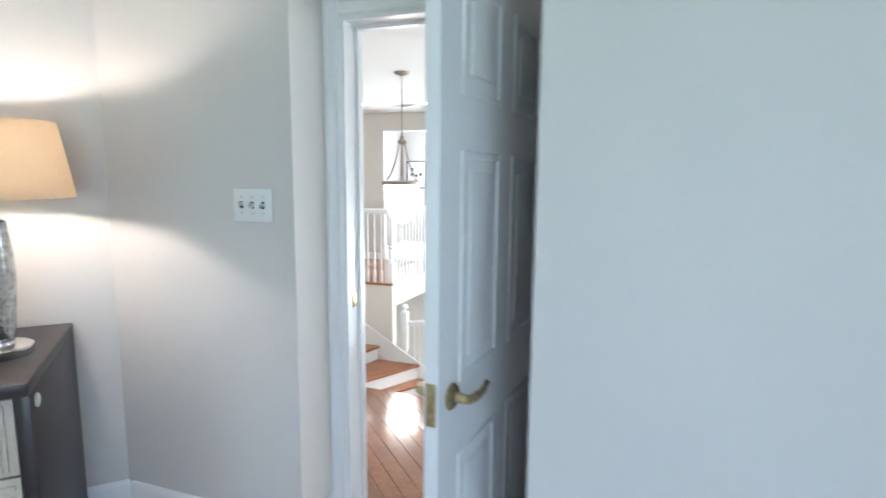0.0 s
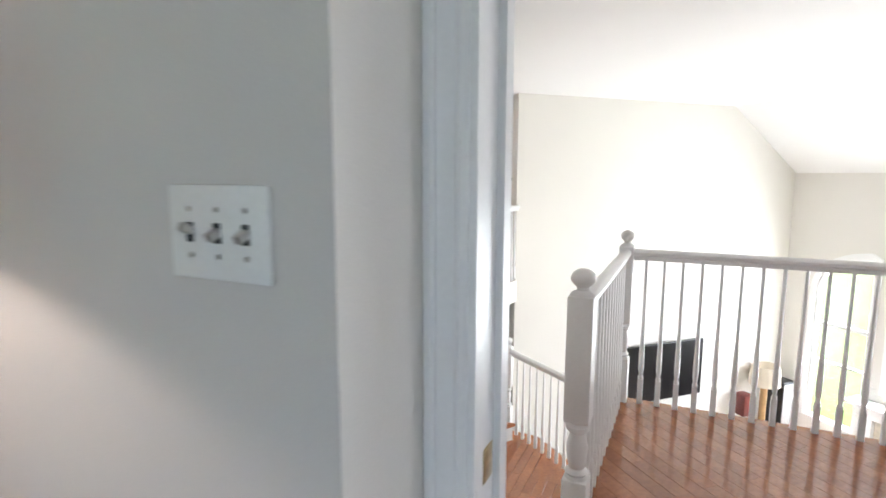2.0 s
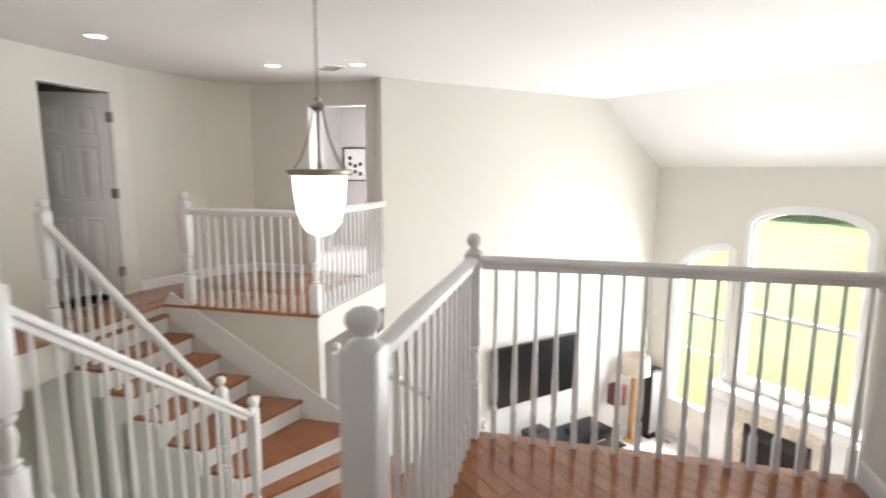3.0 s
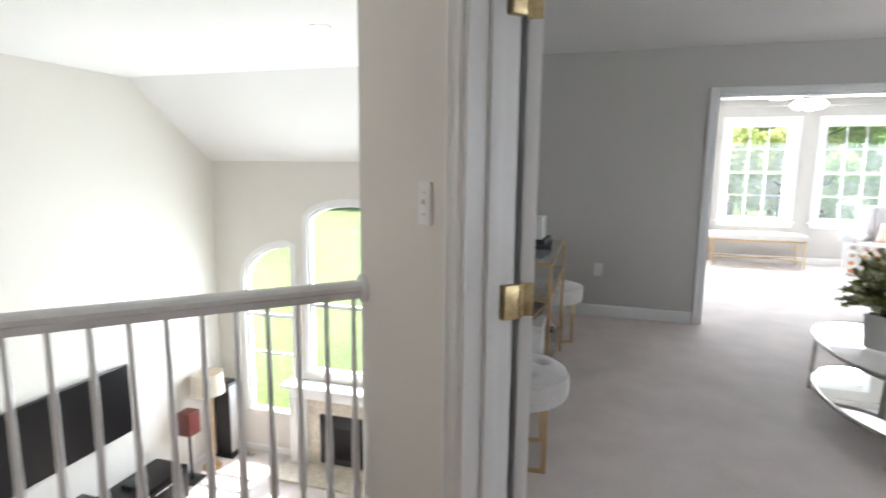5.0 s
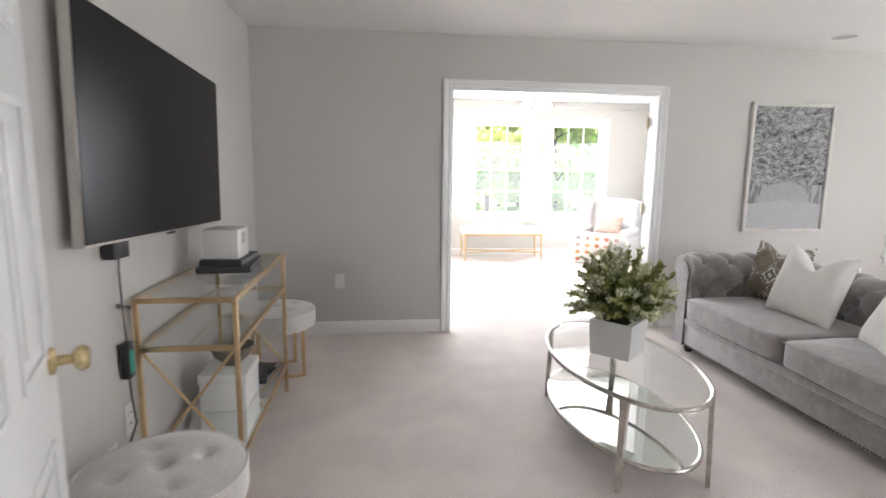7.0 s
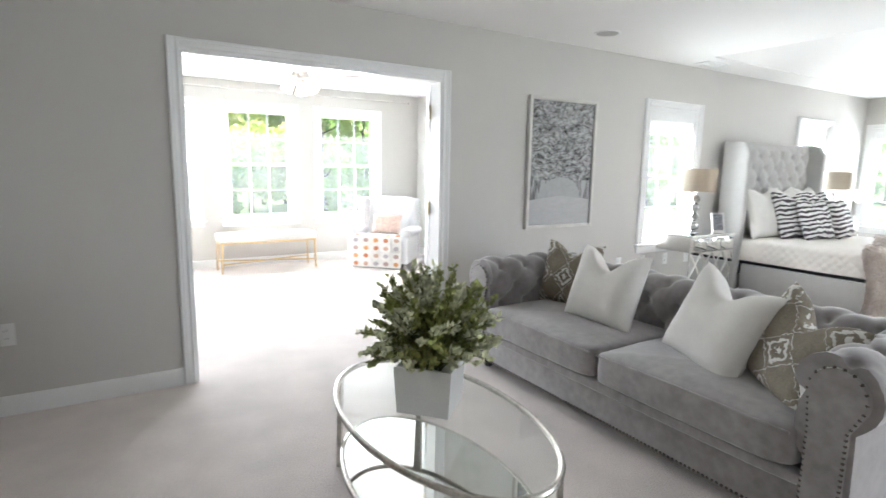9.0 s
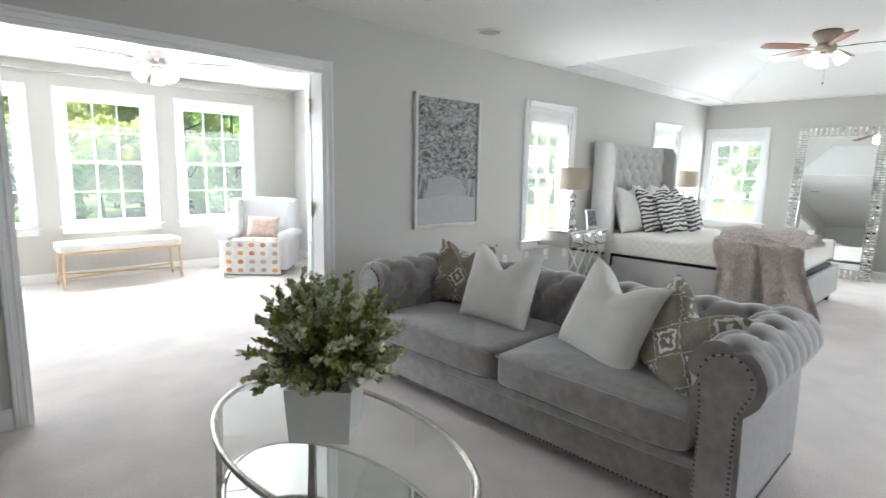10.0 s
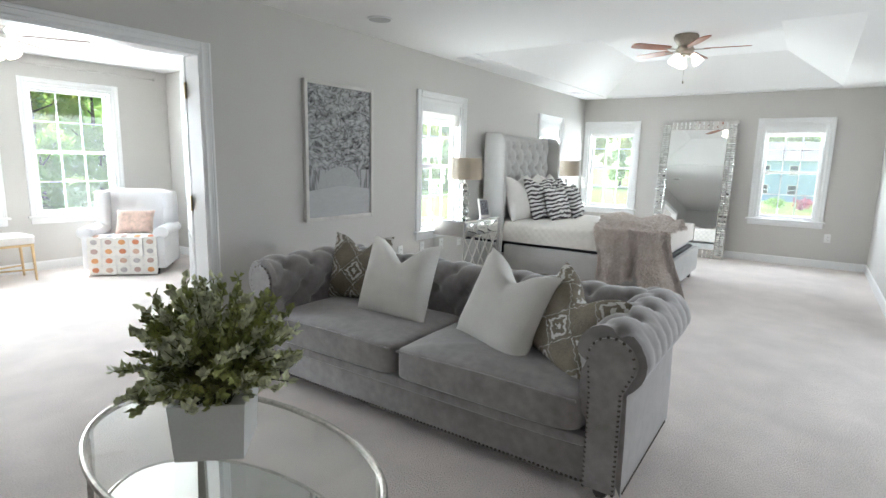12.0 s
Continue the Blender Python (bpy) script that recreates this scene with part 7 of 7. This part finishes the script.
for i in range(5):
    for k in range(5):
        x = -0.32 + (i + 0.5) * 0.126
        if k < 4:
            m = pose(x, -0.345 - 0.008 * math.sin(i * 2 + k), 0.02 + (k + 0.5) * 0.118, 90 + rng.uniform(-6, 6), 0, rng.uniform(-5, 5))
        else:
            m = pose(x, -0.28, 0.49, 20, 0, 0)
        bm = bmesh.new()
        superbox(bm, 0.128, 0.122, 0.014, (0, 0, 0), 0.35, 16)
        square = part("granny_square", bm, CROCHET, afghan, "", m)
        bm = bmesh.new()
        lathe(bm, [(0.034, 0.005), (0.030, 0.011), (0.010, 0.013)], 12)
        part("yarn_ring", bm, YARNS[(i * 3 + k * 2) % 5], square, "", m)
rodthing = thing("curtain_rod", "slim nickel curtain rod over the sunroom windows", "curtain rod", pose(3.1, SUN_Y - 0.08, 2.33))
bm = bmesh.new()
rod(bm, (-2.2, 0, 0), (2.2, 0, 0), 0.010)
part("pole", bm, NICKEL, rodthing)
for x in (-1.9, 0, 1.9):
    bm = bmesh.new()
    rod(bm, (x, 0, 0), (x, 0.08, 0), 0.007)
    part("bracket", bm, NICKEL, rodthing)
for x in (-2.2, 2.2):
    bm = bmesh.new()
    lathe(bm, [(0.005, -0.025), (0.02, -0.012), (0.024, 0.0), (0.02, 0.012), (0.005, 0.025)], 14, (x, 0, 0))
    part("finial", bm, NICKEL, rodthing)

# ---- office: dresser and table lamp ----
dresser = thing("dresser", "dark espresso dresser with carved cream drawer fronts", "dresser", pose(0.183, -1.963, 0))
DD, DL, DH = 0.70, 1.50, 0.85
for x0, x1, y0, y1, z0, z1, n in ((0, DD + 0.015, -DL, 0, DH - 0.04, DH, "top"), (0, DD, -0.04, 0, 0.0, DH - 0.04, "side_panel"), (0, DD, -DL, -DL + 0.04, 0.0, DH - 0.04, "side_panel"), (0, 0.66, -DL + 0.04, -0.04, 0.06, DH - 0.04, "body")):
    bm = bmesh.new()
    box(bm, x0, x1, y0, y1, z0, z1, 0.003)
    part(n, bm, DARK_WOOD, dresser)
CARVED = mat("cream_carved_wood", (0.66, 0.58, 0.46), 0.6, vary=0.06, size=8, grain=80, bump=0.05)
for c in range(2):
    for r in range(3):
        y1, z0 = -0.045 - c * 0.71, 0.065 + r * 0.247
        y0, z1 = y1 - 0.70, z0 + 0.24
        bm = bmesh.new()
        box(bm, 0.662, 0.688, y0, y1, z0, z1, 0.003)
        # raised bands that turn from panel to panel
        w = 0.115
        n = 6
        for p in range(n):
            ys = y0 + 0.01 + p * (y1 - y0 - 0.02) / n
            ye = ys + (y1 - y0 - 0.02) / n
            kind = (p + r + c) % 3
            for q in range(6):
                if kind == 0:
                    zz = z0 + 0.02 + q * 0.036
                    box(bm, 0.687, 0.695, ys + 0.004, ye - 0.004, zz, zz + 0.018, 0.003)
                elif kind == 1:
                    yy = ys + 0.006 + q * 0.017
                    box(bm, 0.687, 0.695, yy, yy + 0.009, z0 + 0.015, z1 - 0.015, 0.003)
                else:
                    t0 = q / 6
                    a, b = Vector((0.69, ys + 0.006, z0 + 0.02 + t0 * 0.11)), Vector((0.69, ye - 0.006, z0 + 0.09 + t0 * 0.125))
                    rod(bm, a, b, 0.006, None, 6)
        part("drawer_front", bm, CARVED, dresser, "cream front carved with raised bands")
bm = bmesh.new()
lathe(bm, [(0.02, 0), (0.022, 0.006), (0.012, 0.010)], 16, m=pose(0.64, 0.0, 0.77, -90))
part("bumper", bm, PLASTIC, dresser, "small round white bumper")
lamp = thing("table_lamp", "lit table lamp with a mercury glass body and linen shade", "lamp", pose(0.558, -2.103, DH))
bm = bmesh.new()
lathe(bm, [(0.088, 0), (0.09, 0.004), (0.09, 0.030), (0.082, 0.036), (0.04, 0.040), (0.038, 0.05)], 40)
part("base", bm, CHROME, lamp)
bm = bmesh.new()
lathe(bm, [(0.038, 0.046), (0.045, 0.08), (0.052, 0.16), (0.059, 0.26), (0.058, 0.34), (0.052, 0.41), (0.048, 0.452), (0.040, 0.456)], 40)
part("body", bm, MERCURY, lamp, "silvered mercury glass body")
bm = bmesh.new()
lathe(bm, [(0.046, 0.456), (0.03, 0.462), (0.018, 0.48), (0.03, 0.495), (0.032, 0.505), (0.012, 0.515), (0.011, 0.60)], 24)
part("neck", bm, CHROME, lamp)
part("shade", shade_shell(0.247, 0.207, 0.53, 0.778), SHADE_BEIGE, lamp, "tapered beige linen shade")
bm = bmesh.new()
for a in (0, 2.09, 4.19):
    rod(bm, (0, 0, 0.766), (0.206 * math.cos(a), 0.206 * math.sin(a), 0.766), 0.002, None, 5)
part("spider", bm, CHROME, lamp)
bulb_lamp((0.558, -2.103, DH + 0.66), 3.1, (1.0, 0.90, 0.78))

# ---- great room below ----
gtv = thing("television", "large black television on the great-room wall", "television", pose(GW + 0.10, 4.86, -1.72, 0, 0, 90) @ Matrix.Scale(1.13, 4))
bm = bmesh.new()
box(bm, -0.775, 0.775, 0.0, 0.04, -0.42, 0.42, 0.004)
part("bezel", bm, BLACK, gtv)
bm = bmesh.new()
box(bm, -0.765, 0.765, -0.003, 0.001, -0.41, 0.41)
part("screen", bm, SCREEN, gtv, "dark glossy screen", smooth=False)
bm = bmesh.new()
box(bm, -0.25, 0.25, 0.04, 0.098, -0.2, 0.2)
part("bracket", bm, BLACK, gtv, smooth=False)
media = thing("media_console", "long low glossy black media console", "cabinet", pose(GW + 0.02, 4.9, GF) @ Matrix.Scale(1.1, 4))
bm = bmesh.new()
box(bm, 0.0, 0.50, -1.15, 1.15, 0.06, 0.50, 0.006)
part("body", bm, SCREEN, media)
for k in range(3):
    bm = bmesh.new()
    y0 = -1.13 + k * 0.76
    box(bm, 0.5005, 0.515, y0, y0 + 0.74, 0.08, 0.46, 0.004)
    dr = part("drawer", bm, SCREEN, media)
    bm = bmesh.new()
    box(bm, 0.5155, 0.528, y0 + 0.2, y0 + 0.54, 0.40, 0.412)
    part("handle", bm, NICKEL, dr, smooth=False)
bm = bmesh.new()
box(bm, 0.02, 0.46, -1.1, 1.1, 0.0, 0.0605)
part("plinth", bm, BLACK, media, smooth=False)
sub = thing("loudspeaker", "black box loudspeaker on the media console", "speaker", pose(GW + 0.28, 4.70, GF + 0.5495))
bm = bmesh.new()
box(bm, -0.12, 0.12, -0.2, 0.2, 0, 0.26, 0.01)
part("cabinet", bm, BLACK, sub)
small = thing("media_box", "small black media player", "player", pose(GW + 0.25, 5.55, GF + 0.5495))
bm = bmesh.new()
box(bm, -0.09, 0.09, -0.12, 0.12, 0, 0.05, 0.006)
part("case", bm, BLACK, small)
red = thing("bookshelf_speaker", "dark red wooden speaker on a slim stand", "speaker", pose(-4.96, 6.58, GF) @ Matrix.Scale(1.12, 4))
bm = bmesh.new()
box(bm, -0.10, 0.10, -0.10, 0.10, 0.68, 1.0, 0.006)
part("cabinet", bm, mat("cherry_veneer", (0.16, 0.03, 0.025), 0.3, vary=0.2, size=10), red)
bm = bmesh.new()
rod(bm, (0, 0, 0.02), (0, 0, 0.68), 0.02)
part("stand_pole", bm, BLACK, red)
bm = bmesh.new()
box(bm, -0.13, 0.13, -0.13, 0.13, 0, 0.02, 0.004)
part("stand_base", bm, BLACK, red)
flamp = thing("floor_lamp", "wooden floor lamp with a white drum shade", "lamp", pose(-4.92, 6.98, GF) @ Matrix.Scale(1.12, 4))
bm = bmesh.new()
lathe(bm, [(0.13, 0), (0.13, 0.02), (0.05, 0.03), (0.05, 1.10), (0.03, 1.12), (0.015, 1.20)], 20)
part("post", bm, mat("honey_wood", (0.45, 0.27, 0.12), 0.4, vary=0.15, size=12), flamp)
part("shade", shade_shell(0.22, 0.20, 1.12, 1.42), SHADE_WHITE, flamp, "white drum shade")
tower = thing("tower_speaker", "tall black tower loudspeaker", "speaker", pose(-4.94, 7.42, GF) @ Matrix.Scale(1.12, 4))
bm = bmesh.new()
box(bm, -0.13, 0.13, -0.12, 0.12, 0.02, 1.14, 0.012)
part("cabinet", bm, BLACK, tower)
bm = bmesh.new()
box(bm, -0.16, 0.16, -0.15, 0.15, 0, 0.0205, 0.004)
part("plinth", bm, BLACK, tower)
bm = bmesh.new()
box(bm, 0.1305, 0.138, -0.11, 0.11, 0.08, 1.1, 0.004)
part("grille", bm, GRILLE, tower)
fp = thing("fireplace", "white mantel fireplace with a dark glass firebox", "fireplace", pose(-2.76, GN, GF) @ Matrix.Scale(1.08, 4))
MARBLE = mat("cream_marble", (0.72, 0.65, 0.54), 0.25, vary=0.12, size=4, grain=20)
for x0, x1, y0, y1, z0, z1, n, mm in ((-0.92, -0.66, -0.22, -0.005, 0.04, 1.08, "pilaster", PAINT_TRIM), (0.66, 0.92, -0.22, -0.005, 0.04, 1.08, "pilaster", PAINT_TRIM), (-0.92, 0.92, -0.22, -0.005, 1.08, 1.24, "frieze", PAINT_TRIM), (-1.0, 1.0, -0.32, -0.005, 1.24, 1.29, "mantel_shelf", PAINT_TRIM), (-0.66, 0.66, -0.16, -0.005, 0.04, 1.08, "surround", MARBLE), (-1.0, 1.0, -0.65, -0.005, 0.0, 0.04, "hearth", MARBLE)):
    bm = bmesh.new()
    box(bm, x0 + 0.0006, x1 - 0.0006, y0, y1, z0 + 0.0006, z1 - 0.0006, 0.006)
    part(n, bm, mm, fp)
bm = bmesh.new()
box(bm, -0.44, 0.44, -0.185, -0.161, 0.10, 0.86, 0.004)
fb = part("firebox_frame", bm, BLACK, fp)
bm = bmesh.new()
box(bm, -0.38, 0.38, -0.189, -0.1855, 0.20, 0.68)
part("firebox_glass", bm, SCREEN, fb, smooth=False)
for k, (x, h) in enumerate(((-0.80, 0.24), (-0.70, 0.16), (0.10, 0.30), (0.75, 0.22))):
    ob = thing("glass_vase", "clear glass candle holder on the mantel", "vase", pose(-2.76 + x, GN - 0.17, GF + 1.3925), "mantel glass")
    bm = bmesh.new()
    lathe(bm, [(0.04, 0), (0.042, 0.01), (0.012, 0.03), (0.012, h * 0.5), (0.045, h * 0.6), (0.05, h), (0.046, h)], 18)
    part("bowl", bm, TABLE_GLASS, ob)
reg = thing("floor_register", "dark metal floor register", "vent", pose(-4.62, 7.46, GF + 0.001))
bm = bmesh.new()
for k in range(8):
    box(bm, -0.14 + k * 0.035, -0.12 + k * 0.035, -0.05, 0.05, 0, 0.006)
part("grate", bm, PEWTER, reg, smooth=False)
baseboard((GW, 2.30), (GW, GN), GF)
baseboard((GW, GN), (0.07, GN), GF)

# ---- far room: added lamp and print ----
# no window here: an added lamp brightens the room behind the doorway
area_light("sky_or_fill_light", FAR @ Vector((-2.6, 6.9, 1.5)), TURN @ Vector((0.2, -1, 0)), 1.0, 1.2, 26)
fr = framed(FAR @ pose(-3.30, 7.199, 1.2), 0.42, 0.55, PLASTIC, BLACK, "black-framed print with round dark spots", 0.02)
for k in range(7):
    bm = bmesh.new()
    lathe(bm, [(0.035, 0), (0.034, 0.002)], 16, m=pose(-0.09 + 0.09 * (k % 3), -0.019, 0.12 + 0.13 * (k // 3) + 0.03 * (k % 2), 90))
    part("spot", bm, BLACK, fr, smooth=False)

# ---- outside: woods, shrubs and a house ----
BARK = mat("tree_bark", (0.11, 0.085, 0.06), 0.9, vary=0.3, size=3, grain=20, bump=0.6)


def leafy(m, colour):
    """Lets light through thin leaves."""
    t = m.node_tree
    tr, mx = t.nodes.new("ShaderNodeBsdfTranslucent"), t.nodes.new("ShaderNodeMixShader")
    tr.inputs["Color"].default_value = (*colour, 1)
    mx.inputs[0].default_value = 0.62
    t.links.new(t.nodes["Principled BSDF"].outputs[0], mx.inputs[1])
    t.links.new(tr.outputs[0], mx.inputs[2])
    t.links.new(mx.outputs[0], t.nodes["Material Output"].inputs[0])
    return m


FOLIAGE = [leafy(mat("foliage_%s" % n, c, 0.7, vary=0.35, size=0.6, grain=4), (c[0] * 5.0, min(0.95, c[1] * 4.4), c[2] * 6)) for n, c in (("mid", (0.13, 0.21, 0.05)), ("light", (0.18, 0.27, 0.06)), ("dark", (0.10, 0.17, 0.04)))]


def crown_mesh(seed, w, h, z0, count, leaf):
    rng = random.Random(seed)
    blobs = [(rng.uniform(-w, w) * 0.55, rng.uniform(-w, w) * 0.55, z0 + h * rng.uniform(0.05, 0.95), rng.uniform(0.22, 0.42) * w) for _ in range(16)]
    verts, faces = [], []
    for _ in range(count):
        bx, by, bz, br = rng.choice(blobs)
        d = Vector((rng.gauss(0, 1), rng.gauss(0, 1), rng.gauss(0, 0.8))).normalized()
        c = Vector((bx, by, bz)) + d * br * rng.uniform(0.6, 1.08)
        a = Vector((rng.gauss(0, 1), rng.gauss(0, 1), rng.gauss(0, 1))).normalized()
        b = a.cross(d + Vector((0.01, 0.02, 0))).normalized()
        s = leaf * rng.uniform(0.6, 1.3)
        k = len(verts)
        verts += [c - a * s, c + b * s * 0.5, c + a * s, c - b * s * 0.5]
        faces.append((k, k + 1, k + 2, k + 3))
    me = bpy.data.meshes.new("crown")
    me.from_pydata(verts, [], faces)
    return me


def tree_kind(seed, height, spread, material, base):
    ob = thing("tree", "leafy green deciduous tree at the lawn's edge", "tree", pose(0, 0, 0), "woods beyond the lawn")
    rng = random.Random(seed)
    bm = bmesh.new()
    tube(bm, [(0, 0, 0), (0.1, 0.05, height * 0.3), (0.0, 0.15, height * 0.6), (0.15, 0.1, height * 0.9)], [0.32, 0.25, 0.15, 0.05], 8)
    for k in range(7):
        a, z = rng.uniform(0, 6.28), height * rng.uniform(0.3, 0.75)
        r = spread * rng.uniform(0.4, 0.7)
        tube(bm, [(0.05, 0.1, z), (math.cos(a) * r * 0.5, math.sin(a) * r * 0.5, z + 0.8), (math.cos(a) * r, math.sin(a) * r, z + 2.2)], [0.11, 0.07, 0.03], 6)
    part("trunk", bm, BARK, ob)
    me = crown_mesh(seed, spread, height - base, base, 4200, 0.42)
    me.materials.append(material)
    c = new("crown", me)
    c.parent = ob
    return ob


kinds = [tree_kind(1, 17, 4.6, FOLIAGE[0], 3.0), tree_kind(2, 20, 5.2, FOLIAGE[1], 4.0), tree_kind(3, 15, 4.2, FOLIAGE[2], 2.0), tree_kind(4, 9, 3.6, FOLIAGE[1], 0.4), tree_kind(5, 7, 3.8, FOLIAGE[0], 0.2)]
rng = random.Random(17)
spots = []
for k in range(56):
    f = k / 55
    spots.append((-55 + 165 * f, 66 + 6 * rng.uniform(-1, 1) + (10 if k % 2 else 0) - 22 * max(0.0, f - 0.6)))
for k in range(26):
    f = k / 25
    spots.append((112 + rng.uniform(-7, 7), 62 - 92 * f))
for k in range(34):
    spots.append((-60 + 190 * k / 33, 84 + 5 * rng.uniform(-1, 1)))
for k in range(40):
    spots.append((-50 + 165 * k / 39 + rng.uniform(-1, 1), 61 + 2 * rng.uniform(-1, 1) - 20 * max(0.0, k / 39 - 0.6)))
for k, (x, y) in enumerate(spots):
    src = kinds[k] if k < 5 else None
    m = pose(x, y, -3.7, 0, 0, rng.uniform(0, 360)) @ Matrix.Scale(1.0, 4)
    if src:
        src.matrix_world = m
    else:
        copy_thing(kinds[rng.choice((3, 4, 4)) if k > 115 else rng.choice((0, 1, 1, 2, 3))], m)

house = thing("house", "two-storey pale blue sided house across the lawn", "house", pose(96, 6.5, -3.7))
SIDING = mat("pale_blue_siding", (0.40, 0.52, 0.62), 0.6, vary=0.05, size=1)
bm = bmesh.new()
box(bm, 0, 9, -8, 8, 0, 6.0)
part("wall", bm, SIDING, house, smooth=False)
bm = bmesh.new()
for k in range(20):
    box(bm, -0.05, -0.002, -8, 8, 0.3 * k + 0.02, 0.3 * k + 0.26)
part("siding", bm, SIDING, house, smooth=False)
bm = bmesh.new()
prism(bm, [(-0.6, 0), (9.6, 0), (4.5, 3.0)], -8.5, 8.5)
part("roof", bm, mat("grey_shingles", (0.16, 0.16, 0.17), 0.9, vary=0.2, size=2), house, "", Matrix(((1, 0, 0, 0), (0, 0, 1, 0), (0, 1, 0, 6.0), (0, 0, 0, 1))), smooth=False)
for y in (-5.5, -1.8, 1.8, 5.5):
    for z in (1.0, 3.9):
        bm = bmesh.new()
        for a in ((-0.6, -0.5, 0, 1.5), (0.5, 0.6, 0, 1.5), (-0.5, 0.5, 0, 0.1), (-0.5, 0.5, 1.4, 1.5), (-0.5, 0.5, 0.7, 0.78)):
            box(bm, -0.12, -0.051, y + a[0], y + a[1], z + a[2], z + a[3])
        w = part("window", bm, PAINT_TRIM, house, "white-framed window", smooth=False)
        bm = bmesh.new()
        box(bm, -0.08, -0.055, y - 0.5, y + 0.5, z + 0.1, z + 1.4)
        part("pane", bm, SCREEN, w, smooth=False)
PINK = mat("pink_blossom", (0.55, 0.12, 0.20), 0.8, vary=0.3, size=2)
for k, (x, y) in enumerate(((80, 9), (81, 6.0), (79, 3.0), (82, 0.5))):
    ob = thing("flowering_shrub", "low pink flowering shrub on the lawn", "shrub", pose(x, y, -3.7), "shrubs by the house")
    me = crown_mesh(60 + k, 1.5, 1.1, 0.15, 700, 0.13)
    me.materials.append(PINK if k % 2 == 0 else FOLIAGE[2])
    c = new("crown", me)
    c.parent = ob
    bm = bmesh.new()
    rod(bm, (0, 0, 0), (0, 0, 0.8), 0.06)
    part("stem", bm, BARK, ob)
